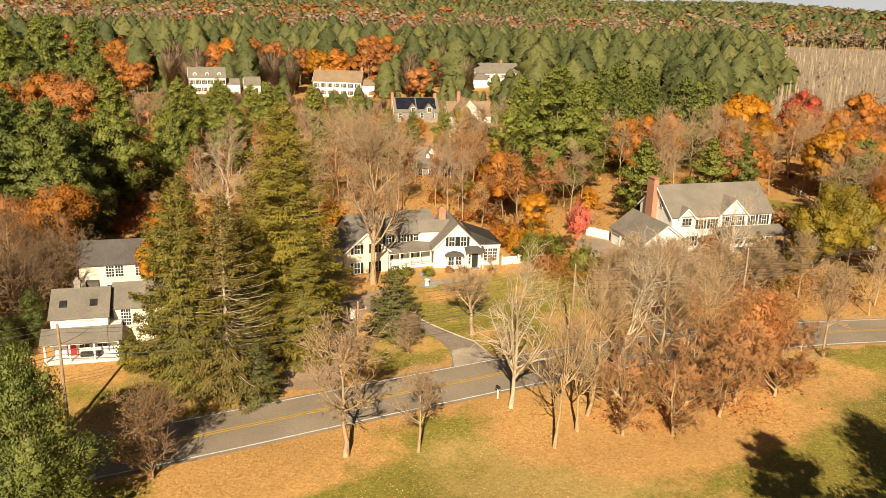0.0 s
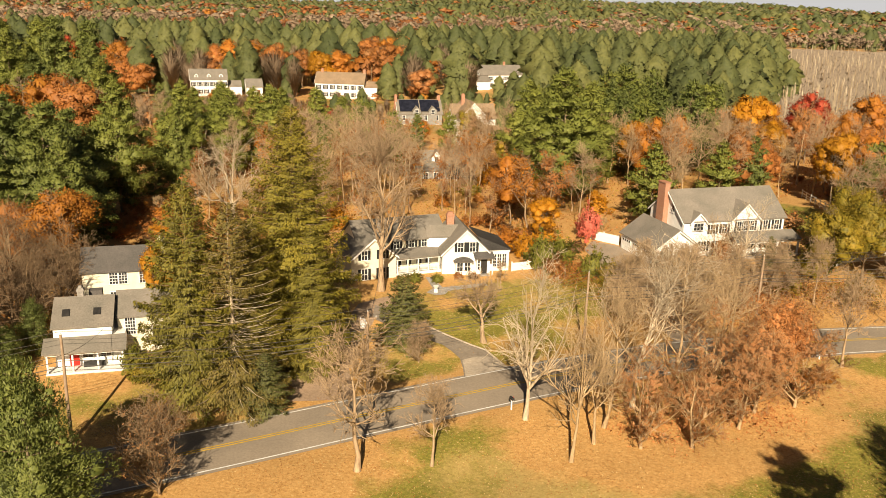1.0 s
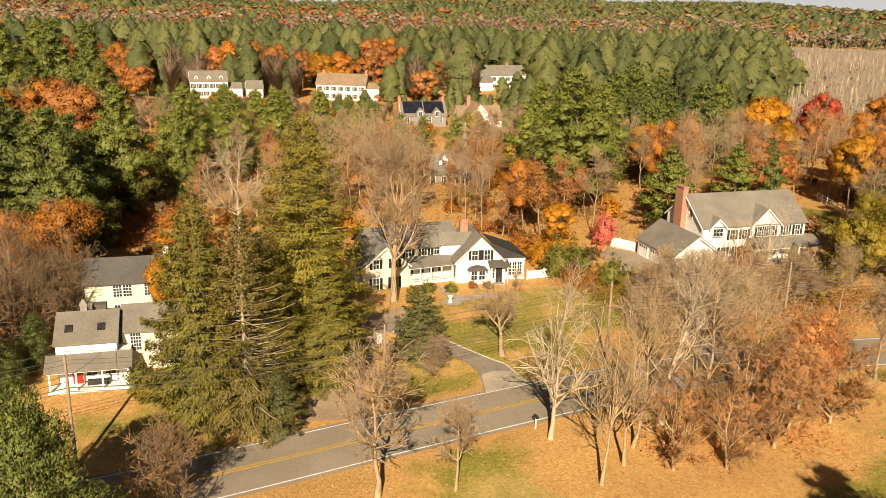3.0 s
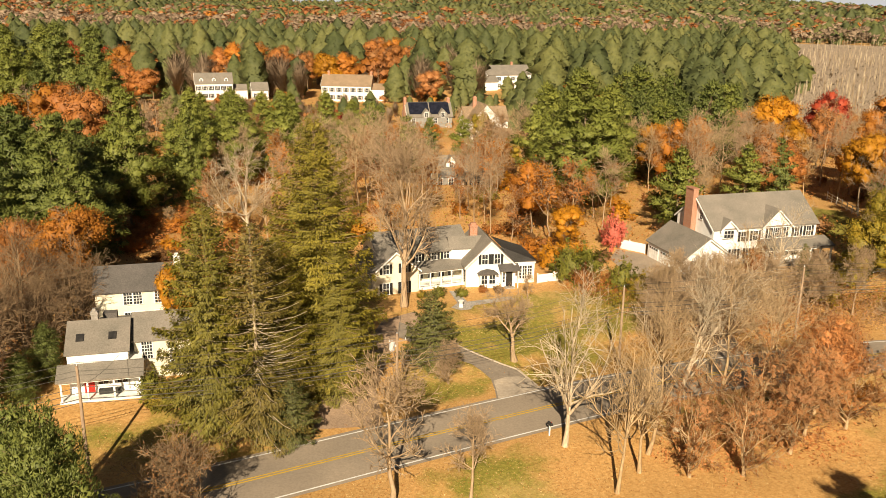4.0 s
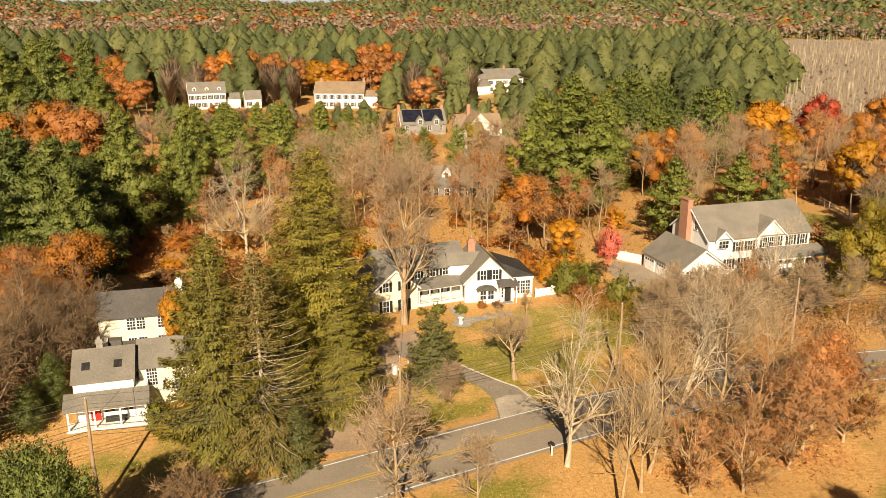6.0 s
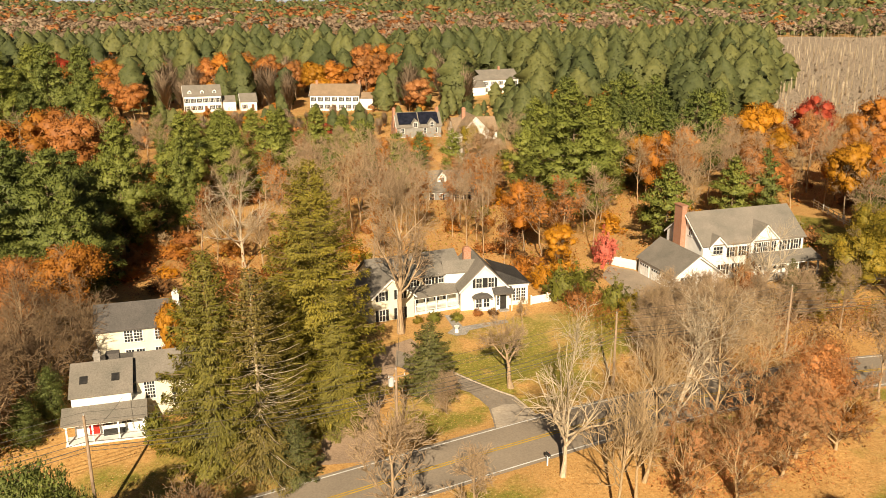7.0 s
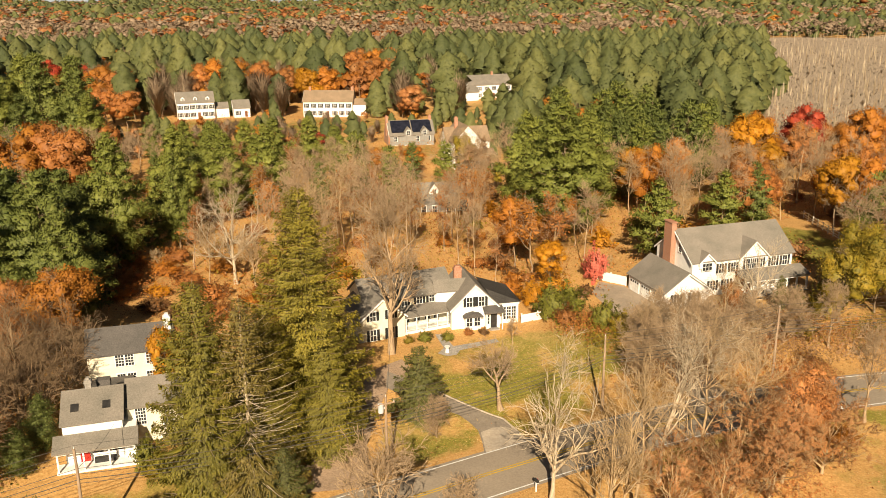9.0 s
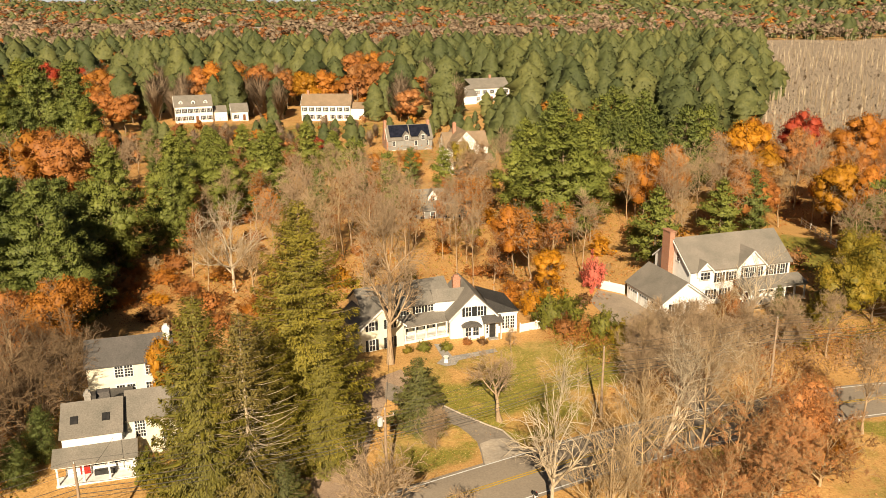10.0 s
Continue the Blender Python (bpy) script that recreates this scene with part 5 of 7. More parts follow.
# ---- tree kinds ----
variant("spruce_a", lambda: make_spruce(11, 28, 6.3, 95000, 0.27), M["bark"], M["spruce"], 0.5)
variant("spruce_b", lambda: make_spruce(12, 21, 4.9, 62000, 0.26), M["bark"], M["spruce"])
variant("spruce_c", lambda: make_spruce(13, 19, 4.8, 34000, 0.26, ragged=0.4, bare=0.04, gap=(0.3, 0.56)), M["bark_pale"], M["spruce_dark"])
variant("spruce_small", lambda: make_spruce(14, 8, 2.7, 16000, 0.22, step=0.26, bare=0.03), M["bark"], M["spruce_blue"])
variant("pine_near", lambda: make_whitepine(19, 14, 4.6, 34000, 0.27, 0.04, 0.62, core=0.34), M["bark"], M["pine_blue"])
variant("pine_full", lambda: make_whitepine(16, 21, 5.4, 15000, 0.42, 0.08, 1.0), M["bark"], M["pine"])
variant("pine_big", lambda: make_whitepine(18, 22, 6.0, 19000, 0.5, 0.1, 1.0), M["bark"], M["pine"])
variant("pine_dark", lambda: make_whitepine(17, 21, 5.8, 17000, 0.5, 0.1, 1.0), M["bark"], M["pine_blue"])
for i in range(4):
    variant(f"pine_{i}", lambda: make_whitepine(20 + i, 20, 5.2, 5400, 0.68, 0.14, 1.4), M["bark"], M["pine" if i % 2 else "pine_blue"])
for i in range(3):
    variant(f"bare_{i}", lambda: make_bare(40 + i, 15, 0.46, 14, 6, 5, 1, 0.22, 0.16, 0.6, stout=1.2), M["bark_tan"], None)
    variant(f"thin_{i}", lambda: make_bare(50 + i, 15, 0.40, 13, 6, 6, 0, 0.17, 0.35, lod=1), M["bark_grey" if i else "bark_tan"], None)
variant("bare_wide", lambda: make_bare(45, 14, 0.62, 12, 6, 5, 2, 0.3, 0.2, 0.3, stout=1.3), M["bark_pale"], None)
variant("bare_maple", lambda: make_bare(49, 17, 0.46, 20, 7, 7, 2, 0.4, 0.24, 0.55, stout=1.0), M["bark_grey"], None)
variant("bare_small", lambda: make_bare(46, 9, 0.42, 16, 6, 6, 2, 0.16, 0.34, 0.6), M["bark_grey"], None)
variant("bare_tan", lambda: make_bare(47, 14, 0.52, 14, 6, 5, 1, 0.24, 0.15, 0.5, stout=1.2), M["bark_tan"], None)
variant("bare_lean", lambda: make_bare(42, 15, 0.5, 14, 6, 5, 1, 0.28, 0.2, 0.4, 0.3, stout=1.25), M["bark_pale"], None)
variant("bare_brown", lambda: make_bare(44, 11, 0.58, 16, 6, 5, 1, 0.24, 0.1, 0.5, stout=1.35), M["bark_umber"], None)
variant("bare_apple", lambda: make_bare(57, 7, 0.66, 11, 6, 6, 2, 0.3, 0.28, 0.25, 0.2, stout=1.25), M["bark_grey"], None)
variant("bare_thicket", lambda: make_leafy(48, 2200, 0.14, h=6.5, spread=0.66, n1=34, n2=8, n3=6, trunk_r=0.1, fork=0.01, up=0.5), M["bark_brown"], M["brown"])
variant("bare_bush", lambda: make_bare(48, 6.5, 0.7, 30, 7, 6, 2, 0.11, 0.01, 0.55), M["bark_grey"], None)
variant("copper_near", lambda: make_leafy(70, 13000, 0.15, h=13, spread=0.58, n1=18, n2=6, n3=5, fork=0.06), M["bark_tan"], M["dry_oak"], 0.78)
variant("copper_full", lambda: make_oak(71, 13, 4.6, 60, 14000, 0.18, 0.08, 0.25, 1), M["bark_tan"], M["copper"], 0.78)
variant("rust_near", lambda: make_oak(74, 13, 5.0, 40, 9500, 0.26, 0.12, 0.55, 1), M["bark_brown"], M["rust"])
variant("orange_near", lambda: make_oak(72, 14, 5.0, 40, 9500, 0.28, 0.18, 0.6, 1), M["bark"], M["orange"])
variant("olive_near", lambda: make_oak(73, 13, 5.2, 40, 9500, 0.28, 0.12, 0.6, 1), M["bark"], M["olive"])
for i, c in enumerate(("orange", "rust", "yellow", "red", "olive", "tan", "copper")):
    variant(c, lambda: make_oak(60 + i, 15, 5.0, 46, 6000, 0.34), M["bark"], M[c])
    variant(c + "_thin", lambda: make_leafy(80 + i, 900, 0.42, h=15, spread=0.42, n1=12, n2=5, n3=5, lod=1), M["bark_grey"], M[c])
for i, c in enumerate(("green", "pink", "yellow", "olive", "rust", "brown", "orange")):
    variant("shrub_" + c, lambda: make_shrub(100 + i, 2.2, 1.5, 850, 0.34, 14), M["bark"], M[c])
for c in ("orange", "rust", "green", "pink", "olive", "brown", "yellow"):
    variant("shrubfine_" + c, lambda: make_shrub(120, 2.2, 1.5, 3800, 0.16, 22), M["bark"], M[c])
variant("shrub_bare", lambda: make_bare(49, 4, 0.6, 14, 5, 4, 0, 0.06, 0.05, 0.5, lod=1), M["bark_tan"], None)

TREE_NAMES = {"spruce": ("spruce_tree", "tree"), "pine": ("pine_tree", "tree"), "bare": ("bare_tree", "tree"), "thin": ("bare_tree", "tree"), "shrub": ("shrub", "shrub"), "shrubfine": ("shrub", "shrub")}
WORDS = {"orange": "broadleaf tree in orange autumn leaf", "rust": "broadleaf tree with rust-brown autumn leaves", "yellow": "broadleaf tree in golden yellow leaf", "red": "maple in deep red autumn leaf", "copper": "oak holding dry copper leaves", "olive": "broadleaf tree turning from green to yellow", "tan": "beech with dry tan leaves",
         "pine": "tall white pine with layered green boughs", "bare": "leafless grey tree with fine twigs", "thin": "slender leafless grey woodland tree", "green": "dense green garden shrub", "pink": "bright pink-red autumn shrub", "brown": "low brown autumn shrub"}
PLANTED = []


def grow(key, x, y, h=None, wide=1.0, label="", group="", rz=None):
    """Plants a tree of that kind with the height h."""
    base = {"spruce_a": 28, "spruce_b": 21, "spruce_c": 19, "spruce_small": 8, "pine_near": 14, "pine_big": 22, "pine_full": 21, "pine_dark": 21, "bare_wide": 13.6, "bare_maple": 17, "bare_small": 9, "bare_tan": 14, "bare_bush": 6, "bare_thicket": 6.3, "bare_brown": 11, "bare_apple": 7, "shrub_bare": 3.6, "copper_near": 13, "copper_full": 13, "orange_near": 14, "rust_near": 13, "olive_near": 13}.get(key, 20 if key.startswith("pine") else 2.2 if key.startswith("shrub") else 15)
    s = (h or base) / base
    first = key.split("_")[0]
    nm, cat = TREE_NAMES.get(first, ("broadleaf_tree", "tree"))
    tone = key.split("_")[1] if first.startswith("shrub") else first
    if not label:
        label = WORDS.get(tone, "leafless grey tree with fine twigs")
        if first.startswith("shrub") and tone not in ("green", "pink", "brown"):
            label = f"{tone} autumn shrub on fallen leaves" if tone != "bare" else "leafless twiggy shrub on fallen leaves"
    PLANTED.append((x, y, s * 2.2))
    return plant(key, x, y, s, wide, rz, nm, label, group, cat)


# ---- roadside and garden trees ----
LBL = "tall olive-green spruce with drooping boughs"
grow("spruce_a", -16.9, 86.5, 26.5, 1.15, LBL, "tall spruces")
grow("spruce_b", -24.6, 75.2, 21.6, 1.0, LBL, "tall spruces")
grow("spruce_c", -20.7, 75.4, 20, 1.0, "ragged dark spruce with pale trunk showing through", "tall spruces")
grow("spruce_b", -14.6, 83.2, 15.5, 1.05, LBL, "tall spruces")
grow("spruce_b", -19.8, 80.5, 17, 1.0, LBL, "tall spruces")
grow("spruce_small", -17.5, 74.2, 6.0, 1.25, "low dark spruce at the roadside", "tall spruces")
grow("spruce_small", -5.6, 90.0, 8.4, 1.15, "small blue-green spruce on the lawn")
LBL = "leafless pale tree beside the road"
grow("bare_small", -8.0, 64.4, 12.3, 1.15, LBL)
grow("bare_small", -1.9, 65.8, 7.8, 1.05, LBL, "", 200)
grow("bare_wide", 6.6, 74.2, 13.8, 0.78, "leafless pale grey tree by the mailbox")
LBL = "tall leafless tan tree at the field edge"
grow("bare_0", 10.0, 67.4, 14.5, 0.8, LBL)
grow("bare_1", 12.4, 70.5, 14, 0.8, LBL)
grow("bare_tan", 13.8, 73.5, 13.5, 0.8, LBL)
grow("bare_lean", 17.2, 77.5, 15.5, 0.9, LBL, "", 10)
grow("bare_tan", 21, 79.5, 14.0, 1.0, LBL)
grow("bare_tan", 25.5, 80.5, 12.5, 1.0, LBL)
LBL = "oak with thin copper leaves beside the field"
grow("copper_near", 16.5, 70, 8.5, 0.95, LBL)
grow("copper_near", 21.2, 70.5, 8.0, 1.1, LBL)
grow("copper_near", 26.5, 74.3, 8.5, 1.1, LBL)
grow("copper_full", 31.5, 81.5, 11.2, 0.95, "oak holding dense copper leaves near the road")
grow("copper_full", 35.0, 85.5, 9.0, 0.9, "oak holding dense copper leaves near the road")
grow("copper_near", 29.0, 77.5, 9.5, 1.0, LBL)
grow("copper_near", 24.0, 76.5, 10.0, 1.0, LBL)
grow("copper_near", 33.5, 79.0, 8.5, 1.0, LBL)
grow("bare_tan", 28.5, 84.3, 12.0, 0.95, "tall leafless tan tree at the field edge")
grow("shrubfine_orange", 38.2, 84.6, 1.7, 1.7, "bright orange low shrub at the field edge")
grow("bare_small", 42.3, 88.6, 11.0, 0.9, "leafless pale tree beside the road")
grow("bare_thicket", -22.8, 60.0, 6.9, 0.95, "leafless tangled brown shrub beside the road")
grow("pine_near", -27.4, 50.4, 15.2, 0.78, "dark green pine at the field edge")
grow("pine_near", -31.0, 53.4, 13.6, 1.05, "dark green pine at the field edge")
grow("pine_full", 28.0, 38.6, 19.8, 1.05, "pine standing alone on the field")
grow("pine_near", 38.4, 43.5, 19.0, 1.0, "pine standing alone on the field")
grow("bare_maple", -9.3, 104, 20.5, 0.85, "large leafless maple before the farmhouse")
grow("bare_apple", 3.3, 92.0, 7.2, 1.05, "small dark leafless apple tree on the lawn", "", 180)
grow("bare_bush", -3.8, 86.2, 3.6, 0.9, "small leafless red-brown tree on the grass island")
grow("bare_small", 6.0, 107.6, 3.5, 1.0, "small leafless tree near the farmhouse")
grow("yellow", -33.3, 91.2, 9.2, 0.55, "golden yellow tree beside the cream house")
grow("yellow", -31.8, 92.0, 8.0, 0.5, "golden yellow tree beside the cream house")
for x, y in ((-46.5, 80), (-48.5, 85), (-45.8, 89.5), (-47.5, 94), (-52, 90), (-45.5, 97.5), (-51, 98), (-53.5, 83), (-47, 74), (-55, 93), (-50, 78), (-57, 99), (-43.6, 85), (-43.4, 90.5), (-42.6, 95.5), (-46.2, 70.5)):
    grow("bare_brown", x, y, rng.uniform(7.5, 9.6), 1.05)
grow("pine_near", -43.2, 77.8, 5.0, 1.0)
grow("pine_near", -42.6, 82.0, 6.0, 0.8)
for x, y, h in ((-45.5, 71.5, 11.0), (-46.5, 77.0, 11.5), (-45.0, 83.0, 11.0), (-48.5, 90.0, 12.0)):
    grow("bare_brown", x, y, h, 1.1, "leafless brown tree with tangled limbs")
for x, y, h in ((-53.5, 97.0, 9.5), (-55.0, 104.0, 11.0)):
    grow("rust_near", x, y, h, 0.95, "oak with orange-brown autumn leaves beside the cream house")
for k, x, y, h, w in (("rust", -33.5, 117, 2.6, 1.4), ("orange", -30.0, 121, 2.4, 1.4), ("yellow", -26.5, 118, 2.2, 1.3), ("rust", -36.5, 112, 2.2, 1.5), ("orange", -24.0, 113, 2.0, 1.5), ("brown", -29.5, 112, 1.8, 1.5), ("rust", -22.0, 120, 2.4, 1.4), ("olive", -27.5, 108, 1.8, 1.5), ("brown", -38.5, 106, 2.4, 1.4), ("orange", -19.5, 107, 2.0, 1.4)):
    grow("shrubfine_" + k, x, y, h, w)
for k, x, y, h, w in (("rust", -52, 133, 2.8, 1.5), ("orange", -47, 137, 2.6, 1.5), ("rust", -42, 132, 2.4, 1.6), ("yellow", -45, 127, 2.0, 1.5), ("orange", -50, 126, 2.4, 1.5), ("rust", -39, 126, 2.4, 1.5), ("orange", -54, 141, 2.8, 1.5), ("brown", -44, 121, 2.2, 1.6), ("orange", -38, 138, 2.6, 1.5), ("rust", -47, 144, 3.0, 1.4), ("brown", -40, 116, 2.0, 1.6), ("rust", -56, 130, 3.0, 1.4)):
    grow("shrubfine_" + k, x, y, h, w)
grow("bare_1", -24.5, 124, 12, 0.9)
grow("bare_0", -30.5, 127, 12, 0.9)
grow("pine_dark", -52.5, 113, 16, 1.0)
grow("orange_near", -48.0, 101.8, 13.6, 0.92, "oak in bright orange-brown leaf beside the cream house")
grow("orange_near", -52.5, 106, 10.0, 0.9)
# garden shrubs
for k, x, y, h, w in (("green", 12.2, 115.6, 5.2, 0.75), ("green", 14.5, 117.5, 4.6, 0.9), ("rust", 13.5, 112.8, 3.0, 0.9), ("pink", 21.0, 131.5, 5.6, 0.55), ("green", 18.6, 112.4, 4.2, 0.8), ("olive", 20.5, 110.2, 3.4, 0.9), ("green", -2.2, 108.4, 1.3, 1.1), ("green", -5.2, 108.2, 1.5, 1.0), ("rust", 0.4, 110.2, 1.0, 1.2), ("brown", 2.4, 110.0, 1.1, 1.0), ("olive", -7.2, 107.4, 1.1, 1.1), ("green", 33.8, 155, 5.0, 0.8), ("green", -0.3, 122.5, 3.0, 1.2), ("pink", -33.2, 90.0, 2.2, 0.8), ("green", -31.6, 79.2, 3.4, 0.8), ("olive", -30.2, 78.0, 2.4, 0.9)):
    grow("shrubfine_" + k, x, y, h, w)
for k, x, y, h, w in (("yellow", 10.5, 121.5, 3.8, 1.0), ("yellow", 13.4, 123.5, 4.4, 0.9), ("orange", 7.0, 124.5, 3.2, 1.0), ("rust", 37.5, 117.5, 5.6, 0.55), ("green", 46.5, 118.5, 3.2, 0.7), ("brown", 33.5, 116.0, 2.0, 1.1), ("brown", 30.5, 115.5, 1.8, 1.2), ("olive", 50.0, 116.5, 4.2, 0.9), ("green", 53.0, 119.0, 5.0, 0.9), ("brown", 26.5, 107, 2.6, 1.3), ("orange", 31.5, 106, 2.8, 1.2), ("rust", 38, 108, 2.6, 1.3), ("olive", 44, 110.5, 3.0, 1.2)):
    grow("shrubfine_" + k, x, y, h, w)
grow("bare_wide", 39.6, 115.2, 10.5, 0.9, "leafless pale tree before the white house")
grow("bare_tan", 34.0, 112.0, 8.5, 0.9)
for x, y, h in ((26.5, 103.5, 5.5), (29.5, 105.5, 6.0), (32.5, 103.0, 5.5), (23.5, 101.0, 5.0), (36.0, 106.5, 6.0), (28.0, 99.5, 5.0), (41.5, 109.0, 6.0), (20.0, 99.0, 4.5), (25.0, 108.0, 5.5), (28.5, 109.5, 5.0), (22.0, 105.0, 5.0), (31.0, 111.0, 4.5)):
    grow("bare_bush", x, y, h, 1.1, "leafless twiggy thicket beside the driveway")
grow("bare_tan", 22.5, 104.0, 8.0, 0.9)
grow("bare_small", 47.0, 108.0, 9.0, 0.9)
grow("spruce_small", 44.8, 119.2, 5.0, 0.8, "small blue-green spruce near the porch")
for x, y, h, w in ((51.2, 114.6, 11.5, 0.9), (57.5, 117.5, 12.5, 0.9), (62.0, 112.5, 11.5, 0.9), (58.5, 124.0, 12.0, 0.9)):
    grow("olive_near", x, y, h, w)
for x, y, h in ((56.5, 106.5, 10.5), (63.5, 107.0, 11), (70, 110, 12), (54.0, 102.8, 8)):
    grow("bare_1", x, y, h, 0.9)
grow("orange_near", 66.5, 122.5, 13, 1.0)
grow("orange_near", 70.5, 132.0, 14, 1.0)

# ---- named woodland trees ----
grow("pine_big", -55.8, 141, 21.5, 0.95)
grow("pine_dark", -56.5, 117.5, 20.5, 1.1)
grow("pine_dark", -64.5, 122, 21, 1.1)
grow("pine_dark", -62.5, 110.5, 17, 1.1)
grow("pine_big", -49.0, 152, 17, 0.7)
grow("pine_big", -53.6, 168, 19, 0.9)
grow("pine_big", -44.7, 171, 17.5, 0.95)
grow("pine_big", -37.6, 176, 18, 0.95)
grow("pine_big", -48.5, 180, 18, 0.9)
grow("pine_big", 19.5, 158, 23.5, 1.25, "broad tall white pine behind the farmhouse")
grow("pine_big", 14.0, 168, 21, 1.0)
grow("pine_big", 25.5, 166, 21, 1.0)
grow("bare_wide", -34.7, 132, 14, 1.0, "broad leafless tree with pale twisted limbs")
grow("orange", -84.5, 170, 20, 1.1)
grow("rust", -77, 173, 20, 1.1)
grow("rust", -89, 168, 16, 1.0)
for x, y, h in ((-24.6, 143, 17), (-19.8, 150, 17), (-14.8, 147, 17), (-11.2, 152, 16), (-21.4, 139, 15), (-27.5, 150, 16), (-8.5, 141, 14)):
    grow(f"thin_{len(PLANTED) % 3}", x, y, h, 1.1)
for x, y, h in ((-6.5, 168, 10), (-3.0, 170, 9), (0.5, 167, 10), (3.5, 170, 11), (-9.5, 171, 11), (6.0, 172, 12)):
    grow(f"thin_{len(PLANTED) % 3}", x, y, h, 1.0)
grow("thin_1", 2.4, 134, 16, 0.6)
grow("thin_2", 0.0, 140, 13, 0.8)
grow("orange_thin", 11.3, 134, 13.5, 1.0)
grow("orange", 9.0, 138, 12.5, 0.9)
grow("rust_thin", 15.5, 138, 12, 1.0)
grow("rust_thin", 5.5, 131, 9, 1.0)
grow("orange", 37.9, 170, 15, 0.75)
grow("yellow", 64.8, 190, 18, 1.0)
grow("red", 89.0, 218, 17, 0.95)
grow("copper_thin", 72.6, 181, 16, 0.9)
grow("orange", 95.9, 203, 18, 1.0)
grow("yellow", 70.0, 158, 15, 0.9)
grow("rust", 78.5, 163, 15, 1.0)
grow("orange", 62.5, 176, 11, 0.9)
grow("shrub_yellow", 38.0, 146, 5.5, 0.8)
for x, y, h in ((45.2, 168, 16), (49, 171, 16), (53.5, 173, 16), (32, 178, 16), (41, 162, 13), (57, 168, 14)):
    grow(f"thin_{len(PLANTED) % 3}", x, y, h, 1.0)

for x, y, h in ((-58, 212, 14), (-51, 218, 13.5), (-66, 218, 13), (-45, 224, 13), (-36, 222, 13.5), (-28, 215, 12.5)):
    grow("pine_big", x, y, h, 1.1)
for x, y, h in ((-110, 240, 28), (-122, 236, 27), (-102, 244, 27), (-114, 222, 24), (-97, 232, 22), (-92, 226, 18), (-126, 226, 25), (-120, 252, 27), (-105, 218, 20)):
    grow("pine_dark" if len(PLANTED) % 2 else "pine_big", x, y, h, 0.95)
for x, y, h in ((-72, 150, 11), (-70, 133, 18), (-76, 122, 18)):
    grow("pine_dark", x, y, h, 1.05)

for x, y, h in ((-1.5, 203, 12.5), (3.5, 199, 13.5), (7.5, 205, 12), (11.0, 201, 12.5)):
    grow("bare_1", x, y, h, 0.85, "slender leafless tree before a white house")
grow("olive", 3.4, 213, 11.0, 0.85)
grow("olive", 10.5, 196, 7, 0.8)
for x, y, h in ((-58.5, 124, 17), (-66.0, 128, 19), (-52.5, 120, 13), (-60.0, 132, 18), (-71.0, 118, 18)):
    grow("pine_dark", x, y, h, 1.1)
# coloured trees round the far houses
COLOURED = []
for k, x, y, h in (("red", -177, 398, 16), ("red", -163, 396, 15), ("red", -190, 402, 14), ("orange", -137, 356, 17), ("rust", -128, 352, 16), ("orange", -146, 366, 15), ("rust", -116, 300, 13), ("rust", -108, 297, 12), ("orange", -122, 306, 12),
                   ("orange", -96, 384, 18), ("rust", -104, 388, 16), ("orange", -87, 380, 18), ("rust", -78, 382, 17), ("rust", -66, 376, 15), ("yellow", -56, 366, 15), ("orange", -48, 368, 15), ("yellow", -51, 350, 10), ("rust", -41, 430, 18), ("orange", -34, 428, 18), ("rust", -27, 432, 18),
                   ("copper", -12, 316, 12), ("copper", 38, 374, 14), ("red", -36, 244, 6), ("rust", -40, 250, 6), ("yellow", -61, 262, 6), ("rust", -30, 372, 17), ("rust", -21, 380, 17)):
    grow(k, x, y, h * 1.12, 1.15, group="coloured trees round the far houses")
    COLOURED.append((x * 0.98, y - 8, 12 if h > 8 else 4))

# ---- scattered woodland ----
CLEAR = [(-2, 112, 15), (8, 104, 12), (40, 125, 15), (30, 122, 10), (55, 126, 6), (64, 147, 9), (66, 160, 7), (-36, 88, 13), (-28, 78, 10), (-46, 128, 8), (-42, 120, 8), (-49, 135, 6), (21, 131, 4), (-2, 179, 8)]
FARCLEAR = [*[(x * f, y * f, 15) for x, y in ((-137, 823), (-102, 861)) for f in (0.8, 0.84, 0.88, 0.92, 0.96)], *[(x * f, y * f, 20) for x, y in ((-223, 1154), (-266, 1122), (-307, 1109)) for f in (0.88, 0.92, 0.96)], (-137, 808, 22), (-102, 846, 20), (-223, 1138, 30), (-266, 1108, 22), (-307, 1094, 26), (8, 352, 10), (18, 352, 13), (-90, 306, 16), (-88, 325, 20), (-75, 330, 12), (-43, 325, 17), (18, 370, 22), (22, 345, 15), (-12, 258, 13), (4, 224, 12), (-14, 240, 10), (2, 208, 9)]
LOW = [(20, 352, 17), (19, 335, 15), (18, 318, 13), (17, 302, 11), (16, 285, 10), (15, 268, 8), (14, 250, 6), (-40, 300, 20), (-85, 300, 20), (-62, 290, 16)]
FARCLEAR += COLOURED


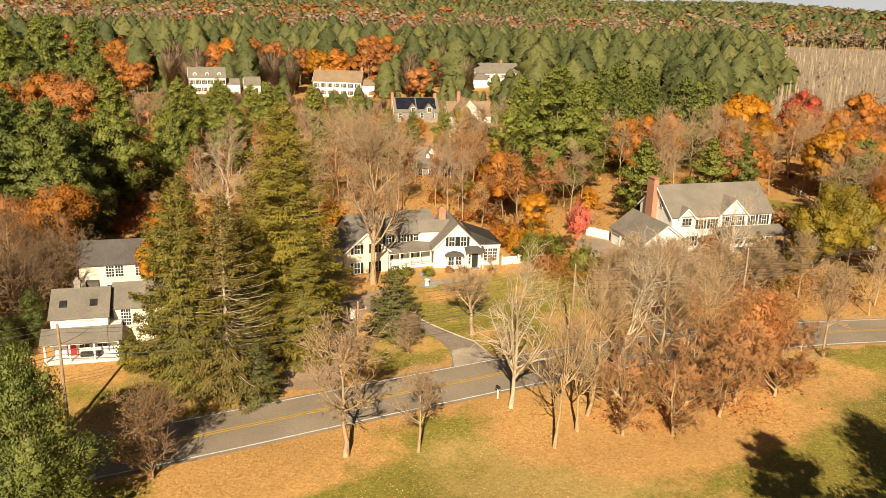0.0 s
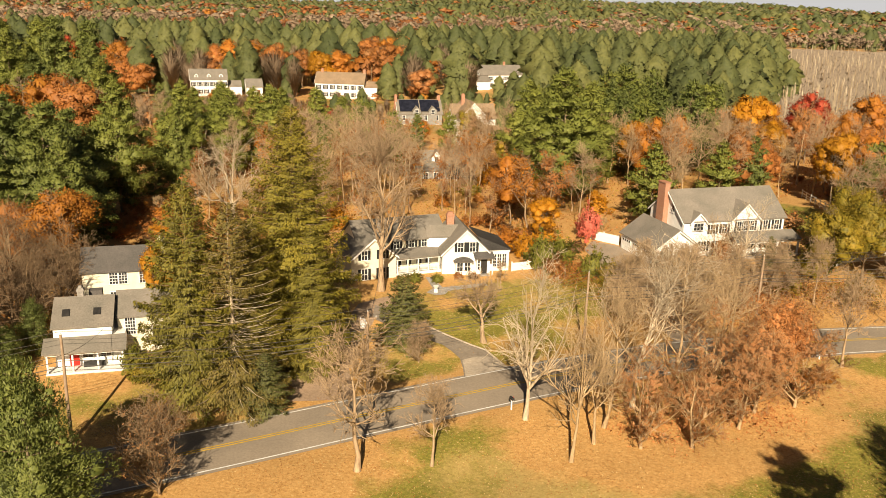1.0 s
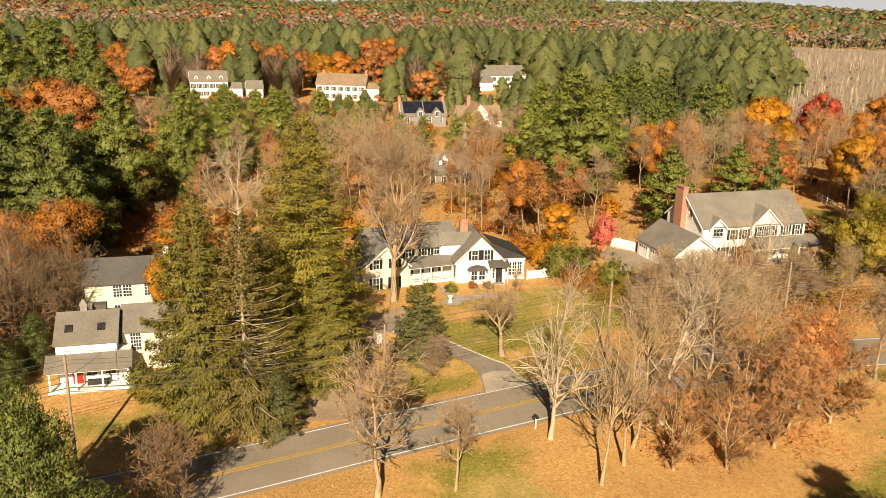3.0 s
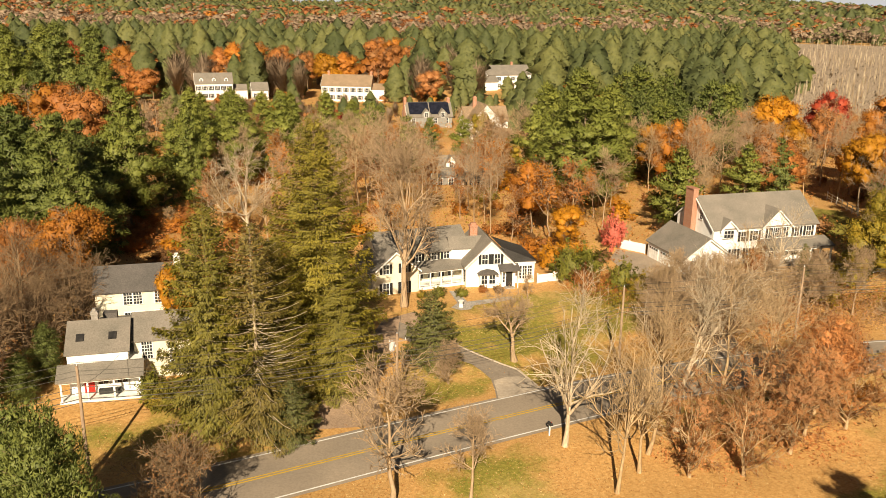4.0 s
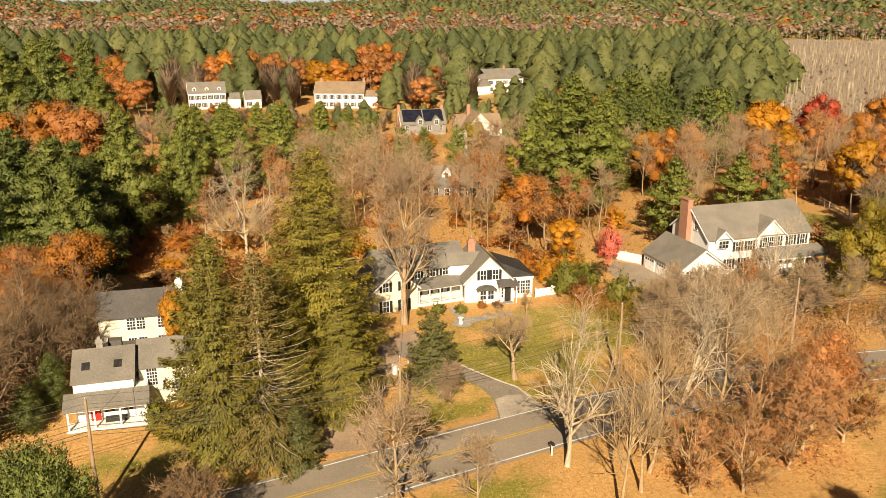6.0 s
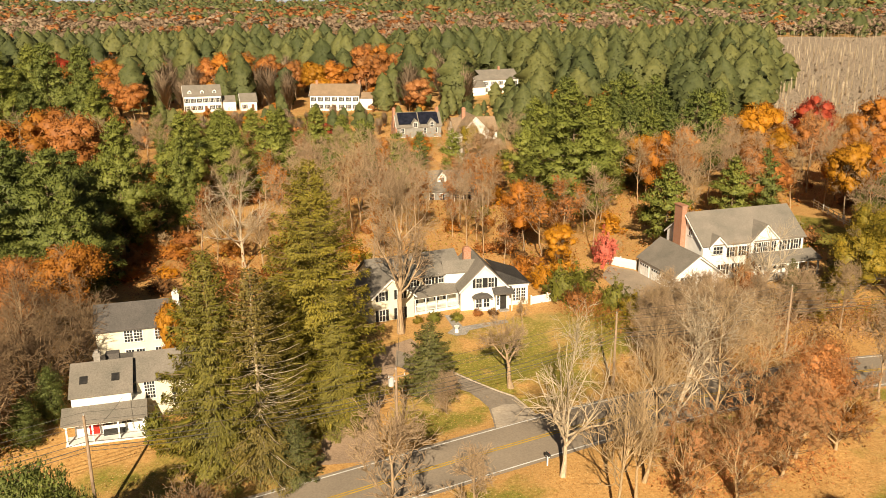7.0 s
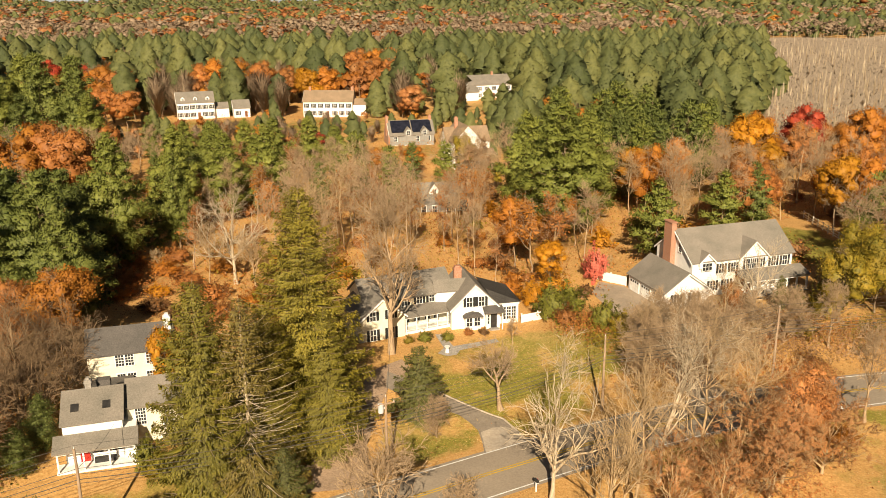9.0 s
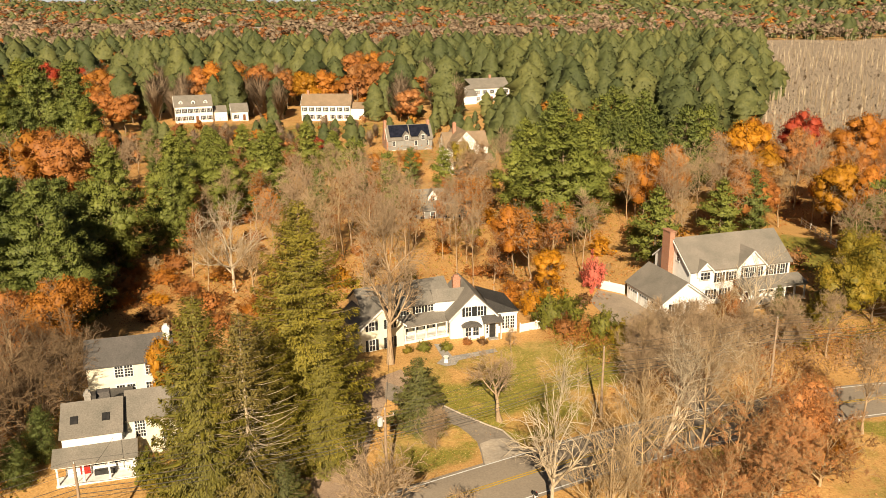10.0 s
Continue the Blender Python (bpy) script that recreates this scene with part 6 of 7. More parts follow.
def woods_kind(x, y, r):
    """Kind and height of a woodland tree at that place."""
    u = r.uniform()

    def choose(*opts):
        acc = 0
        for k, w, lo, hi in opts:
            acc += w
            if u < acc:
                return k, r.uniform(lo, hi)
        return opts[-1][0], r.uniform(opts[-1][2], opts[-1][3])
    if y > 300:
        if x > 30:
            return choose(("pine", 0.9, 16, 22), ("orange", 0.05, 13, 16), ("thin", 0.05, 13, 16))
        return choose(("orange", 0.2, 13, 18), ("rust", 0.3, 13, 17), ("pine", 0.33, 15, 21), ("thin", 0.17, 12, 16))
    if x > 0.37 * y - 14 and y > 185:
        return choose(("thin", 0.35, 9, 13), ("orange", 0.25, 10, 14), ("rust", 0.25, 9, 13), ("copper_thin", 0.15, 9, 13))
    if x > 22 and y > 185:
        return choose(("pine", 0.88, 16, 22), ("thin", 0.07, 14, 17), ("orange", 0.05, 13, 16))
    if x > 25:
        return choose(("thin", 0.4, 12, 17), ("orange", 0.16, 11, 16), ("rust", 0.2, 10, 15), ("pine", 0.1, 12, 18), ("copper_thin", 0.08, 12, 15), ("yellow", 0.06, 10, 14))
    if x < -42 and y < 215:
        return choose(("pine", 0.3, 8, 12), ("rust_thin", 0.25, 7, 11), ("orange_thin", 0.15, 7, 11), ("thin", 0.3, 9, 13))
    if x < -75:
        return choose(("pine", 0.2, 8, 13), ("rust", 0.3, 8, 13), ("orange", 0.2, 8, 13), ("thin", 0.3, 9, 13))
    if y < 170:
        if x < 0:
            return choose(("thin", 0.52, 11, 16), ("rust_thin", 0.28, 8, 13), ("orange_thin", 0.2, 8, 13))
        return choose(("orange_thin", 0.3, 7, 13), ("rust_thin", 0.32, 7, 12), ("thin", 0.33, 11, 15), ("yellow", 0.05, 6, 9))
    if y < 215:
        return choose(("thin", 0.45, 10, 14), ("pine", 0.25, 10, 15), ("rust_thin", 0.15, 8, 12), ("tan_thin", 0.15, 8, 12))
    return choose(("thin", 0.36, 6, 10), ("tan_thin", 0.2, 5, 9), ("rust_thin", 0.14, 5, 9), ("orange", 0.08, 5, 8), ("pine", 0.18, 6, 11), ("yellow", 0.04, 4, 7))


_r = np.random.default_rng(31)
_n = 0
for _try in range(6000):
    y = 112 + 128 * _r.uniform() ** 0.85
    x = _r.uniform(-1, 1) * (0.60 * y + 6) - 2
    if road_side(np.array([x]), np.array([y]))[0] < 22 or (y < 124 and -46 < x < 64):
        continue
    if any((x - a) ** 2 + (y - b) ** 2 < c * c for a, b, c in CLEAR):
        continue
    if any((x - a) ** 2 + (y - b) ** 2 < c * c for a, b, c in FARCLEAR):
        continue
    if marsh(x, y) > 0.4:
        continue
    gap = 3.9 if y < 170 else 4.8
    if any((x - a) ** 2 + (y - b) ** 2 < (gap * 0.6 + 0.4 * c) ** 2 for a, b, c in PLANTED):
        continue
    k, h = woods_kind(x, y, _r)
    if k in ("pine", "thin"):
        k = f"{k}_{_r.integers(0, 4 if k == 'pine' else 3)}"
    grow(k, x, y, h, _r.uniform(0.8, 1.1), group="woodland trees")
    _n += 1
    if _n >= 290:
        break
# undergrowth
_r = np.random.default_rng(32)
_n = 0
for _try in range(3000):
    y = _r.uniform(118, 200)
    x = _r.uniform(-0.55, 0.55) * y
    if any((x - a) ** 2 + (y - b) ** 2 < (c * 0.95) ** 2 for a, b, c in CLEAR) or (y < 124 and -46 < x < 64):
        continue
    k = ("orange", "rust", "bare", "rust", "yellow", "brown", "bare", "olive")[_r.integers(0, 8)]
    grow("shrub_" + k, x, y, _r.uniform(1.2, 3.4), _r.uniform(0.9, 1.4), group="woodland undergrowth")
    _n += 1
    if _n >= 110:
        break

# low growth and saplings that cover the floor of the woods
_r = np.random.default_rng(34)
for _words, _mat, _num, _hi in (("orange and rust undergrowth of the woods", "rust", 40000, 2.4), ("tan dry undergrowth of the woods", "tan", 22000, 2.2), ("orange saplings and low leaves of the woods", "orange", 22000, 3.0), ("low green undergrowth of the woods", "olive", 14000, 2.2)):
    _cx = _r.uniform(118, 330, _num // 9)
    _X = np.repeat(_r.uniform(-0.6, 0.6, _num // 9) * _cx, 9) + _r.normal(size=_num // 9 * 9) * 1.1
    _Y = np.repeat(_cx, 9) + _r.normal(size=_num // 9 * 9) * 1.1
    _ok = np.ones(len(_X), bool)
    for a, b, c in CLEAR:
        _ok &= (_X - a) ** 2 + (_Y - b) ** 2 > (c * 0.9) ** 2
    _ok &= ~((_Y < 124) & (_X > -46) & (_X < 64))
    _X, _Y = _X[_ok], _Y[_ok]
    _C = np.column_stack([_X, _Y, ground_arr(_X, _Y) + _r.uniform(0.1, 1, len(_X)) ** 1.6 * _hi])
    _V, _F = cards(_r, _C, _r.normal(size=(len(_X), 3)), 0.34, 0.24, face=np.tile([0, -0.35, 0.9], (len(_X), 1)))
    tagged(new("undergrowth", soft_mesh("undergrowth", _V, unit(_r.normal(size=(len(_X), 3)) * 0.3 + np.array([0, -0.35, 0.9])), 0.65, [M[_mat]])), _words, "undergrowth", kind="stuff")

# ---- far woods ----


def lathe(prof, sides, wob, r):
    """Closed core of a crown: rings (radius, z) with uneven lobes."""
    a = np.arange(sides) * 2 * np.pi / sides
    rings = [np.column_stack([np.cos(a) * q * (1 + wob * r.normal(size=sides)), np.sin(a) * q * (1 + wob * r.normal(size=sides)), np.full(sides, z)]) for q, z in prof]
    V = np.array(rings)
    nxt = np.roll(V, -1, axis=1)
    Q = np.stack([V[:-1], nxt[:-1], nxt[1:], V[1:]], axis=2)
    return Q.reshape(-1, 3)


def far_tree(kind, seed, n, size, bi):
    """Coarse tree 1 m high as loose quads: foliage cards, trunk, clumps with normals."""
    r = np.random.default_rng(seed)
    if kind == "pine":
        sides = (9, 8, 7, 6, 5)[bi]
        tall = np.linspace(0.05, 1.0, (14, 11, 8, 7, 6)[bi]) + r.normal(size=(14, 11, 8, 7, 6)[bi]) * 0.006
        wide = 0.28 * np.sin(np.clip(tall * 2.2 + 0.55, 0, np.pi / 2)) * np.clip(1 - tall ** r.uniform(1.6, 3.4), 0, 1) ** r.uniform(0.55, 0.85) * r.uniform(0.82, 1.14, len(tall)) * np.where(np.arange(len(tall)) % 2, 0.77, 0.87) + 0.01
        lobe = 1 + 0.17 * np.sin(np.arange(sides) * 2 * np.pi * r.integers(2, 4) / sides + r.uniform(0, 6.28)) + 0.2 * r.normal(size=(len(tall), sides))
        a = np.arange(sides) * 2 * np.pi / sides
        R = np.column_stack([np.cos(a), np.sin(a)])
        G = np.concatenate([(R[None] * (wide[:, None] * lobe)[..., None]), np.repeat(tall[:, None, None], sides, 1) - 0.05 * lobe[..., None] + 0.05], 2)
        G[:, :, :2] += (r.normal(size=2) * 0.05 * tall[:, None] ** 2)[:, None]
        NG = unit(np.concatenate([np.repeat(R[None], len(tall), 0), np.full((len(tall), sides, 1), 0.35) + 0.6 * tall[:, None, None] ** 2], 2) + r.normal(size=G.shape) * 0.22)
        H, NH = np.roll(G, -1, 1), np.roll(NG, -1, 1)
        pad = np.stack([G[:-1], H[:-1], H[1:], G[1:]], 2).reshape(-1, 3), np.stack([NG[:-1], NH[:-1], NH[1:], NG[1:]], 2).reshape(-1, 3)
        w = np.repeat((wide[:-1] + wide[1:]) * np.diff(tall), sides)
        cell = r.choice(len(w), n, p=w / w.sum())
        u, v = r.uniform(0, 1, (2, n, 1))
        Q, NQ = pad[0].reshape(-1, 4, 3)[cell], pad[1].reshape(-1, 4, 3)[cell]
        P = (Q[:, 0] * (1 - u) + Q[:, 1] * u) * (1 - v) + (Q[:, 3] * (1 - u) + Q[:, 2] * u) * v
        N = unit(NQ.mean(1) + r.normal(size=(n, 3)) * 0.3)
        V = cards(r, P, unit(np.cross(N, r.normal(size=(n, 3)))) + N * 0.35 + np.array([0, 0, 0.2]), size * 1.5, size * 0.6, face=N)[0]
        core = lathe([(0.014, 0.0), (0.012, 0.12), (0.01, 0.3)], 4, 0.1, r) if bi < 2 else None
        return V, core, pad, N
    D = unit(r.normal(size=(n, 3)))
    if kind == "dead" or (kind == "thin" and bi < 2):
        if kind == "dead":
            n = max(6, n // 12)
            D = D[:n]
        C = np.array([0, 0, 0.62]) + D * np.array([0.24, 0.24, 0.36]) * r.uniform(0.5, 1.05, (n, 1))
        if kind == "dead":
            C[:, :2] *= 0.3
        S = np.column_stack([r.normal(size=(n, 2)) * 0.025, np.clip(C[:, 2] - r.uniform(0.15, 0.5, n), 0, 1)])
        w = unit(np.cross(C - S, r.normal(size=(n, 3)))) * (0.0045 + 0.002 * bi)
        V = np.stack([S - w, S + w, C + w * 0.5, C - w * 0.5], 1).reshape(-1, 3)
        tr = unit(r.normal(size=(3, 3)) * np.array([1, 1, 0])) * 0.01
        T = np.stack([np.zeros((3, 3)) - tr, tr, tr * 0.4 + np.array([0, 0, 0.85]), -tr * 0.4 + np.array([0, 0, 0.85])], 1).reshape(-1, 3)
        return np.concatenate([T, V]), None, None, None
    m = (26, 20, 14, 10, 7)[bi]
    D = r.normal(size=(m, 3))
    D[:, 2] += 0.3
    C = np.array([0, 0, 0.6]) + unit(D) * np.array([0.27, 0.27, 0.3]) * r.uniform(0.45, 0.9, (m, 1))
    A = r.uniform(0.06, 0.13, (m, 1)) * np.array([1, 1, 0.85]) * (1.0, 1.05, 1.15, 1.3, 1.4)[bi]
    low = np.array([0, 0, 0.48])
    (V, F), N = clouds(r, C, A, int(n * 0.7), size, size * 0.75, low, own=0.35)
    core = lathe([(0.012, 0.0), (0.012, 0.34), (0.006, 0.7)], 4, 0.1, r) if bi < 2 else None
    return V, core, lumps(r, C, A * 0.72, 5 if bi < 1 else 4, 3, 0.3, low, 0.35), N


def far_kind(x, y, r):
    """Kind of tree in the far woods by distance and side."""
    n1 = noise.noise(Vector((x * 0.006, y * 0.004, 3.1)))
    n2 = noise.noise(Vector((x * 0.012, y * 0.008, 7.7)))
    right = min(max((x / math.hypot(x, y) + 0.03) / 0.09, 0), 1)
    # shares of pine, rust and orange on each side; the rest is bare
    if y < 330:
        lo, hi = ((0.12, 0.36, 0.22) if x < -75 else (0.3, 0.12, 0.1)), (0.93, 0.02, 0.03)
    elif y < 450:
        lo, hi = (0.45 + 0.5 * n1, 0.16, 0.16), (0.94, 0.01, 0.02)
    elif y < 690:
        lo, hi = (0.84 + 0.5 * n1 if y < 600 else 0.12 + 0.5 * n1, 0.07, 0.04), (0.88 + 0.4 * n1, 0.02, 0.02)
    elif y < 1250:
        lo, hi = (0.08 + 0.3 * n1, 0.14 + 0.5 * n2, 0.02), (0.42 + 0.9 * n1, 0.06 + 0.2 * n2, 0.02)
    elif y < 1950:
        lo, hi = (0.22 + 0.6 * n1, 0.44 + 0.9 * n2, 0.03), (0.4 + 0.9 * n1, 0.2 + 0.8 * n2, 0.0)
    else:
        lo, hi = (0.66 + 0.6 * n1, 0.2, 0.0), (0.78 + 0.6 * n1, 0.12, 0.0)
    p, a, o = (u * (1 - right) + v * right for u, v in zip(lo, hi))
    u = r.uniform()
    return "pine" if u < p else "rust" if u < p + a else "orange" if u < p + a + o else "thin"


FAR_KINDS = ("pine", "orange", "rust", "thin", "dead")
# distance bands: from, to, spacing, height factor, cards a tree, card size
BANDS = ((240, 420, 10.0, 1.0, 820, 0.03), (420, 640, 11.6, 1.0, 330, 0.04), (640, 1050, 14.5, 1.0, 90, 0.058), (1050, 1900, 23.0, 1.1, 24, 0.09), (1900, 3900, 46.0, 1.4, 8, 0.14))
FAR_V = {k: [] for k in (*FAR_KINDS, "wood")}
FAR_T = {k: [] for k in FAR_KINDS}
FAR_N = {k: [] for k in FAR_KINDS}
FAR_P = {k: [] for k in FAR_KINDS}
_r = np.random.default_rng(33)
for bi, (band0, band1, step, hs, num, size) in enumerate(BANDS):
    templ = {k: [far_tree(k, 300 + 40 * bi + 6 * j + i, num, size, bi) for i in range(5)] for j, k in enumerate(FAR_KINDS)}
    y = band0
    while y < band1:
        half = 0.55 * y + 22
        for x in np.arange(-half, half, step):
            px, py = x + _r.uniform(-0.5, 0.5) * step, y + _r.uniform(-0.5, 0.5) * step
            if any((px - a) ** 2 + (py - b) ** 2 < c * c for a, b, c in FARCLEAR):
                continue
            if marsh(px, py) > 0.4:
                k, hh, w = ("dead", _r.uniform(5, 11), _r.uniform(0.5, 1.0)) if _r.uniform() < 0.92 else ("thin", _r.uniform(1.6, 3.0), 1.6)
            else:
                k = far_kind(px, py, _r)
                hh = _r.uniform(11, 22.5) * ((1.1 if k == "pine" else 0.84) if py < 600 else 0.92) * hs
                w = _r.uniform(0.95, 1.3) * (1.0 if step < 11 else (step / 10.0) ** 0.6)
                if any((px - a) ** 2 + (py - b) ** 2 < c * c for a, b, c in LOW):
                    hh *= 0.5 if px > 0 else 0.85
                if py < 322 and px < 16:
                    hh *= 0.42 if px > -112 else 0.6
            a = _r.uniform(0, 6.283)
            c, s = math.cos(a) * hh * w, math.sin(a) * hh * w
            gz = ground_z(px, py)
            tint = _r.uniform(0, 1)
            V, core, pad, own = templ[k][_r.integers(0, 5)]
            turn = np.array([[c, s, 0], [-s, c, 0], [0, 0, hh]])
            here = np.array([px, py, gz])
            FAR_V[k].append(V @ turn + here)
            C = V.reshape(-1, 4, 3).mean(1)
            FAR_N[k].append((unit(C - np.array([0, 0, 0.55])) if own is None else own) @ turn)
            FAR_T[k].append(np.full(len(V), tint, dtype=np.float32))
            if core is not None:
                FAR_V["wood"].append(core @ turn + here)
            if pad is not None:
                FAR_P[k].append((pad[0] @ turn + here, pad[1] @ turn, np.full(len(pad[0]), tint, dtype=np.float32)))
        y += step * 0.85
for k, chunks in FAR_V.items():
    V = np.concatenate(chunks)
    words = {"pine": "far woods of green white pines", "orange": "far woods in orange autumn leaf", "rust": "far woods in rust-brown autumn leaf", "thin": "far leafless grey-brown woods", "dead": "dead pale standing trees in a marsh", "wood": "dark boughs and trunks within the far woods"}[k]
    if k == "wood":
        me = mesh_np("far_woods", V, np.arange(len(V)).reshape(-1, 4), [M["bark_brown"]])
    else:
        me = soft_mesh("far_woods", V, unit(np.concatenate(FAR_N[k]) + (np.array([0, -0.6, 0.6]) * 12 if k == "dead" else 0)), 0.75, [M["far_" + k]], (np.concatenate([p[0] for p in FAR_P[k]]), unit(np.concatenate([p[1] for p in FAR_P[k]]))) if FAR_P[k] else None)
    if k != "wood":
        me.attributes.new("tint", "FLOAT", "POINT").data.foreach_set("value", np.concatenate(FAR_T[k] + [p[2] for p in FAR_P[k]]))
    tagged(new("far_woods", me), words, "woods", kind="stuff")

# pale reeds and brush that fill the marsh
_r = np.random.default_rng(37)
_Y = 228 + 680 * _r.uniform(0, 1, 60000) ** 1.3
_X = 0.37 * _Y - 8 + _r.uniform(0, 1, len(_Y)) * (0.2 * _Y + 25)
_ok = np.array([marsh(x, y) for x, y in zip(_X, _Y)]) > 0.45
_X, _Y = _X[_ok], _Y[_ok]
_C = np.column_stack([_X, _Y, ground_arr(_X, _Y) + _r.uniform(-0.2, 1.0, len(_X))])
_V, _F = cards(_r, _C, np.column_stack([_r.normal(size=(len(_X), 2)) * 0.35, np.ones(len(_X))]), 1.1, 0.4, face=np.tile([0, -0.7, 0.5], (len(_X), 1)))
_me = soft_mesh("marsh_brush", _V, unit(np.tile([0, -0.4, 1.0], (len(_X), 1))), 0.6, [M["far_brush"]])
_me.attributes.new("tint", "FLOAT", "POINT").data.foreach_set("value", np.repeat(_r.uniform(0.25, 0.65, len(_X)), 4).astype(np.float32))
tagged(new("marsh_brush", _me), "pale tan brush and reeds filling the marsh", "brush", kind="stuff")

# brush along the gardens and the roadside
_r = np.random.default_rng(36)
for _words, _mat, _spots, _num, _hi in (
        ("tangled tan brush beside the gardens", "tan", ((24, 100, 9, 5), (40, 106, 10, 5), (52, 108, 8, 5), (-52, 88, 6, 14), (-25, 96, 7, 7)), 9000, 2.2),
        ("rust-brown brush and leaves beside the gardens", "rust", ((30, 103, 12, 5), (46, 112, 8, 4), (-50, 82, 5, 14), (-47, 130, 9, 12), (-30, 116, 9, 9), (-28, 92, 6, 7), (16, 112, 4, 4)), 13000, 1.8),
        ("green and yellow brush beside the gardens", "olive", ((36, 113, 10, 3), (55, 112, 8, 6), (17, 108, 4, 5), (-45, 84, 3, 10), (-22, 92, 5, 5)), 6000, 2.0),
        ("orange leaves on low brush near the road", "copper", ((20, 74, 6, 4), (28, 78, 6, 4), (34, 84, 5, 3)), 4000, 0.12)):
    _k = len(_spots)
    _q = np.array(_spots, float)[_r.integers(0, _k, _num // 12)]
    _base = _q[:, :2] + _r.normal(size=(len(_q), 2)) * _q[:, 2:] * 0.5
    _XY = np.repeat(_base, 12, 0) + _r.normal(size=(len(_q) * 12, 2)) * 0.55
    _ds = road_side(_XY[:, 0], _XY[:, 1])
    _XY = _XY[(np.abs(_ds) > 4.6)]
    _C = np.column_stack([_XY, ground_arr(_XY[:, 0], _XY[:, 1]) + _r.uniform(0.05, 1, len(_XY)) ** 1.5 * _hi])
    _V, _F = cards(_r, _C, _r.normal(size=(len(_XY), 3)), 0.26, 0.18, face=np.tile([0, -0.35, 0.9], (len(_XY), 1)))
    tagged(new("undergrowth", soft_mesh("undergrowth", _V, unit(_r.normal(size=(len(_XY), 3)) * 0.3 + np.array([0, -0.35, 0.9])), 0.65, [M[_mat]])), _words, "undergrowth", kind="stuff")

# ---- fallen leaves ----
_r = np.random.default_rng(38)
for _words, _mat, _num in (("pale fallen leaves scattered on the grass", "fallen_pale", 70000), ("rust fallen leaves scattered on the grass", "fallen_rust", 70000)):
    _Y = 50 + 72 * _r.uniform(0, 1, _num) ** 0.8
    _X = _r.uniform(-0.62, 0.62, _num) * _Y
    _den = 0.5 + 0.5 * np.sin(_X * 0.31 + 2 * np.sin(_Y * 0.23)) * np.sin(_Y * 0.37 + 1.5 * np.sin(_X * 0.19))
    _ok = (np.abs(road_side(_X, _Y)) > 4.1) & (_r.uniform(0, 1, _num) < 0.25 + 0.75 * _den)
    for a, b, c in ((-36, 88, 9), (-1, 114, 7), (38, 125, 9)):
        _ok &= (_X - a) ** 2 + (_Y - b) ** 2 > c * c
    _X, _Y = _X[_ok], _Y[_ok]
    _C = np.column_stack([_X, _Y, ground_arr(_X, _Y) + 0.05])
    _Dr = np.column_stack([_r.normal(size=(len(_X), 2)), _r.normal(size=len(_X)) * 0.12])
    _V, _F = cards(_r, _C, _Dr, 0.13, 0.10, face=np.tile([0, 0, 1.0], (len(_X), 1)))
    tagged(new("fallen_leaves", mesh_np("fallen_leaves", _V, _F, [M[_mat]])), _words, "leaves", kind="stuff")

# ---- poles and wires ----
POLES = [(-62.5, 50.6, 9.6), (-32.9, 67.6, 9.9), (-8.6, 79.5, 8.3), (14.6, 92.0, 9.0), (36.6, 99.8, 9.2), (66, 106.5, 9.4)]


def utility_pole(x, y, h, transformer=False, rz=25):
    e = thing("utility_pole", x, y, ground_z(x, y) - 0.1, rz)
    k = np.linspace(0, h, 6)
    P = np.column_stack([0.02 * np.sin(k), np.zeros(6), k])[None]
    V, F = tubes(P, np.linspace(0.17, 0.11, 6)[None], 10)
    bm = bmesh.new()
    me = mesh_np("pole", V, F, [M["pole"]], smooth=True)
    child("pole", me, e)
    part("pole_cap", box(-0.09, 0.09, -0.09, 0.09, h, h + 0.03), M["pole"], e)
    bm.free()
    if transformer:
        part("crossarm", box(-0.9, 0.9, -0.17, -0.07, h - 0.75, h - 0.62, 0.01), M["pole"], e)
    for sx in ((-0.8, 0.0, 0.8) if transformer else (0.0,)):
        bm = bmesh.new()
        bmesh.ops.create_cone(bm, cap_ends=True, segments=8, radius1=0.05, radius2=0.03, depth=0.2)
        part("insulator", bm, M["metal"], e, "", pose(sx, -0.12 if sx else 0, h - 0.52 if sx else h + 0.1))
    if transformer:
        bm = bmesh.new()
        bmesh.ops.create_cone(bm, cap_ends=True, segments=16, radius1=0.27, radius2=0.27, depth=0.8)
        bmesh.ops.create_cone(bm, cap_ends=True, segments=16, radius1=0.3, radius2=0.18, depth=0.12, matrix=pose(0, 0, 0.45))
        part("transformer", bm, M["metal"], e, "grey metal transformer can", pose(-0.5, 0, h - 1.15))
        part("bracket", box(-0.25, 0, -0.05, 0.05, h - 1.25, h - 1.05), M["metal"], e)
    return tagged(e, "weathered wooden utility pole beside the road", "utility pole", "poles along the road")


for i, (x, y, hh) in enumerate(POLES):
    utility_pole(x, y, hh, i == 2)


def wire(a, b, sag, r=0.014):
    s = np.linspace(0, 1, 15)
    P = np.array(a)[None] * (1 - s)[:, None] + np.array(b)[None] * s[:, None]
    P[:, 2] -= sag * 4 * s * (1 - s)
    V, F = tubes(P[None], np.full((1, 15), r), 4)
    return tagged(new("overhead_wire", mesh_np("overhead_wire", V, F, [M["wire"]])), "thin dark overhead wire between the poles", "wire", "overhead wires")


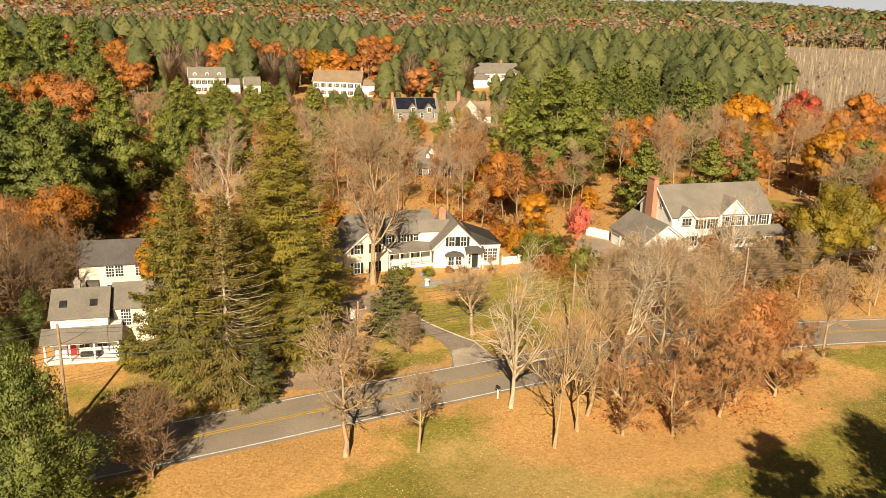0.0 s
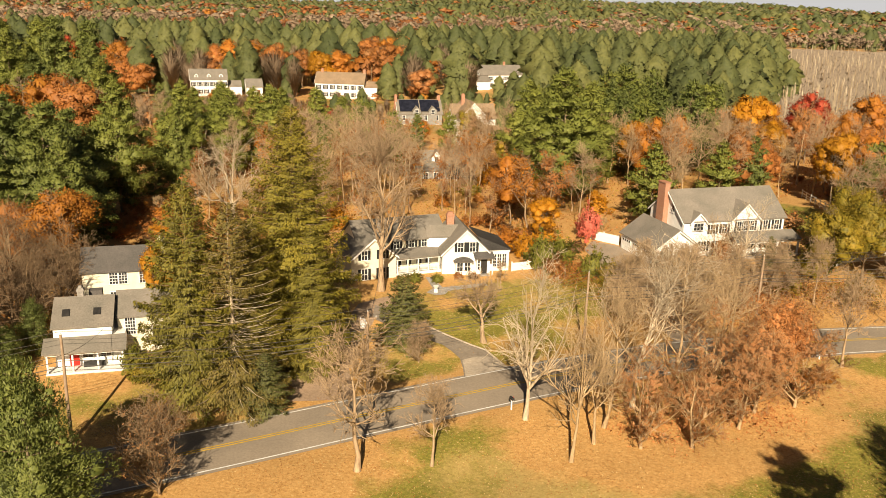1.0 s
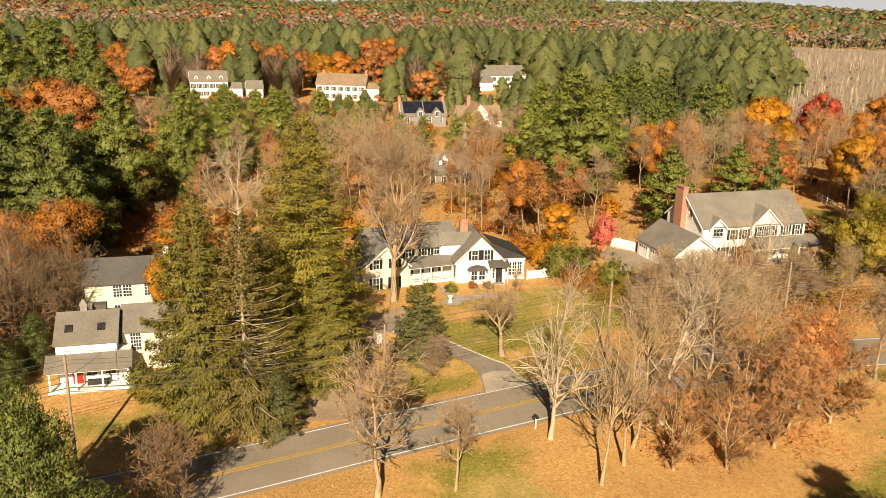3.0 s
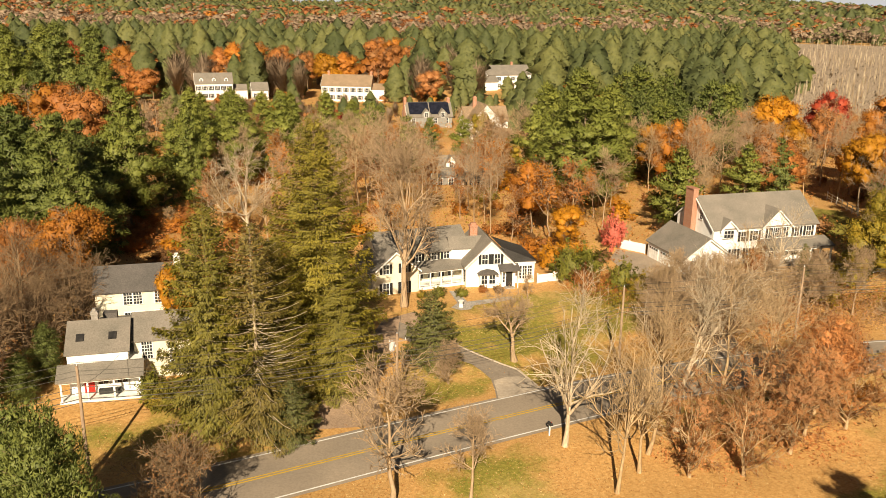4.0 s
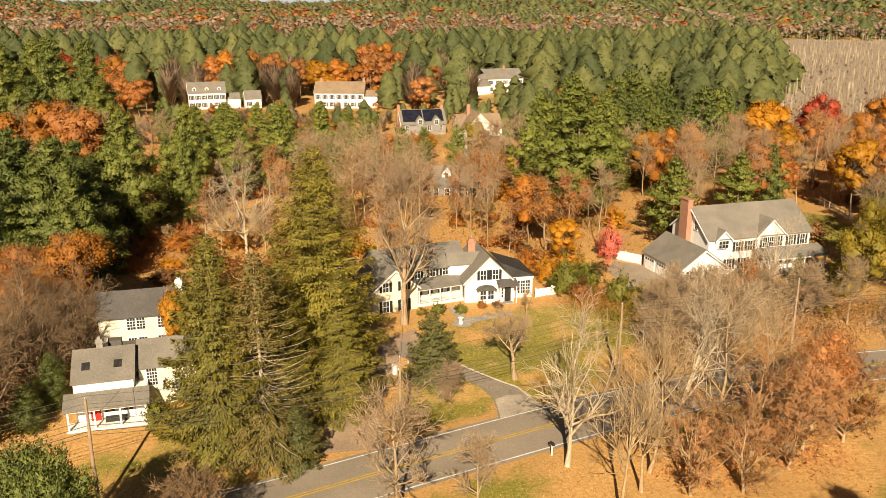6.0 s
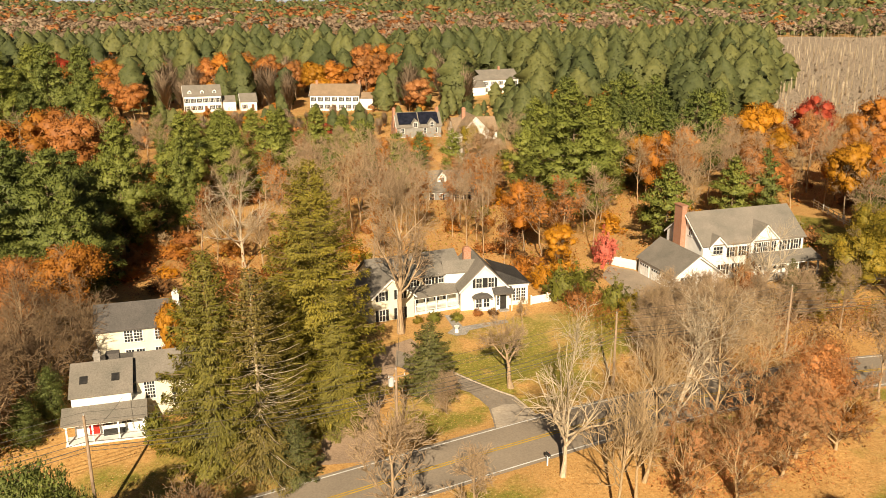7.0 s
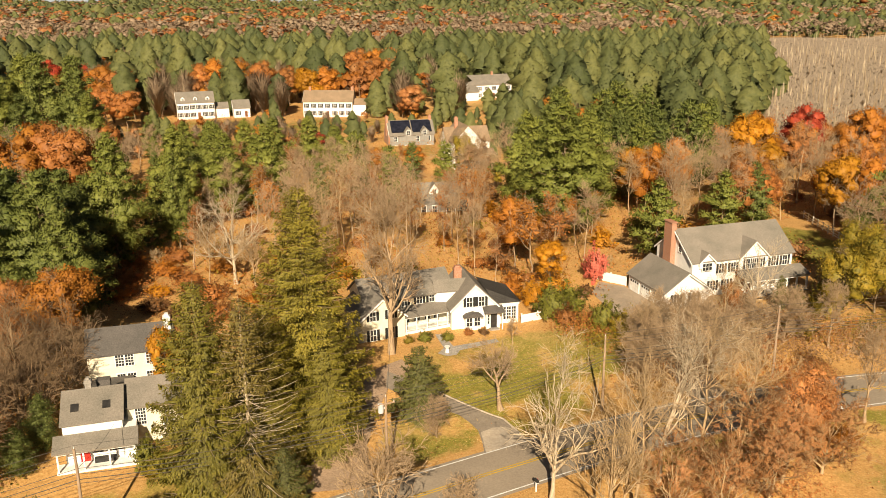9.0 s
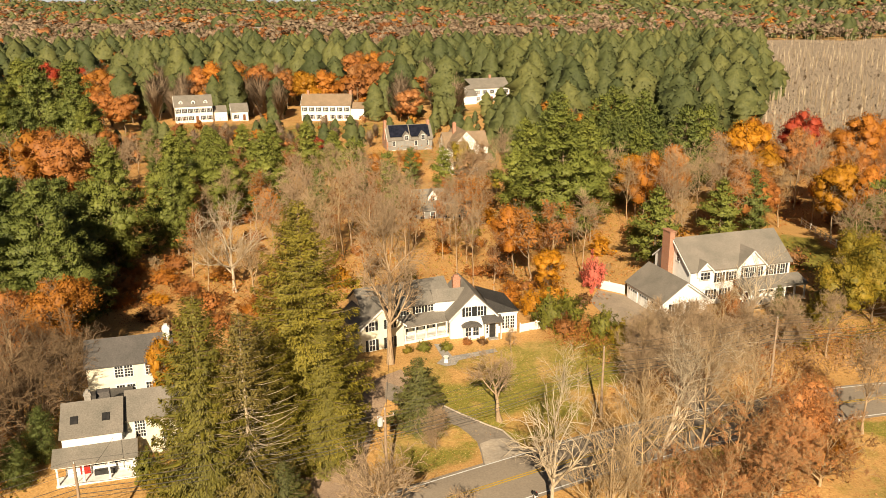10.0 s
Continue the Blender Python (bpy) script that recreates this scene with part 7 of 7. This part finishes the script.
for (x0, y0, h0), (x1, y1, h1) in zip(POLES[:-1], POLES[1:]):
    z0, z1 = ground_z(x0, y0), ground_z(x1, y1)
    for off, dz, r in ((0.0, 0.2, 0.017), (-0.2, -0.5, 0.017), (0.2, -0.9, 0.017), (0.1, -1.9, 0.024), (-0.05, -2.4, 0.03), (0.05, -2.9, 0.038), (0.0, -3.25, 0.026)):
        ox, oy = off * 0.9, off * 0.42
        wire((x0 + ox, y0 + oy, z0 + h0 + dz), (x1 + ox, y1 + oy, z1 + h1 + dz), 0.45 if dz > -1 else 0.6, r)
wire((-8.6, 79.5, 7.0), (-9.5, 109.6, 5.2), 0.7, 0.02)
wire((-32.9, 67.6, 8.0), (-34.5, 79.6, 5.6), 0.3, 0.02)


# ---- mailboxes, fences ----
def mailbox(x, y, rz, label):
    e = thing("mailbox", x, y, ground_z(x, y), rz)
    part("post", box(-0.06, 0.06, -0.06, 0.06, -0.1, 1.15, 0.01), M["trim"], e)
    part("arm", box(-0.06, 0.06, -0.3, 0.3, 0.98, 1.06), M["trim"], e)
    bm = bmesh.new()
    outline = [(-0.12, 0.0), (0.12, 0.0), (0.12, 0.16)] + [(0.12 * math.cos(radians(a)), 0.16 + 0.12 * math.sin(radians(a))) for a in range(20, 180, 20)] + [(-0.12, 0.16)]
    bm.free()
    part("box", prism(outline, "y", -0.32, 0.25), M["black"], e, "black metal letter box", pose(0, 0, 1.07))
    part("flag", box(0.125, 0.14, -0.1, 0.0, 1.15, 1.35), M["red_paint"], e)
    return tagged(e, label, "mailbox")


mailbox(5.4, 76.0, 28, "black mailbox on a white post at the roadside")
mailbox(40.6, 90.5, 18, "black mailbox on a white post at the roadside")


def fence(x0, y0, x1, y1, h, style, label):
    """Fence from one end to the other: posts, rails, boards."""
    L = math.hypot(x1 - x0, y1 - y0)
    rz = math.degrees(math.atan2(y1 - y0, x1 - x0))
    e = thing("fence", x0, y0, ground_z(x0, y0), rz)
    n = max(1, round(L / 2.4))
    pm = bpy.data.meshes.new("post")
    b = box(-0.07, 0.07, -0.07, 0.07, -0.2, h + 0.1, 0.01)
    add_box(b, -0.09, 0.09, -0.09, 0.09, h + 0.1, h + 0.16)
    b.to_mesh(pm)
    b.free()
    pm.materials.append(M["trim"])
    lift = [ground_z(x0 + (x1 - x0) * i / n, y0 + (y1 - y0) * i / n) - ground_z(x0, y0) for i in range(n + 1)]
    for i in range(n + 1):
        o = child("post", pm, e)
        o.location = (L * i / n, 0, lift[i])
    for i in range(n):
        a, c = L * i / n, L * (i + 1) / n
        for zz in ((0.25, h - 0.15) if style != "rail" else (0.35, 0.75, h - 0.1)):
            part("rail", prism([(a, lift[i] + zz), (c, lift[i + 1] + zz), (c, lift[i + 1] + zz + 0.11), (a, lift[i] + zz + 0.11)], "y", -0.03, 0.03), M["trim"], e)
    if style != "rail":
        bmesh_m = bpy.data.meshes.new("picket")
        w = 0.09 if style == "picket" else 0.16
        b = prism([(-w / 2, 0.05), (w / 2, 0.05), (w / 2, h - 0.06), (0, h), (-w / 2, h - 0.06)], "y", -0.055, -0.032)
        b.to_mesh(bmesh_m)
        b.free()
        bmesh_m.materials.append(M["trim"])
        step = 0.17
        for i in range(int(L / step)):
            xx = (i + 0.5) * step
            o = child("picket", bmesh_m, e)
            o.location = (xx, 0, float(np.interp(xx / L * n, range(n + 1), lift)))
    return tagged(e, label, "fence")


fence(7.8, 114.0, 12.4, 116.2, 1.2, "board", "white wooden picket fence beside the farmhouse")
fence(21.2, 132.2, 25.2, 128.9, 1.5, "board", "white board fence beside the garage")
fence(68.9, 168.5, 68.4, 148.0, 1.4, "rail", "white post and rail fence behind the lawn")
fence(53.2, 119.8, 66.5, 127.6, 1.2, "board", "white picket fence among the trees")

# pale stone urn at the fork of the path
urn = thing("garden_urn", -2.4, 104.6, ground_z(-2.4, 104.6), 0)
part("pedestal", box(-0.22, 0.22, -0.22, 0.22, -0.05, 0.45, 0.03), M["trim"], urn)
_b = bmesh.new()
bmesh.ops.create_cone(_b, cap_ends=True, segments=14, radius1=0.16, radius2=0.36, depth=0.4, matrix=pose(0, 0, 0.65))
part("bowl", _b, M["trim"], urn)
tagged(urn, "pale stone garden urn beside the footpath", "urn")
